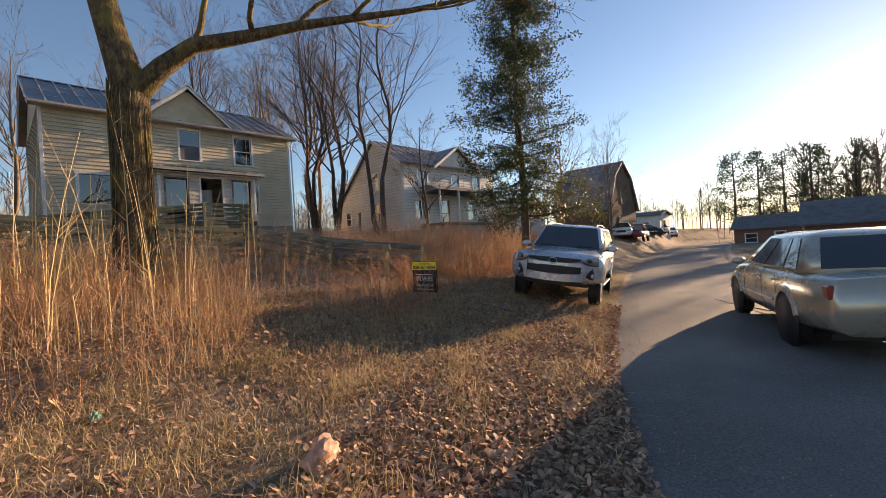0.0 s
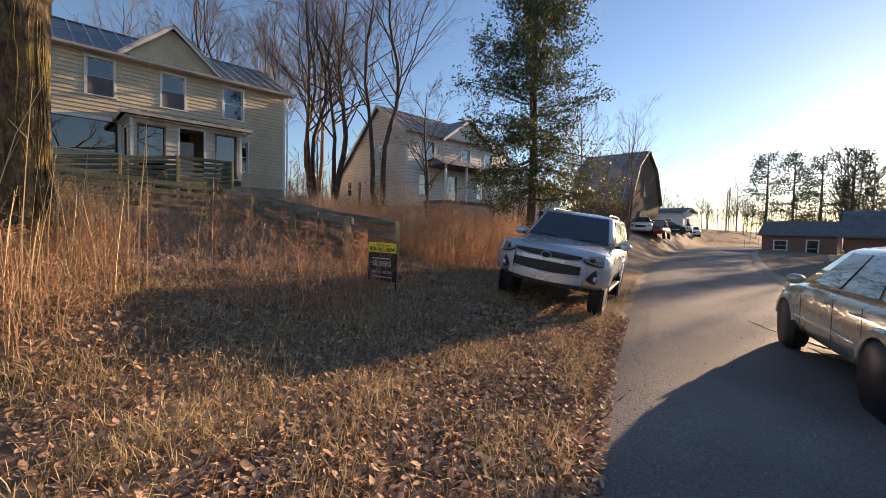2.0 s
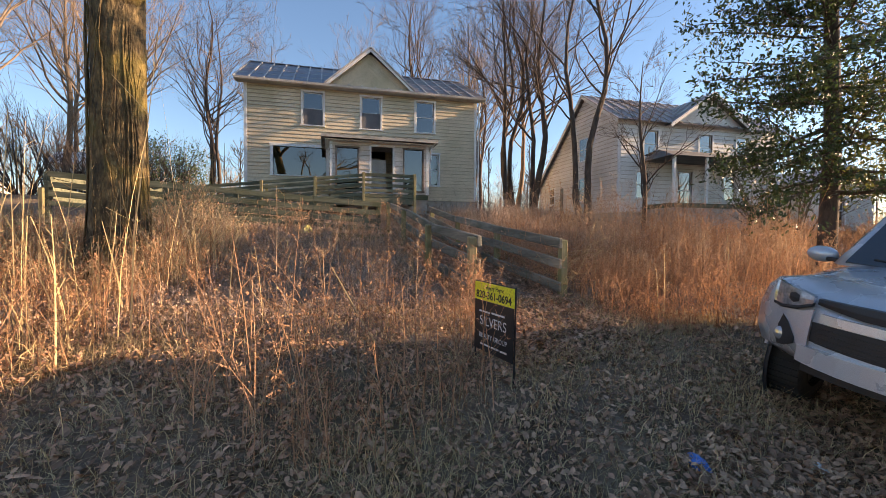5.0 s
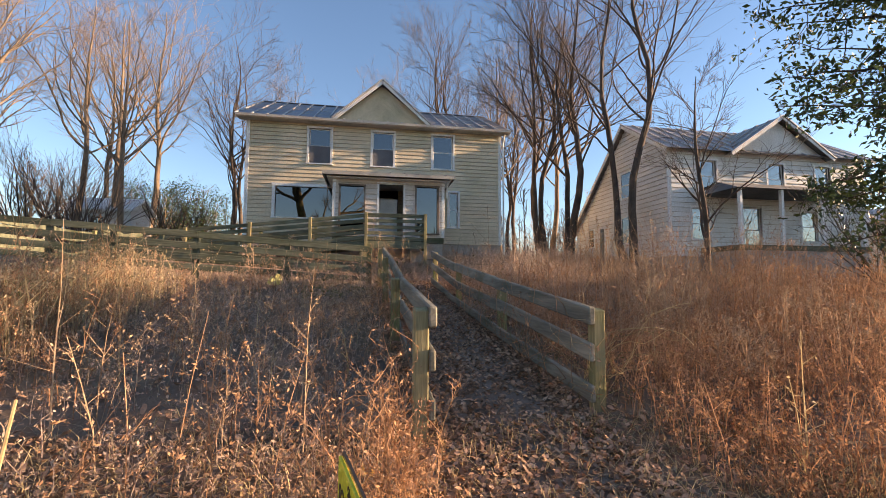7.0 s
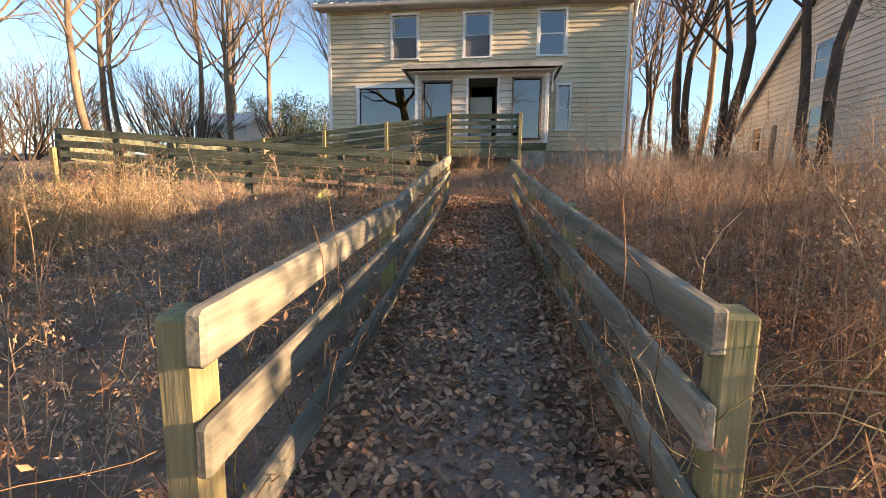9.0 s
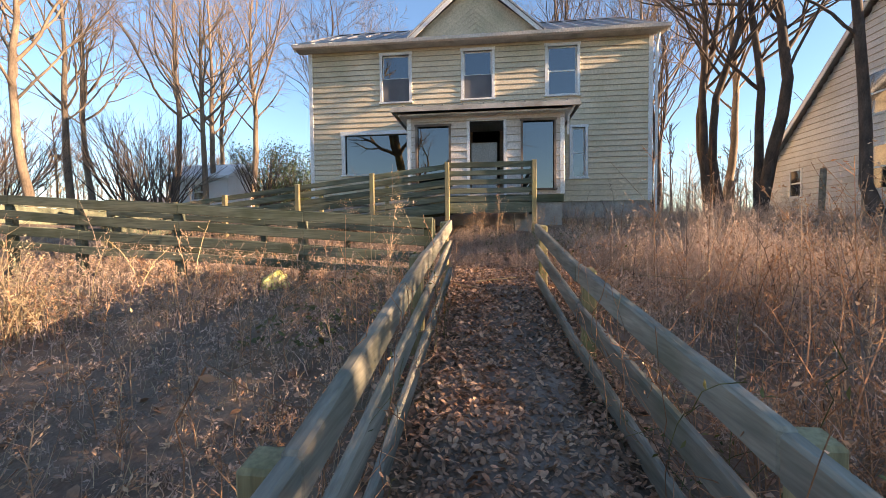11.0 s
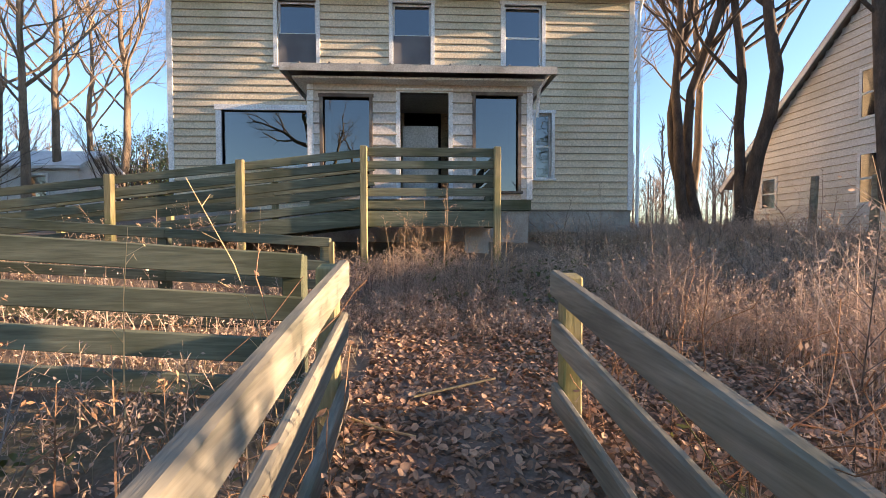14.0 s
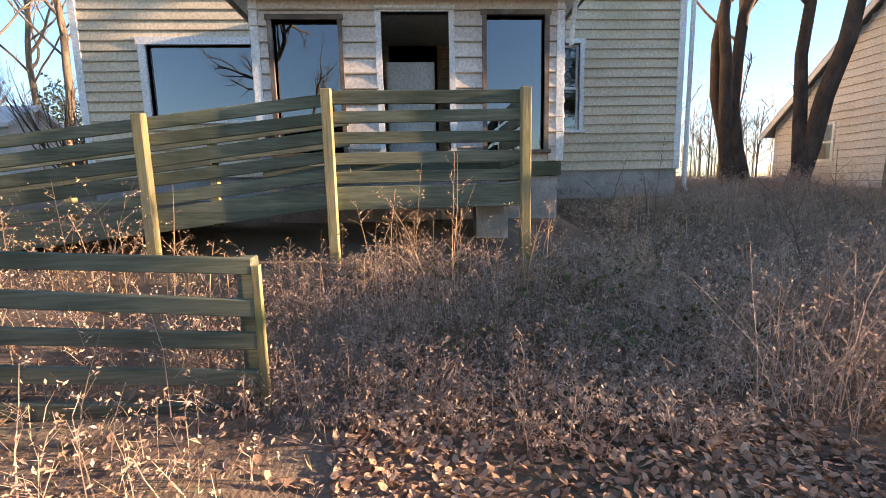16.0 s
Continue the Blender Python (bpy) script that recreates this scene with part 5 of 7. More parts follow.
# the great old tree by the ramp, with its long limb over the yard
def old_tree():
    rng = np.random.default_rng(4)
    lines = []
    bx, by = -10.47, 2.0
    trunk = [(bx, by, -0.1), (bx, by, 0.5), (bx - 0.02, by, 1.3), (bx, by + 0.02, 2.6), (bx + 0.03, by + 0.05, 4.0), (bx - 0.03, by - 0.18, 5.0), (bx - 0.06, by - 0.42, 6.2), (bx - 0.15, by - 0.65, 7.9), (bx, by - 0.9, 9.8)]
    lines.append((trunk, [0.47, 0.385, 0.345, 0.335, 0.34, 0.27, 0.24, 0.19, 0.11]))
    limb = [(bx + 0.08, by + 0.08, 3.85), (bx + 0.45, by + 0.52, 4.40), (bx + 0.85, by + 0.98, 4.82), (bx + 1.55, by + 1.9, 5.05), (bx + 2.1, by + 2.6, 5.25), (bx + 2.75, by + 3.5, 5.45), (bx + 3.5, by + 4.5, 5.65), (bx + 4.4, by + 5.8, 6.05)]
    lines.append((limb, [0.24, 0.20, 0.16, 0.125, 0.10, 0.08, 0.06, 0.04]))
    for q, d, L, r in ((limb[2], (0.3, 0.5, 0.9), 3.0, 0.07), (limb[3], (0.9, -0.2, 0.35), 3.0, 0.06), (limb[4], (0.2, 0.6, 0.7), 3.2, 0.06), (limb[5], (0.9, 0.1, 0.15), 3.0, 0.05),
                       (limb[6], (0.3, 0.9, 0.05), 3.2, 0.045), (limb[7], (0.7, 0.7, -0.1), 2.6, 0.04), (limb[7], (0.2, 0.9, 0.2), 2.8, 0.04), (limb[5], (-0.2, 0.9, 0.3), 2.6, 0.045), (limb[6], (0.8, 0.4, -0.2), 2.2, 0.035),
                       (trunk[6], (-0.7, -0.5, 1.0), 4.5, 0.15), (trunk[6], (0.6, -0.7, 0.6), 4.2, 0.13), (trunk[6], (-0.8, 0.5, 0.6), 4.2, 0.12), (trunk[7], (0.5, 0.8, 0.7), 3.6, 0.1), (trunk[8], (0.1, -0.2, 1), 3.0, 0.1)):
        grow(rng, lines, q, d, L, r, 2, 0.6, 0.1, (5, 8), 0.16, 0.5, 0.006)
    a, b = split_lines(lines, 0.09)
    t = tree_thing("massive old tree with mossy vine-covered trunk and long bare limb", a, b, pose(0, 0, gz(bx, by)), M_bark_moss, "", "tree", "old_tree")
    # creeper stems and shaggy bits on the bark
    cl = []
    for k in range(46):
        a0 = rng.random() * 6.28
        pts = []
        for i in range(12):
            z = -0.05 + i * 0.38
            rr = np.interp(z, [0, 0.5, 1.3, 2.4, 3.4, 4.3], [0.455, 0.385, 0.345, 0.337, 0.338, 0.31]) + 0.012
            a0 += rng.normal(0, 0.10)
            cx = np.interp(z, [0, 1.3, 2.4, 3.4, 4.3], [bx, bx - 0.02, bx, bx + 0.02, bx])
            pts.append((cx + rr * math.cos(a0), by + rr * math.sin(a0), z))
        cl.append((pts, [0.011 * rng.uniform(0.5, 1.3)] * 12))
    v = new("creeper", tubes(cl, "creeper", M_bark_moss))
    v.parent = t
    return t


old = old_tree()

T1 = bare_tree(11, 3, 15.5, 0.18, "clump of dark bare trees with forked trunks", pose(-26.1, 15.0, gz(-26.1, 15.0)), M_bark, out=0.42, turn=0.9)
T2 = bare_tree(12, 2, 15.5, 0.20, "forked dark bare tree with ivy at its foot", pose(-25.1, 16.2, gz(-25.1, 16.2)), M_bark, out=0.35, turn=0.6)
T3 = bare_tree(13, 2, 15.0, 0.175, "leaning pair of dark bare trunks before white siding", pose(-21.6, 16.9, gz(-21.6, 16.9)), M_bark, out=0.62, turn=0.5)
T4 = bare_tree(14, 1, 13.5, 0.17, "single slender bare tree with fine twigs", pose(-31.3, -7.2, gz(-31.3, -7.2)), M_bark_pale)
T5 = bare_tree(15, 1, 6.5, 0.12, "small crooked bare yard tree", pose(-17.2, 16.4, gz(-17.2, 16.4)), M_bark, out=1.2, first=0.2)
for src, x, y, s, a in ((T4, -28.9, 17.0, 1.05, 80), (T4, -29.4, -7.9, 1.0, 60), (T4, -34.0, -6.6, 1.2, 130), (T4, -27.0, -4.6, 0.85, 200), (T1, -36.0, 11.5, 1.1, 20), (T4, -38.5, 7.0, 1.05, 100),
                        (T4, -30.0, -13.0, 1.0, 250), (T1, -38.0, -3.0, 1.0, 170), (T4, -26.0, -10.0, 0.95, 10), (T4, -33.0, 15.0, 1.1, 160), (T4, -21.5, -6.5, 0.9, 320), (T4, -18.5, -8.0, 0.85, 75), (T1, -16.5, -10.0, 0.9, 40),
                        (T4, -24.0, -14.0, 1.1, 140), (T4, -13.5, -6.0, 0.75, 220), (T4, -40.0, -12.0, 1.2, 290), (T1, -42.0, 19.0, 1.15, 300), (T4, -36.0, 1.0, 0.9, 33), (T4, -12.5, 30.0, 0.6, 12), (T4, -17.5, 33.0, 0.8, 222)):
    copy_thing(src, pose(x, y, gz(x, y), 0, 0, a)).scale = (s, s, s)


# broad fan-shaped shrub behind the ramp
def fan_shrub(seed, m, label, bark, n=20, h=4.2):
    rng = np.random.default_rng(seed)
    lines = []
    for k in range(n):
        a = rng.random() * 6.28
        o = rng.uniform(0.25, 0.9)
        grow(rng, lines, (math.cos(a) * 0.25, math.sin(a) * 0.25, -0.05), (math.cos(a) * o, math.sin(a) * o, 1), h * rng.uniform(0.6, 1), 0.035, 2, 0.4, 0.25, (3, 6), 0.08, 0.55, 0.006)
    a, b = split_lines(lines, 0.02)
    return tree_thing(label, a, b, m, bark, "leafless shrubs", "shrub", "shrub")


S1 = fan_shrub(21, pose(-25.5, -5.6, gz(-25.5, -5.6)), "wide leafless shrub of many upright stems", M_bark)
for x, y, s, a in ((-27.5, -8.6, 1.1, 55), (-30.5, -3.8, 0.9, 15), (-21.5, -9.0, 0.9, 260), (-33.0, -10.5, 1.1, 140), (-24.5, -11.5, 1.0, 310), (-17.5, -6.0, 0.8, 77), (-23.2, -3.6, 0.75, 90), (-13.5, 19.0, 0.8, 40), (-12.6, 27.0, 0.9, 140), (-30, 9.5, 0.7, 10)):
    copy_thing(S1, pose(x, y, gz(x, y), 0, 0, a)).scale = (s, s, s)


def leaf_quads(rng, centres, size, up_bias=0.3):
    """Folded leaf blades: two quads each, at the given centres."""
    n = len(centres)
    d = rng.normal(0, 1, (n, 3))
    d /= np.linalg.norm(d, axis=1)[:, None]
    r = rng.normal(0, 1, (n, 3)) + np.array([0, 0, up_bias])
    s = np.cross(d, r)
    s /= np.linalg.norm(s, axis=1)[:, None] + 1e-9
    nrm = np.cross(d, s)
    L = size * rng.uniform(0.6, 1.3, n)[:, None]
    W = L * 0.42
    a, b = centres - d * L, centres + d * L
    fold = nrm * W * 0.35
    l, r2 = centres + s * W + fold, centres - s * W + fold
    v = np.stack([a, l, b, r2], 1).reshape(-1, 3)
    i = np.arange(n)[:, None] * 4
    f = np.concatenate([i + np.array([0, 1, 2]), i + np.array([0, 2, 3])])
    return v, f


def evergreen():
    rng = np.random.default_rng(31)
    t = thing("evergreen_tree", "tall broadleaf evergreen with open dark green crown", "tree")
    lines = [([(0, 0, -0.1), (0.05, 0.02, 3), (-0.05, 0.0, 6), (0.05, -0.05, 9.5), (0, 0, 14.0)], [0.20, 0.17, 0.14, 0.09, 0.02])]
    cents, sun_tinted = [], []
    for k in range(140):
        z = 1.7 + 11.6 * (k + rng.random()) / 140
        a = rng.random() * 6.28
        reach = (3.1 if z < 5 else 3.0 - (z - 5) * 0.20) * rng.uniform(0.55, 1.12)
        droop = -0.30 if z < 5 else 0.05
        pts = [np.array([0.0, 0.0, z])]
        d = np.array([math.cos(a), math.sin(a), droop + 0.15])
        for i in range(6):
            d = d + rng.normal(0, 0.10, 3) + np.array([0, 0, 0.03])
            d /= np.linalg.norm(d)
            pts.append(pts[-1] + d * reach / 6)
        lines.append((pts, list(np.linspace(0.035, 0.008, 7))))
        for i in range(2, 7):
            for _ in range(3):
                e = pts[i] + rng.normal(0, 0.34, 3) * np.array([1, 1, 0.7])
                lines.append(([pts[i], (pts[i] + e) / 2 + rng.normal(0, 0.04, 3), e], [0.010, 0.007, 0.005]))
                # low leaves on one bearing go yellow-green: sunlight put into their colour
                dest = sun_tinted if (z < 4.2 and math.cos(a - 1.0) > 0.1) else cents
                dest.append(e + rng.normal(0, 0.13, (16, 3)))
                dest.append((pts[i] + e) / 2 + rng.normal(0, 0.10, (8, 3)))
    tr = new("trunk", tubes(lines, "trunk", M_bark))
    tr.parent = t
    for c, mt, nm in ((cents, M_ever, "crown"), (sun_tinted, M_ever_sun, "lower_crown")):
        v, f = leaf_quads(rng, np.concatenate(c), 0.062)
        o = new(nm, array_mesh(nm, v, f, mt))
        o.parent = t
        o["label"] = "glossy dark green leaves" if mt is M_ever else "yellow-green leaves tinted as if sunlit"
    t.matrix_basis = pose(-10.5, 16.1, gz(-10.5, 16.1))
    return t


ever = evergreen()


def leafy_bush(seed, x, y, r, h, label, material):
    """A dense rounded evergreen with an uneven outline."""
    rng = np.random.default_rng(seed)
    t = thing("evergreen_bush", label, "bush", group="evergreen bushes")
    lines, c = [], []
    for k in range(70):
        a, u = rng.random() * 6.28, rng.random()
        e = np.array([math.cos(a) * r * math.sqrt(1 - (u - 0.35) ** 2) * rng.uniform(0.5, 1.1), math.sin(a) * r * math.sqrt(1 - (u - 0.35) ** 2) * rng.uniform(0.5, 1.1), 0.3 + h * u])
        lines.append(([np.array([0, 0, -0.05]), e * 0.5 + np.array([0, 0, 0.3]), e], [0.05, 0.03, 0.012]))
        c.append(e + rng.normal(0, 0.34, (70, 3)))
        c.append(e * 0.7 + rng.normal(0, 0.34, (30, 3)))
    tr = new("trunk", tubes(lines, "trunk", M_bark))
    tr.parent = t
    v, f = leaf_quads(rng, np.concatenate(c), 0.085)
    cr = new("crown", array_mesh("crown", v, f, material))
    cr.parent = t
    t.matrix_basis = pose(x, y, gz(x, y))
    return t


B1 = leafy_bush(41, -38.0, -8.0, 2.4, 4.2, "rounded dark evergreen bush behind the shed", M_ever)
for x, y, s, a in ((-35.5, -4.5, 0.8, 220),):
    copy_thing(B1, pose(x, y, gz(x, y), 0, 0, a)).scale = (s, s, s)


# ---- undergrowth, grass and leaves ----
M_lawn = mat("yellowgreen_lawn", (0.26, 0.25, 0.09), (0.36, 0.32, 0.13), 0.85, scale=0.4, fine=20, bump=0, island=0.3, through_light=0.3)
M_path = mat("dark_worn_path", (0.24, 0.175, 0.135), (0.34, 0.26, 0.20), 0.85, scale=3, fine=50, bump=0.5, stain=(0.09, 0.07, 0.05), stain_scale=1.5, stain_amount=0.6)
px_, py_ = np.meshgrid(np.linspace(-16.6, -7.6, 61), np.linspace(6.95, 7.95, 8))
pv = np.stack([px_.ravel(), py_.ravel() + 0.03 * np.sin(px_.ravel() * 3), ground_z(px_, py_).ravel() + 0.012], 1)
pi_ = (np.arange(7)[:, None] * 61 + np.arange(60)[None]).ravel()
path_ob = new("walkway", array_mesh("walkway", pv, np.stack([pi_, pi_ + 1, pi_ + 62, pi_ + 61], 1), M_path, True))
tagged(path_ob, "dark worn walkway strewn with leaves", "path", kind="structure")


def ribbons(P, W, side):
    """Flat blades: P n x k x 3 points, W n x k half widths, side n x 3."""
    n, k, _ = P.shape
    a = P + side[:, None, :] * W[:, :, None]
    b = P - side[:, None, :] * W[:, :, None]
    v = np.stack([a, b], 2).reshape(-1, 3)
    base = np.arange(n)[:, None] * (2 * k) + np.arange(k - 1)[None] * 2
    f = np.stack([base, base + 1, base + 3, base + 2], -1).reshape(-1, 4)
    return v, f


def stems(rng, x, y, height, lean, width, k=4):
    n = len(x)
    z = ground_z(x, y)
    a = rng.random(n) * 2 * np.pi
    amt = np.abs(rng.normal(0, lean, n))
    u = np.linspace(0, 1, k)
    bend = (u ** 1.7)[None]
    P = np.zeros((n, k, 3))
    P[:, :, 0] = x[:, None] + np.cos(a)[:, None] * amt[:, None] * height[:, None] * bend + rng.normal(0, 0.012, (n, k)) * u[None]
    P[:, :, 1] = y[:, None] + np.sin(a)[:, None] * amt[:, None] * height[:, None] * bend + rng.normal(0, 0.012, (n, k)) * u[None]
    P[:, :, 2] = z[:, None] - 0.02 + height[:, None] * (u[None] * np.sqrt(np.clip(1 - (amt[:, None] * bend) ** 2 * 0.5, 0.2, 1)))
    b = rng.random(n) * 2 * np.pi
    side = np.stack([np.cos(b), np.sin(b), np.zeros(n)], 1)
    W = width[:, None] * (1 - 0.75 * u)[None]
    return P, W, side


def weed_patch(name, label, seed, x, y, height, lean, width, twigs, tufts, material, tuft_size=0.02):
    """Upright stalks with side twigs and dry seed tufts, as one mass."""
    rng = np.random.default_rng(seed)
    n = len(x)
    height = height * (0.35 + 0.95 * patchy(x * 1.7 + 3, y * 1.9) ** 1.2)
    P, W, S = stems(rng, x, y, height, lean, width, 4)
    v0, f0 = ribbons(P, W, S)
    V, F, base = [v0], [f0], len(v0)
    cent = []
    for _ in range(twigs):
        u = rng.uniform(0.25, 0.95, n)
        j = np.clip((u * 3).astype(int), 0, 2)
        idx = np.arange(n)
        fr = (u * 3 - j)[:, None]
        q = P[idx, j] * (1 - fr) + P[idx, j + 1] * fr
        a = rng.random(n) * 2 * np.pi
        d = np.stack([np.cos(a), np.sin(a), rng.uniform(0.2, 1.3, n)], 1)
        d /= np.linalg.norm(d, axis=1)[:, None]
        L = (height * rng.uniform(0.10, 0.30, n) * (1.2 - u))[:, None] + 0.03
        e = q + d * L
        T = np.stack([q, e], 1)
        v, f = ribbons(T, np.tile(np.array([0.9, 0.4])[None], (n, 1)) * width[:, None] * 0.6, S)
        V.append(v), F.append(f + base)
        base += len(v)
        for _ in range(tufts):
            w = rng.uniform(0.4, 1.05, n)[:, None]
            cent.append(q * (1 - w) + e * w + rng.normal(0, 0.012, (n, 3)))
    ob = new(name, array_mesh(name, np.concatenate(V), np.concatenate(F), material))
    tagged(ob, label, "weeds", kind="stuff")
    if cent:
        v, f = leaf_quads(rng, np.concatenate(cent), tuft_size)
        o2 = new(name + "_leaves", array_mesh(name + "_leaves", v, f, material))
        tagged(o2, label.replace("stalks", "seed heads"), "weeds", kind="stuff")
    return ob


def scatter(rng, n, x0, x1, y0, y1, keep, dense=None):
    out_x, out_y, total = [], [], 0
    while total < n:
        x, y = rng.uniform(x0, x1, n), rng.uniform(y0, y1, n)
        k = keep(x, y)
        if dense is not None:
            k &= rng.random(n) < dense(x, y)
        out_x.append(x[k]), out_y.append(y[k])
        total += int(k.sum())
    return np.concatenate(out_x)[:n], np.concatenate(out_y)[:n]


def clear_of_walk(x, y):
    walk_way = (y > 6.65) & (y < 8.25) & (x > -16.6) & (x < -6.8)
    turn = (x > -19.0) & (x <= -15.4) & (y > 6.75) & (y < 9.6 + 0.5 * (x + 17))
    deck = (x < -19.9) & (y > -3.2) & (y < 9.3) | (x < -23.2)
    return ~(walk_way | turn | deck)


def patchy(x, y):
    return 0.5 + 0.5 * np.sin(0.9 * x + 1.3 * np.sin(0.7 * y)) * np.cos(0.8 * y + 0.5 * x)


def verge(x, y):
    """Metres from the mown verge into the weeds (positive: weeds)."""
    return -x - (6.4 + 0.55 * np.sin(y * 0.8) + 0.35 * np.sin(y * 2.1 + 1) - 1.2 * sstep(3.5, 0.0, y) - 0.32 * np.maximum(0, 3.0 - y))


def weeds_here(x, y):
    return clear_of_walk(x, y) & (verge(x, y) > 0) & ~((x > -7.3) & (y > 8.6)) & (edge_x(LEFT_EDGE, y) - x > 2.6)


rng = np.random.default_rng(71)
x, y = scatter(rng, 5600, -13.5, -4.5, -7, 6.2, lambda x, y: weeds_here(x, y) & ~((x < -9.5) & (y > 3.2)) & ~((x < -6.9) & (y > 3.0)), lambda x, y: 0.2 + 0.8 * patchy(x, y))
weed_patch("brown_weeds", "dense dry brown weeds with stalks", 72, x, y, rng.uniform(0.4, 1.25, len(x)), 0.36, rng.uniform(0.003, 0.006, len(x)), 5, 3, M_brush, 0.014)
x, y = scatter(rng, 3200, -12.6, -7.2, 8.5, 15, weeds_here, lambda x, y: 0.2 + 0.8 * patchy(x, y))
weed_patch("brown_weeds", "dense dry russet weeds with stalks beside the walkway", 70, x, y, rng.uniform(0.2, 0.85, len(x)), 0.5, rng.uniform(0.003, 0.006, len(x)), 6, 3, M_brush, 0.015)
x, y = scatter(rng, 8000, -26.5, -14, 8.6, 17.0, lambda x, y: clear_of_walk(x, y) | ((x < -23.2) & (y > 12.5)))
weed_patch("dark_brambles", "low dull bramble stalks round the house", 73, x, y, rng.uniform(0.15, 0.7, len(x)), 0.7, rng.uniform(0.002, 0.004, len(x)), 5, 2, M_brush_dark, 0.015)
x, y = scatter(rng, 5200, -17.0, -7.8, -1.5, 6.6, weeds_here)
weed_patch("dark_brambles", "low tangled bramble stalks below the ramp", 74, x, y, rng.uniform(0.08, 0.42, len(x)), 0.8, rng.uniform(0.0025, 0.0045, len(x)), 5, 2, M_brush_dark, 0.015)
x, y = scatter(rng, 240, -15.5, -7.6, 2.5, 6.6, weeds_here)
weed_patch("seedy_weeds", "pinkish branching weeds with seed stalks", 69, x, y, rng.uniform(0.45, 1.0, len(x)), 0.35, rng.uniform(0.004, 0.006, len(x)), 10, 4, M_brush, 0.013)
x, y = scatter(rng, 1000, -15, -8.2, 9.0, 17, lambda x, y: clear_of_walk(x, y) & (edge_x(LEFT_EDGE, y) - x > 2.8))
weed_patch("tall_weeds", "tall russet weeds with stalks beside the parked suv", 75, x, y, rng.uniform(0.8, 1.7, len(x)), 0.28, rng.uniform(0.004, 0.007, len(x)), 8, 3, M_brush, 0.015)
x, y = scatter(rng, 2600, -20.0, -16.6, 5.5, 11.5, lambda x, y: np.hypot((x + 19) * 1.1, (y - 8.0) * 0.6) < 1.7)
weed_patch("russet_brambles", "russet bramble stalks under the deck", 76, x, y, rng.uniform(0.1, 0.6, len(x)), 0.75, rng.uniform(0.002, 0.004, len(x)), 6, 2, M_brush_dark, 0.014)
x, y = scatter(rng, 230, -10.2, -5.8, -4.5, 3.2, lambda x, y: verge(x, y) > 0.3)
weed_patch("cane_stalks", "tall pale dead cane stalks by the old tree", 77, x, y, rng.uniform(1.0, 2.9, len(x)), 0.16, rng.uniform(0.006, 0.011, len(x)), 3, 0, M_straw)
x, y = scatter(rng, 70, -17, -7.5, -2, 13, weeds_here)
weed_patch("cane_stalks", "scattered pale dead stalks in the weeds", 78, x, y, rng.uniform(0.8, 1.7, len(x)), 0.22, rng.uniform(0.005, 0.008, len(x)), 4, 1, M_straw, 0.02)
x, y = scatter(rng, 2200, -11, -5.2, -5, 2.8, weeds_here)
weed_patch("straw_grass", "tufts of pale straw stalks", 79, x, y, rng.uniform(0.25, 0.8, len(x)), 0.55, rng.uniform(0.003, 0.006, len(x)), 1, 0, M_straw)
x, y = scatter(rng, 3500, -14, -9.2, -1.5, 3.2, weeds_here)
weed_patch("golden_grass", "golden sunlit grass stalks with green growth", 80, x, y, rng.uniform(0.4, 1.1, len(x)), 0.4, rng.uniform(0.003, 0.006, len(x)), 3, 2, M_grass, 0.02)

x, y = scatter(rng, 3000, -24, -7, 14.5, 40, lambda x, y: (edge_x(LEFT_EDGE, y) - x > 2.2) & (edge_x(LEFT_EDGE, y) - x < 10) & ~((x < -18.7) & (y > 18) & (y < 36)) & ~((x < -13.5) & (y > 36)))
weed_patch("roadside_weeds", "dry russet weeds with stalks on the bank beside the lane", 105, x, y, rng.uniform(0.5, 1.5, len(x)), 0.3, rng.uniform(0.005, 0.009, len(x)), 6, 3, M_brush, 0.022)
M_plume = mat("pale_seed_plume", (0.46, 0.30, 0.18), (0.60, 0.43, 0.28), 0.9, scale=1, fine=20, bump=0, island=0.3, through_light=0.3)
M_twig = mat("grey_brown_twig", (0.16, 0.12, 0.095), (0.27, 0.21, 0.165), 0.9, scale=1, fine=20, bump=0, island=0.4)
x, y = scatter(rng, 520, -15.5, -8.8, 9.4, 16, lambda x, y: clear_of_walk(x, y) & (edge_x(LEFT_EDGE, y) - x > 3.0), lambda x, y: patchy(x * 1.3 + 2, y * 1.1) ** 2)
weed_patch("plumed_weeds", "tall pale orange weeds with plumed stalks", 87, x, y, rng.uniform(1.1, 2.0, len(x)), 0.22, rng.uniform(0.004, 0.007, len(x)), 12, 4, M_plume, 0.015)
x, y = scatter(rng, 130, -14.5, -8.3, 2.0, 6.6, weeds_here)
weed_patch("plumed_weeds", "thin pale weeds with plumed stalks near the rail", 88, x, y, rng.uniform(0.7, 1.3, len(x)), 0.3, rng.uniform(0.004, 0.006, len(x)), 12, 4, M_plume, 0.012)
x, y = scatter(rng, 2000, -17.5, -11.5, 8.5, 15, weeds_here)
weed_patch("dark_brambles", "tangled dull brown bramble stalks beside the walkway", 89, x, y, rng.uniform(0.2, 0.85, len(x)), 0.7, rng.uniform(0.0025, 0.0045, len(x)), 7, 2, M_brush_dark, 0.015)
x, y = scatter(rng, 620, -21.5, -12.0, 8.9, 16.0, clear_of_walk, lambda x, y: patchy(x * 2, y * 1.6))
weed_patch("bare_twigs", "leafless grey twig stalks in the yard", 97, x, y, rng.uniform(0.6, 1.5, len(x)), 0.45, rng.uniform(0.004, 0.007, len(x)), 14, 0, M_twig)
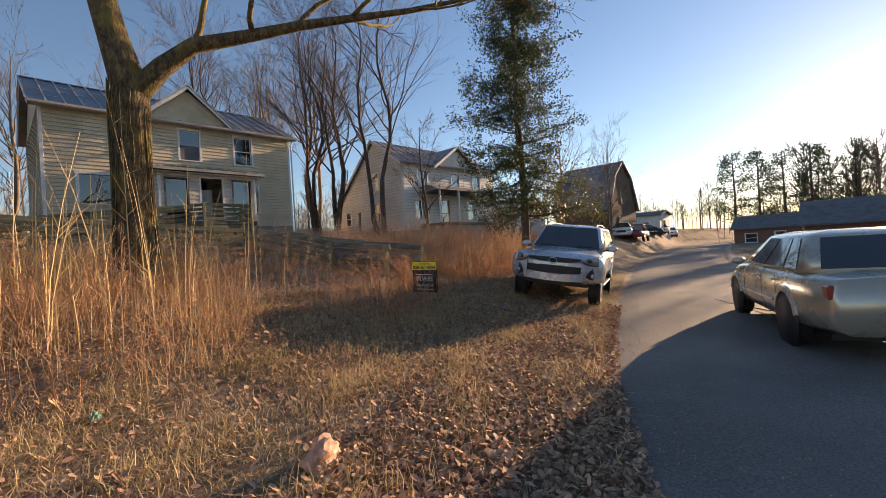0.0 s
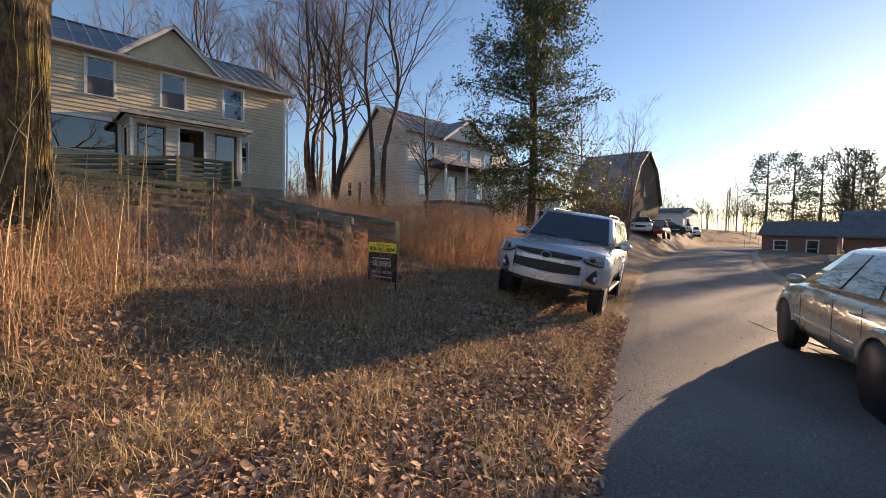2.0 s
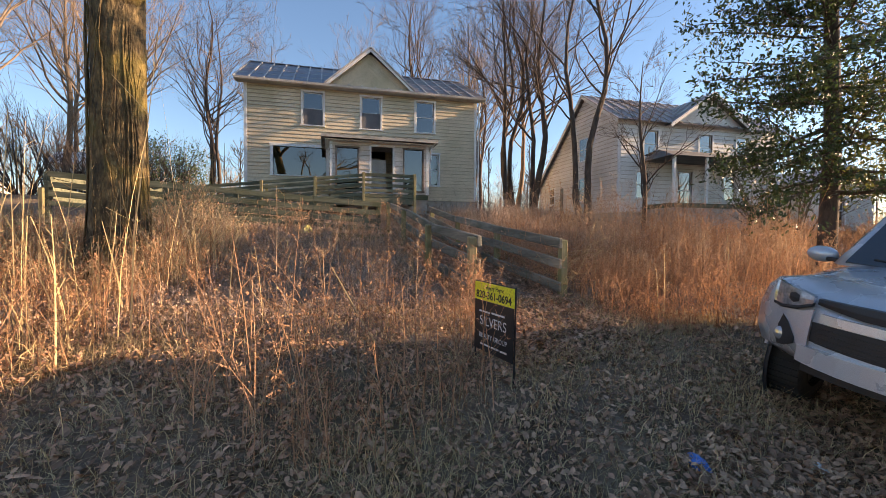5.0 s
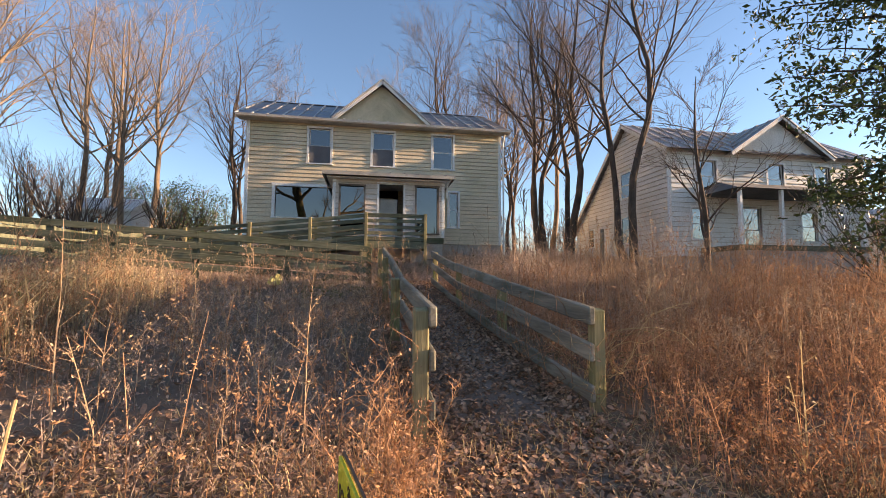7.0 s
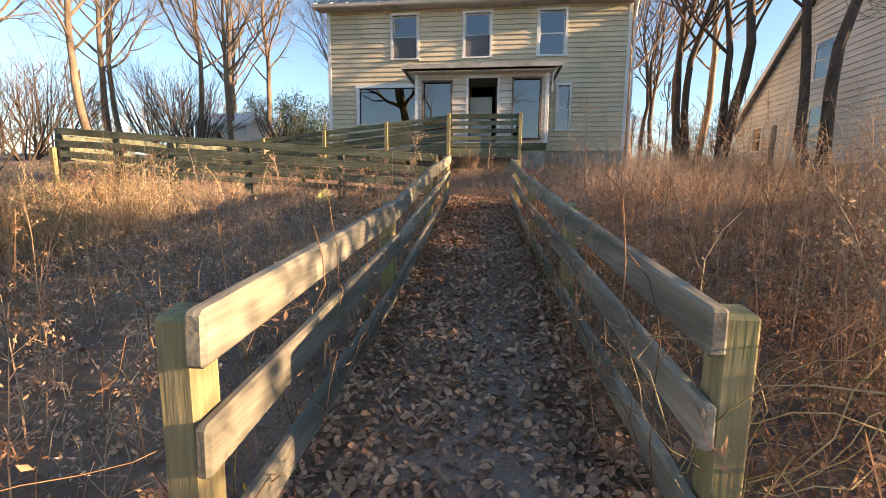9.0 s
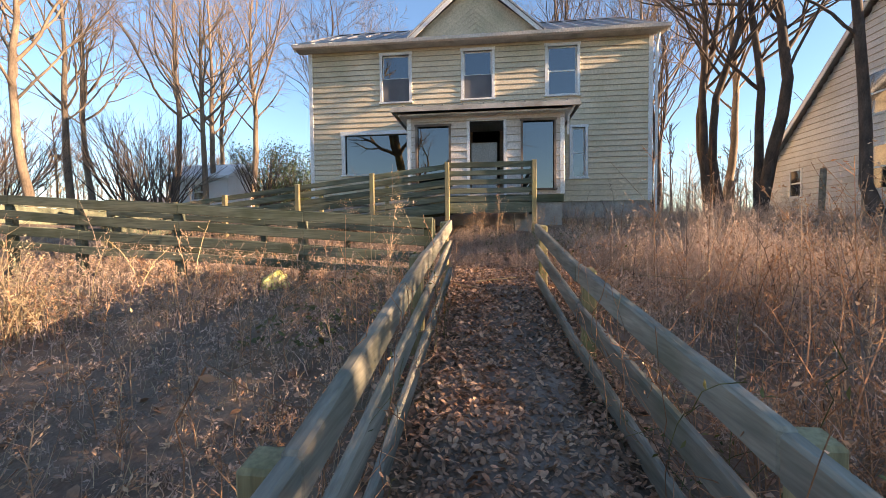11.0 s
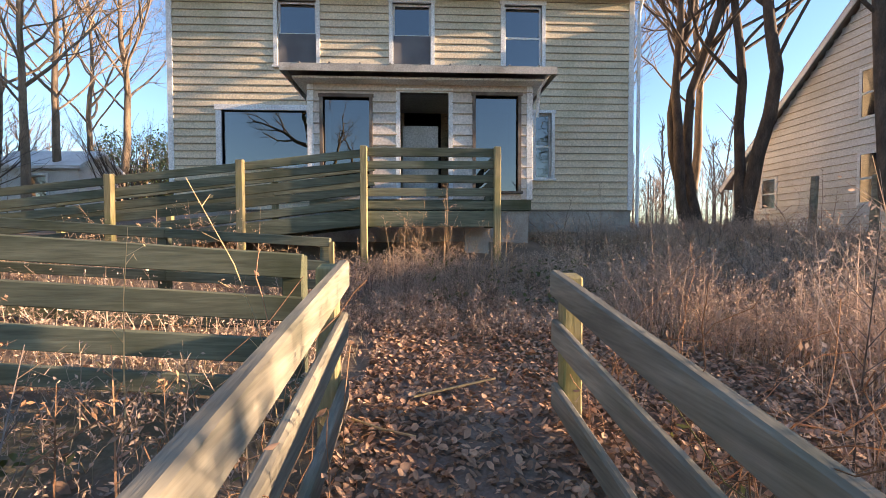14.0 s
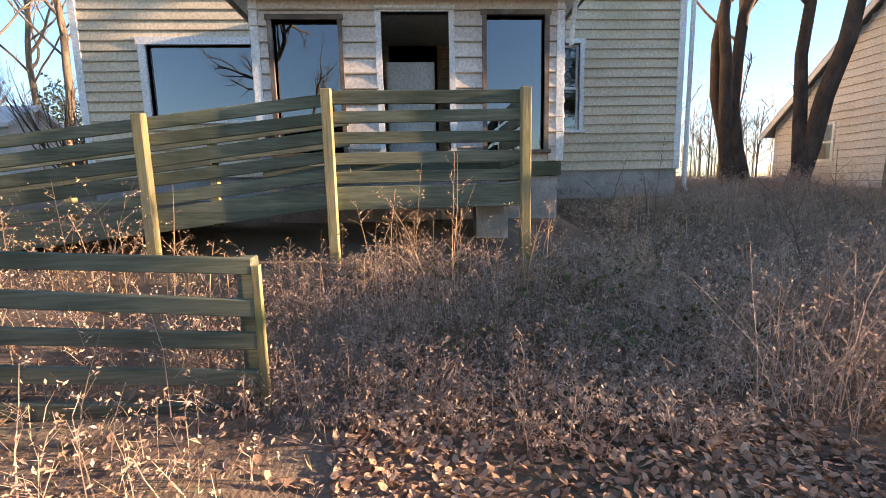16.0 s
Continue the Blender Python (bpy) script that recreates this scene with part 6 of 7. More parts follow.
x, y = scatter(rng, 1100, -18.8, -15.2, 8.9, 12.0, clear_of_walk)
weed_patch("dark_brambles", "waist-high tangled bramble stalks at the head of the walkway", 106, x, y, rng.uniform(0.6, 1.4, len(x)), 0.45, rng.uniform(0.0025, 0.0045, len(x)), 7, 2, M_brush_dark, 0.015)
x, y = scatter(rng, 190, -19.9, -19.0, -0.5, 9.6, lambda x, y: x > -20)
weed_patch("deck_weeds", "dead russet weeds with stalks along the deck", 98, x, y, rng.uniform(0.5, 1.3, len(x)), 0.3, rng.uniform(0.004, 0.006, len(x)), 10, 3, M_plume, 0.013)
x, y = scatter(rng, 900, -20.0, -16.8, -0.5, 7.0, lambda x, y: x > -20)
weed_patch("dark_brambles", "low tangled bramble stalks between the ramp runs", 99, x, y, rng.uniform(0.2, 0.7, len(x)), 0.6, rng.uniform(0.0025, 0.0045, len(x)), 6, 2, M_brush_dark, 0.015)
x, y = scatter(rng, 260, -15.6, -9.5, -1.0, 6.7, weeds_here)
weed_patch("bare_twigs", "leafless grey twig stalks below the ramp", 100, x, y, rng.uniform(0.5, 1.2, len(x)), 0.5, rng.uniform(0.003, 0.006, len(x)), 12, 0, M_twig)
x, y = scatter(rng, 40, -7.9, -7.2, 6.2, 6.75, lambda x, y: x < 0)
weed_patch("seedy_weeds", "pinkish seeding weed stalks round the rail's end post", 101, x, y, rng.uniform(0.9, 1.5, len(x)), 0.25, rng.uniform(0.004, 0.006, len(x)), 16, 4, M_brush, 0.012)


def blades(name, label, seed, x, y, h, lean, w, material):
    rng = np.random.default_rng(seed)
    P, W, S = stems(rng, x, y, h, lean, w, 3)
    v, f = ribbons(P, W, S)
    ob = new(name, array_mesh(name, v, f, material))
    return tagged(ob, label, "grass", kind="stuff")


lawn = lambda x, y: (edge_x(LEFT_EDGE, y) - x > -0.05) & (verge(x, y) < 1.0) & (x > -12)
x, y = scatter(rng, 52000, -10, 2, -3, 20, lawn, lambda x, y: 0.35 + 0.65 * patchy(x * 2.1, y * 1.7))
blades("lawn_grass", "matted dry winter grass on the verge", 81, x, y, rng.uniform(0.03, 0.15, len(x)), 1.2, rng.uniform(0.002, 0.005, len(x)), M_grass)
x, y = scatter(rng, 20000, -9.5, 1.5, -3, 14, lawn, lambda x, y: patchy(x * 2.9 + 1, y * 2.6) ** 3)
blades("long_grass", "clumps of long pale straw grass on the verge", 86, x, y, rng.uniform(0.06, 0.24, len(x)), 1.3, rng.uniform(0.002, 0.005, len(x)), M_straw)
x, y = scatter(rng, 20000, -24, -5, -8, 17, lambda x, y: weeds_here(x, y))
blades("under_grass", "thin dry grass under the weeds", 82, x, y, rng.uniform(0.06, 0.25, len(x)), 0.8, rng.uniform(0.002, 0.004, len(x)), M_grass)
x, y = scatter(rng, 16000, -12, 16, 7, 60, lambda x, y: x - edge_x(RIGHT_EDGE, y) > 0.4)
blades("far_lawn_grass", "short yellow-green lawn across the lane", 83, x, y, rng.uniform(0.04, 0.10, len(x)), 0.6, rng.uniform(0.008, 0.015, len(x)), M_lawn)


def litter(name, label, seed, x, y, size, material=None, lift=0.012):
    """Curled fallen leaves lying about."""
    rng = np.random.default_rng(seed)
    n = len(x)
    a = rng.random(n) * 6.28
    tilt = rng.normal(0, 0.42, (n, 2))
    L = size * rng.uniform(0.55, 1.25, n)
    d = np.stack([np.cos(a), np.sin(a), tilt[:, 0]], 1)
    s = np.stack([-np.sin(a), np.cos(a), tilt[:, 1]], 1)
    c = np.stack([x, y, ground_z(x, y) + lift + rng.uniform(0, 0.03, n)], 1)
    up = np.array([0, 0, 1.0])
    curl = (L * rng.uniform(0.05, 0.35, n))[:, None] * up
    W = (L * rng.uniform(0.35, 0.7, n))[:, None]
    L = L[:, None]
    pts = [c - d * L, c - d * 0.25 * L + s * W + curl * 0.6, c + d * 0.45 * L + s * W * 0.8 + curl, c + d * L + curl * 0.3, c + d * 0.45 * L - s * W * 0.8 + curl, c - d * 0.25 * L - s * W + curl * 0.6]
    v = np.stack(pts, 1).reshape(-1, 3)
    i = np.arange(n)[:, None] * 6
    f = np.concatenate([i + np.array([0, 1, 2, 3]), i + np.array([0, 3, 4, 5])])
    ob = new(name, array_mesh(name, v, f, material or M_leaf))
    return tagged(ob, label, "leaves", kind="stuff")


on_walk = lambda x, y: ~clear_of_walk(x, y) & (x > -19.5)
x, y = scatter(rng, 38000, -19.5, -6.2, 6.3, 10.5, on_walk)
keep = rng.random(len(x)) < np.where(np.abs(y - 7.62) < 0.20, 0.6, 1.0)
litter("fallen_leaves", "brown curled leaves covering the walkway", 91, x[keep], y[keep], 0.025)
x, y = scatter(rng, 420, -19.7, -18.3, 7.2, 10.2, lambda x, y: patchy(x * 3, y * 2) > 0.45)
litter("green_leaves", "small green vine leaves among brambles by the deck", 102, x, y, 0.034, M_ever_sun, 0.22)
x, y = scatter(rng, 260, -15.4, -13.2, 5.2, 6.6, lambda x, y: patchy(x * 3, y * 2) > 0.4)
litter("green_leaves", "small green vine leaves beside the rail", 103, x, y, 0.032, M_ever_sun, 0.16)
x, y = scatter(rng, 500, -12.5, -9.8, -1.5, 2.6, lambda x, y: patchy(x * 3, y * 2) > 0.4)
litter("green_leaves", "yellow-green leaves among golden grass", 104, x, y, 0.04, M_ever_sun, 0.5)
x, y = scatter(rng, 40000, -7.5, 0.8, -3, 10, lambda x, y: (edge_x(LEFT_EDGE, y) - x > -0.25), lambda x, y: np.where(edge_x(LEFT_EDGE, y) - x < 2.2, 1.0, 0.25))
litter("fallen_leaves", "brown fallen leaves on the grass verge", 92, x, y, 0.031, None, 0.03)
x, y = scatter(rng, 9000, -23.3, -15, 8, 15, lambda x, y: clear_of_walk(x, y))
litter("fallen_leaves", "brown fallen leaves in front of the house", 95, x, y, 0.032)
blades("yard_grass", "thin dry grass and weeds in front of the house", 85, x, y, rng.uniform(0.06, 0.28, len(x)), 0.8, rng.uniform(0.0015, 0.003, len(x)), M_grass)
x, y = scatter(rng, 14000, -19, -6.5, -3, 15, weeds_here)
x2, y2 = scatter(rng, 17000, -8.8, -3.6, 2.0, 9.5, lambda x, y: edge_x(LEFT_EDGE, y) - x > 1.3)
litter("fallen_leaves", "brown fallen leaves round the sign", 94, x2, y2, 0.024)
blades("tuft_grass", "rough dry grass round the sign and rail ends", 84, x2, y2, rng.uniform(0.05, 0.18, len(x2)), 1.3, rng.uniform(0.002, 0.005, len(x2)), M_straw)
litter("fallen_leaves", "brown fallen leaves under the weeds", 93, x, y, 0.033)
x, y = scatter(rng, 5000, -6, 4, 0, 18, lambda x, y: (edge_x(LEFT_EDGE, y) - x < 0.1) & (x < edge_x(RIGHT_EDGE, y)), lambda x, y: np.where(x - edge_x(LEFT_EDGE, y) < 0.6, 1.0, 0.2))
litter("loose_grit", "pale grit and leaf crumbs scattered on asphalt", 96, x, y, 0.010, M_shoulder, 0.045)


# ---- far woods, neighbours and street furniture ----
def far_woods(name, label, seed, spots, heights, material, fan=26):
    """Leafless woods far off, one mass of tapering stems and twigs."""
    rng = np.random.default_rng(seed)
    n = len(spots)
    xs, ys = spots[:, 0], spots[:, 1]
    V, F, base = [], [], 0
    P, W, S = stems(rng, xs, ys, heights, 0.06, heights * 0.013, 5)
    v, f = ribbons(P, W, S)
    V.append(v), F.append(f)
    base += len(v)
    for k in range(fan):
        u = rng.uniform(0.25, 0.95, n)
        j = np.clip((u * 4).astype(int), 0, 3)
        i = np.arange(n)
        q = P[i, j] + (P[i, j + 1] - P[i, j]) * (u * 4 - j)[:, None]
        a = rng.random(n) * 6.28
        d = np.stack([np.cos(a), np.sin(a), rng.uniform(0.4, 1.5, n)], 1)
        d /= np.linalg.norm(d, axis=1)[:, None]
        L = (heights * rng.uniform(0.18, 0.42, n) * (1.2 - u * 0.8))[:, None]
        mid = q + d * L * 0.5 + rng.normal(0, 0.15, (n, 3))
        e = q + d * L + np.array([0, 0, 0.15]) * L
        v, f = ribbons(np.stack([q, mid, e], 1), np.tile(np.array([1, 0.7, 0.35])[None], (n, 1)) * (heights * 0.0065)[:, None], S)
        V.append(v), F.append(f + base)
        base += len(v)
        for t in range(3):
            w = rng.uniform(0.3, 1.0, n)[:, None]
            q2 = q + (e - q) * w
            d2 = d + rng.normal(0, 0.6, (n, 3))
            d2 /= np.linalg.norm(d2, axis=1)[:, None]
            e2 = q2 + d2 * L * rng.uniform(0.3, 0.6, n)[:, None]
            v, f = ribbons(np.stack([q2, (q2 + e2) / 2, e2], 1), np.tile(np.array([1, 0.7, 0.35])[None], (n, 1)) * (heights * 0.0042)[:, None], S)
            V.append(v), F.append(f + base)
            base += len(v)
    ob = new(name, array_mesh(name, np.concatenate(V), np.concatenate(F), material))
    return tagged(ob, label, "woods", kind="stuff")


rng = np.random.default_rng(301)
M_gold_brush = mat("golden_thicket", (0.28, 0.19, 0.10), (0.40, 0.28, 0.15), 0.95, scale=0.4, fine=6, bump=0, island=0.35, through_light=0.2)
M_far = mat("far_twigs", (0.12, 0.09, 0.07), (0.19, 0.14, 0.11), 0.95, scale=0.3, fine=5, bump=0, island=0.3)


def arc(n, a0, a1, r0, r1):
    """Places round the yard: bearings in degrees from +y towards -x."""
    a, r = np.radians(rng.uniform(a0, a1, n)), rng.uniform(r0, r1, n)
    return np.stack([-8 - np.sin(a) * r, 8 + np.cos(a) * r], 1)


sp = arc(210, 22, 150, 50, 95)
far_woods("far_woods", "brown leafless woods behind the houses", 302, sp, rng.uniform(5, 11, len(sp)), M_far, 13)
sp = arc(130, -45, 10, 80, 115)
far_woods("far_woods", "brown leafless woods beyond the lane", 303, sp, rng.uniform(6, 11, len(sp)), M_far, 16)
sp = arc(150, 55, 150, 42, 62)
far_woods("far_thicket", "low brown thicket beyond the back yard", 307, sp, rng.uniform(3, 6.5, len(sp)), M_far, 14)
sp = arc(330, -45, 150, 62, 100)
far_woods("far_thicket", "low brown thicket along the horizon", 304, sp, rng.uniform(2.5, 5.0, len(sp)), M_far, 15)
sp = arc(150, -14, 24, 84, 112)
far_woods("far_thicket", "hazy brown tree line at the end of the lane", 308, sp, rng.uniform(4, 7.5, len(sp)), M_far, 18)
sp = arc(130, 88, 152, 24, 44)
far_woods("far_thicket", "golden brown thicket beyond the ramp", 309, sp, rng.uniform(1.2, 3.6, len(sp)), M_gold_brush, 16)
sp = arc(70, 60, 84, 24, 42)
far_woods("far_thicket", "brown thicket between the two houses", 310, sp, rng.uniform(1.2, 3.8, len(sp)), M_far, 14)
sp = arc(40, -14, -1, 72, 88)
far_woods("far_woods", "tall leafless trees behind the brick houses", 305, sp, rng.uniform(9, 14, len(sp)), M_far, 22)
sp = arc(170, -180, -45, 28, 60)
far_woods("far_woods", "brown leafless woods across the road", 306, sp, rng.uniform(6, 12, len(sp)), M_far, 12)


def pine(seed, x, y, h):
    rng = np.random.default_rng(seed)
    t = thing("pine_tree", "tall dark pine far across the lane", "tree", group="far pines")
    lines, c = [([(0, 0, -0.1), (0.1, 0, h * 0.5), (0, 0, h)], [0.22, 0.16, 0.04])], []
    for k in range(34):
        z = h * (0.25 + 0.73 * (k + rng.random()) / 34)
        a = rng.random() * 6.28
        L = (h - z) * 0.30 + 1.0
        e = np.array([math.cos(a) * L, math.sin(a) * L, z + rng.uniform(-0.2, 0.5)])
        lines.append(([(0, 0, z), e * 0.5 + np.array([0, 0, z * 0.5]), e], [0.05, 0.035, 0.02]))
        for u in (0.5, 0.75, 1.0):
            c.append(np.array([0, 0, z]) * (1 - u) + e * u + rng.normal(0, 0.36, (26, 3)))
    tr = new("trunk", tubes(lines, "trunk", M_bark))
    tr.parent = t
    v, f = leaf_quads(rng, np.concatenate(c), 0.17)
    cr = new("crown", array_mesh("crown", v, f, M_ever))
    cr.parent = t
    t.matrix_basis = pose(x, y, gz(x, y))
    return t


P1 = pine(401, -13.0, 78.0, 13.5)
for x, y, a in ((-10.2, 80, 80), (-4.0, 79, 170), (0.5, 82, 230), (-7.5, 83, 300)):
    copy_thing(P1, pose(x, y, gz(x, y), 0, 0, a))


def simple_house(label, x0, x1, y0, y1, wall_h, roof_h, wall_mat, roof_mat, windows, along_x=True, overhang=0.4, base=0.0):
    """A one-storey house seen from afar: four walls, gable roof, windows and doors let in."""
    h = thing("house", label, "house", pose((x0 + x1) / 2, (y0 + y1) / 2, 0))
    b = 0.0
    front = [w for w in windows if w[4] == 'y']
    side = [w for w in windows if w[4] == 'x']
    put("wall", wall_bm((x0, y0, b), X, NY, x1 - x0, wall_h, 0.2, [w[:4] for w in front]), wall_mat, h)
    put("wall", wall_bm((x0, y1, b), X, Y, x1 - x0, wall_h, 0.2, []), wall_mat, h)
    put("wall", wall_bm((x1, y0 + 0.2, b), Y, X, y1 - y0 - 0.4, wall_h, 0.2, [w[:4] for w in side]), wall_mat, h)
    put("wall", wall_bm((x0, y0 + 0.2, b), Y, NX, y1 - y0 - 0.4, wall_h, 0.2, []), wall_mat, h)
    for w in front:
        window(h, "window", (x0, y0, b), X, NY, *w[:4], screen=False)
    for w in side:
        window(h, "window", (x1, y0 + 0.2, b), Y, X, *w[:4], screen=False)
    o = overhang
    if along_x:
        prof = [(y0 - o, wall_h - 0.05), ((y0 + y1) / 2, wall_h + roof_h), (y1 + o, wall_h - 0.05), (y1 + o, wall_h + 0.08), ((y0 + y1) / 2, wall_h + roof_h + 0.15), (y0 - o, wall_h + 0.08)]
        m = Matrix(((0, 1, 0, x0 - o), (1, 0, 0, 0), (0, 0, 1, 0), (0, 0, 0, 1)))
        put("roof", extrude_profile(prof, x1 - x0 + 2 * o, m), roof_mat, h)
        for xx in (x0 + 0.05, x1 - 0.15):
            put("gable_wall", extrude_profile([(y0, wall_h), ((y0 + y1) / 2, wall_h + roof_h - 0.03), (y1, wall_h)], 0.1, Matrix(((0, 1, 0, xx), (1, 0, 0, 0), (0, 0, 1, 0), (0, 0, 0, 1)))), wall_mat, h)
    else:
        prof = [(x0 - o, wall_h - 0.05), ((x0 + x1) / 2, wall_h + roof_h), (x1 + o, wall_h - 0.05), (x1 + o, wall_h + 0.08), ((x0 + x1) / 2, wall_h + roof_h + 0.15), (x0 - o, wall_h + 0.08)]
        put("roof", extrude_profile(prof, y1 - y0 + 2 * o, Matrix.Translation((0, y0 - o, 0))), roof_mat, h)
        for yy in (y0 + 0.05, y1 - 0.15):
            put("gable_wall", extrude_profile([(x0, wall_h), ((x0 + x1) / 2, wall_h + roof_h - 0.03), (x1, wall_h)], 0.1, Matrix.Translation((0, yy, 0))), wall_mat, h)
    h.location.z = base
    return h


simple_house("low red brick ranch house across the lane", -2.6, 14.4, 39.0, 47.0, 2.7, 1.7, M_brick, M_shingle, [(2.0, 3.4, 1.0, 2.0, 'y'), (6.0, 7.6, 0.9, 2.1, 'y'), (10.5, 11.5, 0.2, 2.2, 'y'), (13.5, 15.0, 0.9, 2.1, 'y')], base=-4.1)
simple_house("small brick house farther down the lane", -11.3, -4.5, 66.0, 73.0, 2.6, 1.6, M_brick, M_shingle, [(1.2, 2.4, 0.9, 2.0, 'y'), (4.2, 5.2, 0.2, 2.1, 'y')], base=-3.9)
simple_house("white mobile home far down the lane", -27.0, -19.5, 64.0, 68.5, 3.3, 0.5, M_siding_white, M_shingle, [(1.5, 2.4, 1.3, 2.4, 'y'), (5.2, 6.1, 1.3, 2.4, 'y'), (1.2, 2.2, 0.5, 2.5, 'x')], base=-1.8)
simple_house("low white outbuilding beside the white house", -25.5, -20.2, 29.6, 34.5, 2.5, 0.9, M_siding_white, M_tin, [(2.6, 3.4, 0.9, 1.9, 'y'), (1.5, 2.4, 0.2, 2.0, 'x')], base=-0.9)
simple_house("white garden shed behind the ramp", -33.2, -31.0, -9.3, -6.2, 1.9, 0.7, M_siding_white, M_trim, [(0.9, 1.7, 0.75, 1.6, 'x')], along_x=False, overhang=0.2, base=0.6)
simple_house("white bungalow across the field", -72.0, -66.0, -42.0, -34.0, 2.9, 1.4, M_siding_white, M_shingle, [(1.5, 2.4, 1.0, 2.2, 'x'), (4.5, 5.4, 1.0, 2.2, 'x')], along_x=False, base=0.9)


def barn():
    x0, x1, y0, y1 = -20.8, -15.6, 37.5, 44.0
    b = thing("barn", "dark brown gambrel-roofed barn with metal roof", "barn", pose((x0 + x1) / 2, (y0 + y1) / 2, 0))
    m = y0 + (y1 - y0) / 2
    prof = [(y0, 0), (y0, 3.3), (y0 + 1.3, 6.2), (m, 7.7), (y1 - 1.3, 6.2), (y1, 3.3), (y1, 0)]
    for xx in (x0, x1 - 0.15):
        put("gable_wall", extrude_profile(prof, 0.15, Matrix(((0, 1, 0, xx), (1, 0, 0, 0), (0, 0, 1, 0), (0, 0, 0, 1)))), M_barn, b)
    for yy in (y0, y1 - 0.15):
        put("wall", box(x0 + 0.16, x1 - 0.16, yy, yy + 0.15, 0, 3.3), M_barn, b)
    for (ya, za), (yb, zb) in (((y0 - 0.2, 3.2), (y0 + 1.3, 6.26)), ((y0 + 1.28, 6.26), (m, 7.78)), ((y1 + 0.2, 3.2), (y1 - 1.3, 6.26)), ((y1 - 1.28, 6.26), (m, 7.78))):
        tin_roof(b, (x0 - 0.3, ya, za), (x1 + 0.3, ya, za), Vector((0, yb - ya, zb - za)), 0.8, (M_tin,), lambda at: 0)
    put("barn_door", box(x1 + 0.003, x1 + 0.05, m - 1.2, m + 1.2, 0.05, 2.6), M_deck, b)
    put("loft_door", box(x1 + 0.003, x1 + 0.05, m - 0.5, m + 0.5, 3.8, 5.0), M_deck, b)
    b.location.z = -2.1
    return b


barn()


def utility_pole(x, y, h, lean, label, lamp=False):
    p = thing("utility_pole", label, "pole", group="utility poles")
    part("pole", pipe([(0, 0, -0.1), (0, 0, h * 0.5), (0, 0, h)], [0.17, 0.145, 0.115], 12), M_deck, p)
    if lamp:
        arm = part("lamp_arm", pipe([(0, 0, h - 0.62), (-0.2, -0.02, h - 0.42), (-0.4, -0.04, h - 0.36), (-0.6, -0.05, h - 0.36)], 0.03), M_alloy, p)
        part("lamp_head", loft([[(x0, s * 0.9, z) for s, z in ((-0.10 * w, -0.05), (0.10 * w, -0.05), (0.12 * w, 0.0), (0.07 * w, 0.07), (-0.07 * w, 0.07), (-0.12 * w, 0.0))] for x0, w in ((-1.02, 0.5), (-0.96, 1.0), (-0.72, 1.1), (-0.58, 0.5))]), M_alloy, arm).location = (0, -0.05, h - 0.36)
        for z, r in ((h - 0.35, 0.05), (h - 0.9, 0.04)):
            part("insulator", pipe([(0.12, 0, z), (0.32, 0, z)], r), M_block, p)
    p.matrix_basis = pose(x, y, gz(x, y), 0, lean, 0)
    return p


utility_pole(1.32, 14.35, 7.3, 0.0, "tall weathered wooden utility pole on the lawn")
utility_pole(1.96, 13.94, 6.0, 1.5, "leaning wooden utility pole with a street lamp", True)


# ---- sign and litter ----
def letters(text, size, m, material, parent, bold=0.0):
    cu = bpy.data.curves.new("lettering", 'FONT')
    cu.body, cu.size, cu.align_x, cu.align_y, cu.extrude, cu.offset = text, size, 'CENTER', 'CENTER', 0.0008, bold
    tmp = new("lettering", cu)
    dg = bpy.context.evaluated_depsgraph_get()
    me = bpy.data.meshes.new_from_object(tmp.evaluated_get(dg))
    bpy.data.objects.remove(tmp)
    me.materials.clear()
    me.materials.append(material)
    ob = new("lettering", me)
    ob.parent = parent
    ob.matrix_basis = m
    return ob


def yard_sign():
    s = thing("yard_sign", "black realty yard sign with yellow phone number rider", "sign")
    part("panel", box(-0.305, 0.305, -0.004, 0.004, 0.13, 0.60, None, 0.002), M_sign_black, s)
    part("rider", box(-0.305, 0.305, -0.006, 0.006, 0.604, 0.77, None, 0.002), M_sign_yellow, s, "yellow rider panel")
    bm = bmesh.new()
    for x0, x1, z0, z1 in ((-0.312, -0.300, -0.12, 0.78), (0.300, 0.312, -0.12, 0.78), (-0.300, 0.300, 0.121, 0.129), (-0.300, 0.300, 0.772, 0.78)):
        box_into(bm, x0, x1, 0.008, 0.018, z0, z1)
    part("stake_frame", bm, M_black, s, "thin black metal stake frame")
    up = Matrix.Rotation(math.pi / 2, 4, 'X')
    letters("828-361-0694", 0.098, Matrix.Translation((0, -0.0072, 0.655)) @ up, M_letter_dark, s, 0.002)
    letters("Sherry Payne", 0.055, Matrix.Translation((0.02, -0.0072, 0.73)) @ up, M_letter_dark, s)
    letters("SILVERS", 0.125, Matrix.Translation((0, -0.0052, 0.41)) @ up, M_letter, s)
    letters("REALTY GROUP", 0.062, Matrix.Translation((0, -0.0052, 0.27)) @ up, M_letter, s)
    for a, b, z in ((-0.22, -0.05, 0.50), (-0.02, 0.18, 0.505), (-0.20, -0.04, 0.19), (-0.02, 0.10, 0.19), (0.12, 0.22, 0.19)):
        part("print_bar", box(a, b, -0.0062, -0.0045, z - 0.008, z + 0.008), M_letter, s)
    s.matrix_basis = pose(-6.84, 6.36, gz(-6.84, 6.36) + 0.01, 0, 1.5, 13)
    return s


yard_sign()


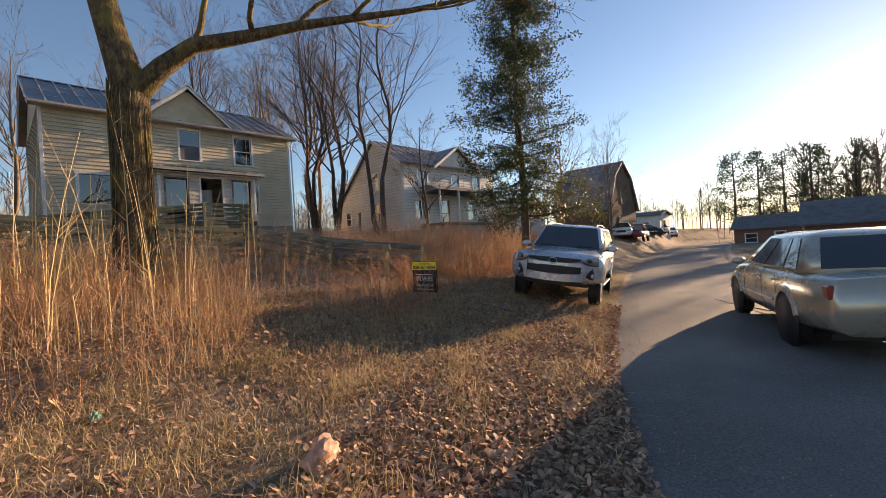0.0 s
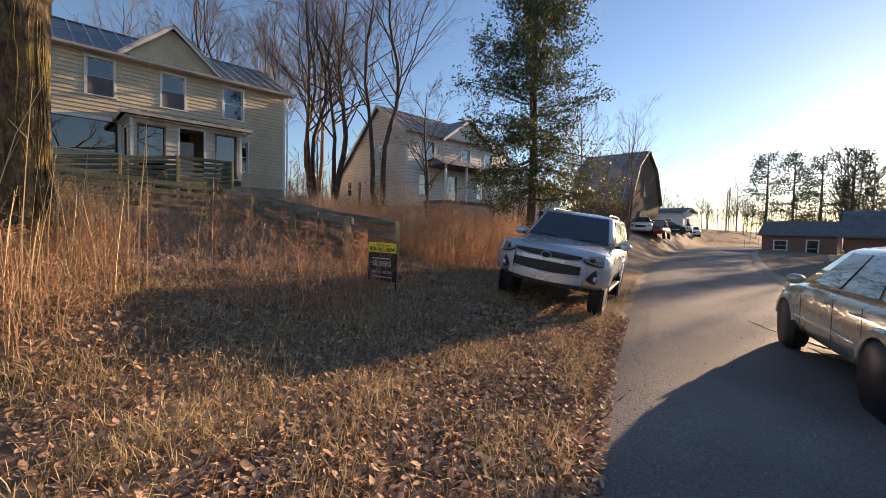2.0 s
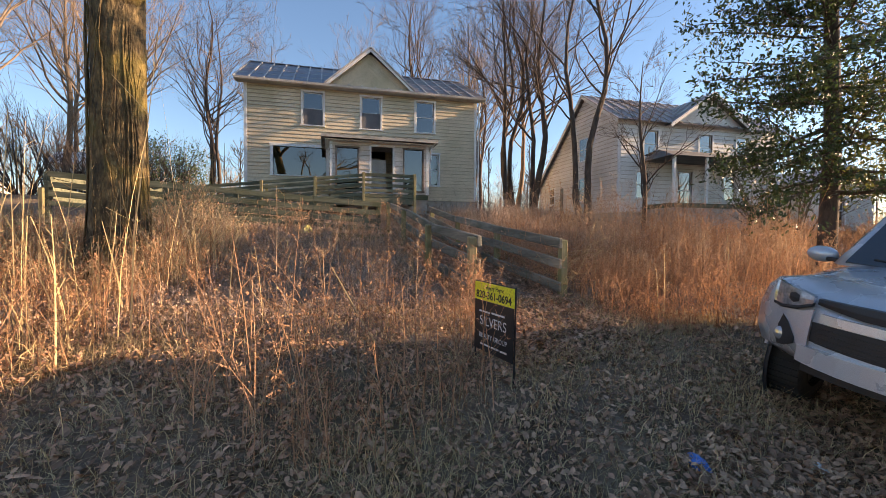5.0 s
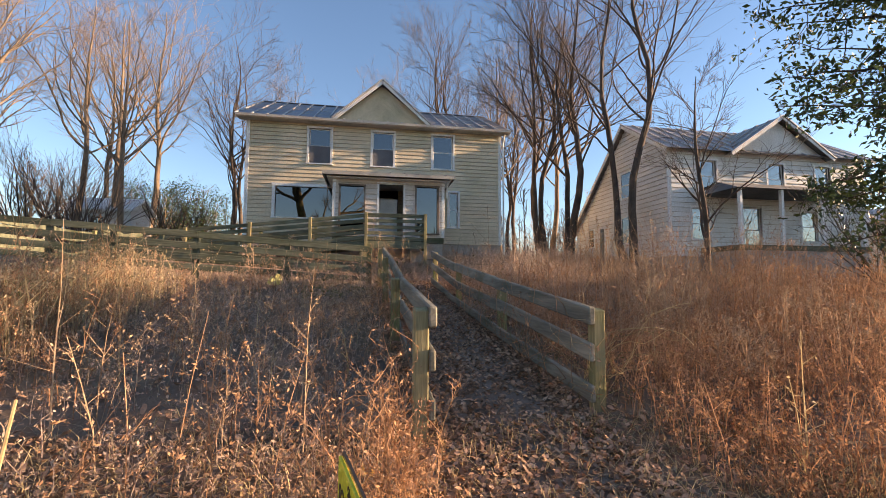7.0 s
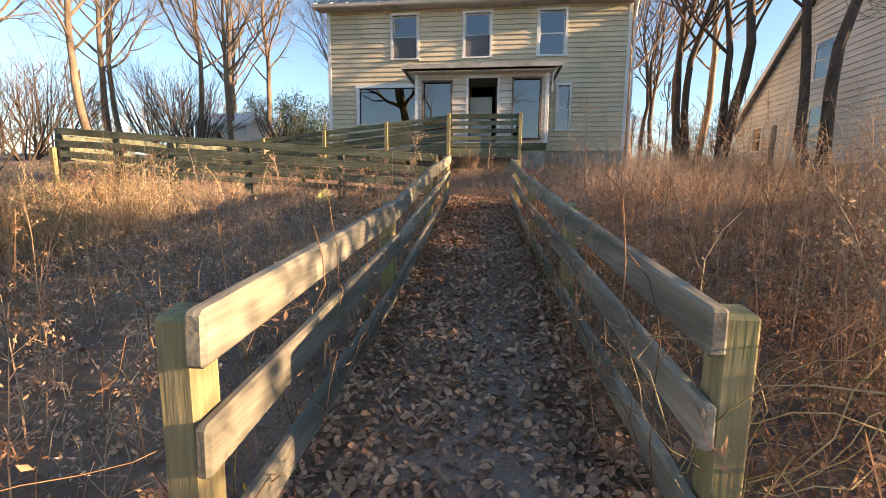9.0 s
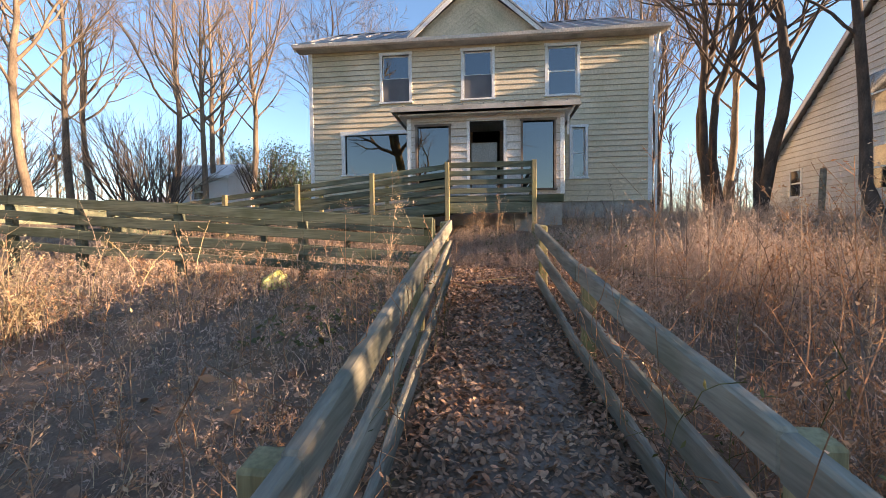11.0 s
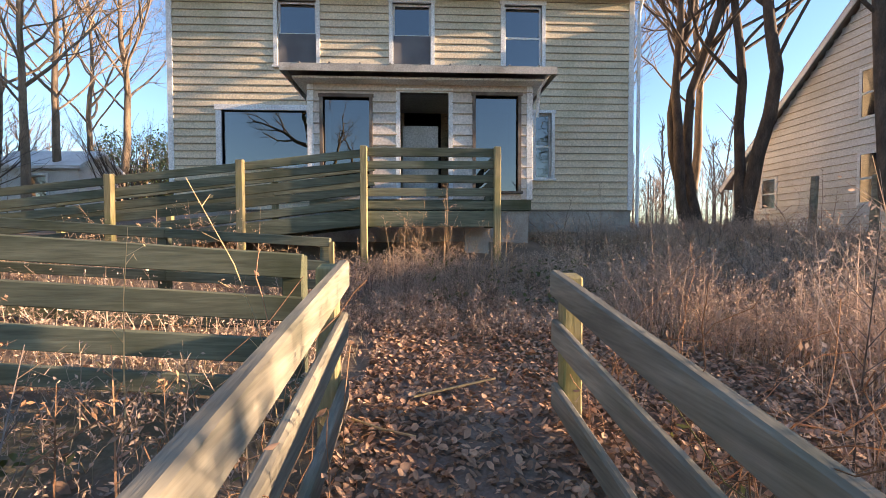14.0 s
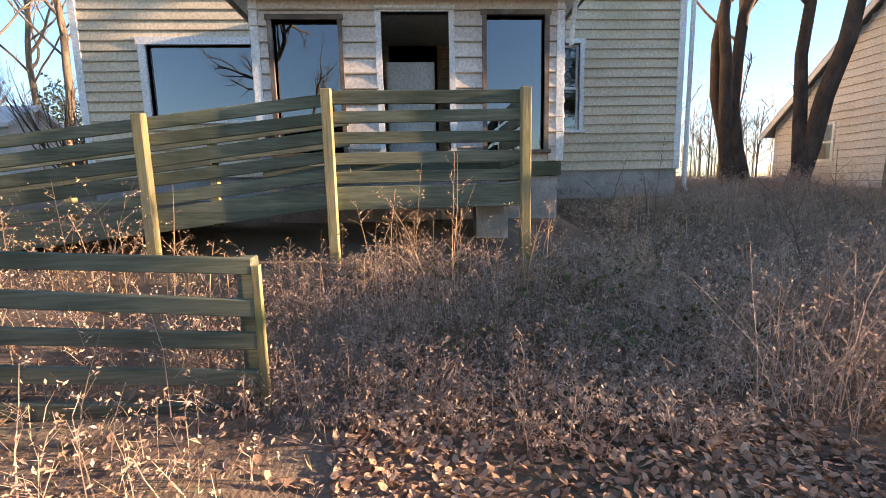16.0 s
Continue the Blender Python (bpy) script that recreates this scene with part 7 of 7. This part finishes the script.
def crumple(name, label, category, at, size, material, seed, flat=1.0, grid=9, rz=0):
    """A crumpled sheet or bag."""
    rng = np.random.default_rng(seed)
    bm = bmesh.new()
    bmesh.ops.create_icosphere(bm, subdivisions=3, radius=1.0)
    for v in bm.verts:
        n = noise.noise(Vector(v.co) * 1.7 + Vector((seed, 0, 0))) * 0.5 + noise.noise(Vector(v.co) * 4.5 + Vector((0, seed, 0))) * 0.28
        v.co = v.co * (1 + n)
        v.co.z = max(v.co.z, -0.35)
        v.co = Vector((v.co.x * size[0], v.co.y * size[1], (v.co.z + 0.35) * size[2] * flat))
    ob = part(name, bm, material)
    tagged(ob, label, category)
    ob.matrix_basis = pose(at[0], at[1], gz(at[0], at[1]) - 0.005, 0, 0, rz)
    return ob


def fallen_stick(pts, r):
    st = thing("fallen_stick", "pale dead stick lying on leaf litter", "stick")
    part("stick", pipe([(x, y, float(ground_z(np.array([x]), np.array([y]))[0]) + h) for x, y, h in pts], r, 6), M_straw, st)
    return st


fallen_stick([(-16.28, 7.12, 0.04), (-16.36, 7.35, 0.05), (-16.50, 7.68, 0.045)], 0.008)
fallen_stick([(-15.95, 6.78, 0.05), (-15.86, 6.95, 0.04), (-15.78, 7.14, 0.04)], 0.007)
fallen_stick([(-14.6, 9.3, 0.25), (-15.4, 9.9, 0.42), (-16.3, 10.3, 0.40)], 0.010)
fallen_stick([(-17.2, 11.6, 0.30), (-18.0, 12.3, 0.45), (-18.9, 12.8, 0.42)], 0.012)
fallen_stick([(-6.6, 5.55, 0.03), (-7.0, 5.25, 0.35), (-7.6, 4.95, 0.75)], 0.007)

M_bag = mat("peach_plastic_bag", (0.62, 0.38, 0.26), (0.72, 0.48, 0.34), 0.5, scale=6, fine=40, bump=0.4, through_light=0.3)
M_paper = mat("white_paper", (0.75, 0.74, 0.72), (0.82, 0.80, 0.78), 0.7, scale=6, fine=40, bump=0.3)
M_blue = mat("blue_plastic", (0.05, 0.18, 0.55), (0.08, 0.24, 0.62), 0.35, scale=6, fine=40, bump=0.2)
M_teal = mat("teal_plastic", (0.03, 0.22, 0.18), (0.05, 0.28, 0.22), 0.4, scale=6, fine=40, bump=0.2)
M_yellowbag = mat("yellow_plastic_bag", (0.62, 0.58, 0.18), (0.72, 0.68, 0.30), 0.5, scale=6, fine=40, bump=0.4, through_light=0.2)
crumple("plastic_bag", "crumpled peach plastic bag on dry grass", "bag", (-2.95, 1.55), (0.20, 0.09, 0.14), M_bag, 3, rz=120)
crumple("paper_scrap", "white crumpled paper scrap on dry grass", "litter", (-2.1, 2.5), (0.11, 0.06, 0.03), M_paper, 5, rz=40)
crumple("plastic_cup", "teal plastic scrap in the weeds", "litter", (-5.0, 0.55), (0.06, 0.05, 0.06), M_teal, 7)
crumple("plastic_wrapper", "crushed blue plastic wrapper on the grass", "litter", (-5.47, 7.28), (0.08, 0.06, 0.05), M_blue, 9)
crumple("paper_scrap", "small white litter scrap by the suv", "litter", (-5.33, 8.15), (0.06, 0.05, 0.04), M_paper, 11)
crumple("fluff_clump", "pale dead fluff clump in the grass", "litter", (-4.0, 5.52), (0.10, 0.07, 0.05), M_straw, 13)
crumple("plastic_bag", "yellowish plastic bag caught in brambles", "bag", (-15.6, 4.35), (0.23, 0.16, 0.17), M_yellowbag, 15)


# broken patch in the asphalt
def pothole(name, label, pts, material, z):
    bm = bmesh.new()
    rng = random.Random(5)
    vs = []
    (xa, ya), (xb, yb), w = pts
    n = 22
    for i in range(n):
        a = i * 2 * math.pi / n
        r = 1 + rng.uniform(-0.25, 0.25)
        u, v = math.cos(a) * r, math.sin(a) * r
        vs.append(bm.verts.new(((xa + xb) / 2 + (xb - xa) / 2 * u - (yb - ya) * 0.0, (ya + yb) / 2 + (yb - ya) / 2 * u + w * v, 0)))
    f = bm.faces.new(vs)
    r = bmesh.ops.extrude_face_region(bm, geom=[f])
    bmesh.ops.translate(bm, verts=[g for g in r["geom"] if isinstance(g, bmesh.types.BMVert)], vec=(0, 0, 0.012))
    bmesh.ops.recalc_face_normals(bm, faces=bm.faces)
    ob = part(name, bm, material)
    ob.location.z = z
    return tagged(ob, label, "road patch", kind="structure")


M_patch = mat("fresh_tar", (0.025, 0.025, 0.027), (0.04, 0.04, 0.04), 0.7, scale=6, fine=60, bump=0.6)
pothole("road_patch", "dark broken patch in the asphalt", ((-2.45, 11.3), (-1.3, 10.1), 0.13), M_patch, ROAD - 0.008)
pothole("road_patch", "pale gravel washed over the asphalt", ((-1.5, 9.8), (-0.7, 9.25), 0.13), M_shoulder, ROAD - 0.010)


# ---- vines and yard odds and ends ----
def vines(name, label, seed, parent_pts, n, material, leafy=0, r=0.0022):
    rng = np.random.default_rng(seed)
    lines, c = [], []
    for k in range(n):
        x = rng.uniform(*parent_pts[0])
        y = parent_pts[1] + rng.normal(0, 0.09)
        z = rng.uniform(0.0, 0.3)
        d = np.array([rng.normal(0, 0.6), rng.normal(0, 0.25), 1.0])
        pts = [np.array([x, y, z])]
        for i in range(9):
            d = d + rng.normal(0, 0.35, 3) - np.array([0, 0, 0.11])
            d /= np.linalg.norm(d)
            pts.append(pts[-1] + d * rng.uniform(0.08, 0.16))
        for p in pts:
            p[2] = max(p[2], 0.02)
            p[1] = min(p[1], 6.9) if parent_pts[1] < 7.5 else max(p[1], 8.0)
        lines.append((pts, [r * rng.uniform(0.6, 1.3)] * 10))
        if leafy:
            q = np.array(pts)[rng.integers(2, 10, leafy)] + rng.normal(0, 0.03, (leafy, 3))
            q[:, 2] += rise(q[:, 0])
            c.append(q)
    for pts, _ in lines:
        for p in pts:
            p[2] += float(rise(p[0]))
    ob = new(name, tubes(lines, name, material))
    tagged(ob, label, "vines", kind="stuff")
    if c:
        v, f = leaf_quads(rng, np.concatenate(c), 0.017)
        o2 = new(name + "_leaves", array_mesh(name + "_leaves", v, f, M_leaf if leafy < 4 else M_ever_sun))
        tagged(o2, "leaves on vines along the rail", "vines", kind="stuff")


vines("dry_vines", "dry vines tangled over the rail", 501, ((-15.8, -8.9), 8.2), 190, M_brush, 3)
vines("dry_vines", "dry vines tangled at the rail's end", 502, ((-9.1, -8.8), 8.34), 26, M_straw, 0, 0.0025)
vines("dry_vines", "dry vines tangled along the walkway rail", 503, ((-15.7, -8.6), 6.68), 120, M_brush, 3)
vines("green_vines", "green briar growing through the rails", 504, ((-14.5, -9.0), 8.1), 26, M_ever_sun, 5, 0.002)
vines("green_vines", "green briar along the walkway rail", 505, ((-14.5, -9.0), 6.85), 16, M_ever_sun, 5, 0.002)
for x in (-24.45, -22.9):
    p = part("fence_post", box(-0.07, 0.07, -0.07, 0.07, -0.1, 1.5, None, 0.02), M_rail)
    tagged(p, "old grey wooden fence post before white siding", "post", "", "")
    p["group"] = "old fence posts"
    p.matrix_basis = pose(x, 17.4, gz(x, 17.4), 0, 2, 10)


# ---- siding, board by board ----
HHT = EAVE - FOOT
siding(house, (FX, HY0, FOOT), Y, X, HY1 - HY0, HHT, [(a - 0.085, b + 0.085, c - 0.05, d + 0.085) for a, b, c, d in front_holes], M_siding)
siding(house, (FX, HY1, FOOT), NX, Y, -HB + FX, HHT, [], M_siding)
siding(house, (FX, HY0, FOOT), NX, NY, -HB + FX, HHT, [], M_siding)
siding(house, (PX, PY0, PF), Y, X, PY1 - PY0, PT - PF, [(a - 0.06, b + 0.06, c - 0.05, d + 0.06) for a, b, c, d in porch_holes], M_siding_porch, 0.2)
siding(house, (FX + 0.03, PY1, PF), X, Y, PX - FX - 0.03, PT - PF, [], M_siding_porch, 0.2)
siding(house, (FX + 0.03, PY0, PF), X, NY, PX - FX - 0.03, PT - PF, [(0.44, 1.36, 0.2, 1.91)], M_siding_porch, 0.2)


def white_span(z):
    """How far the white gable end reaches at a height, from the front corner backwards."""
    z = z - 0.1
    a = 0.0 if z < BEZ else (z - BEZ) / (BPZ - BEZ) * (BFX - BPK)
    b = BFX - BBK if z < BBZ else (BFX - BBK) - (z - BBZ) / (BPZ - BBZ) * (BPK - BBK)
    return (a + 0.02, b - 0.02)


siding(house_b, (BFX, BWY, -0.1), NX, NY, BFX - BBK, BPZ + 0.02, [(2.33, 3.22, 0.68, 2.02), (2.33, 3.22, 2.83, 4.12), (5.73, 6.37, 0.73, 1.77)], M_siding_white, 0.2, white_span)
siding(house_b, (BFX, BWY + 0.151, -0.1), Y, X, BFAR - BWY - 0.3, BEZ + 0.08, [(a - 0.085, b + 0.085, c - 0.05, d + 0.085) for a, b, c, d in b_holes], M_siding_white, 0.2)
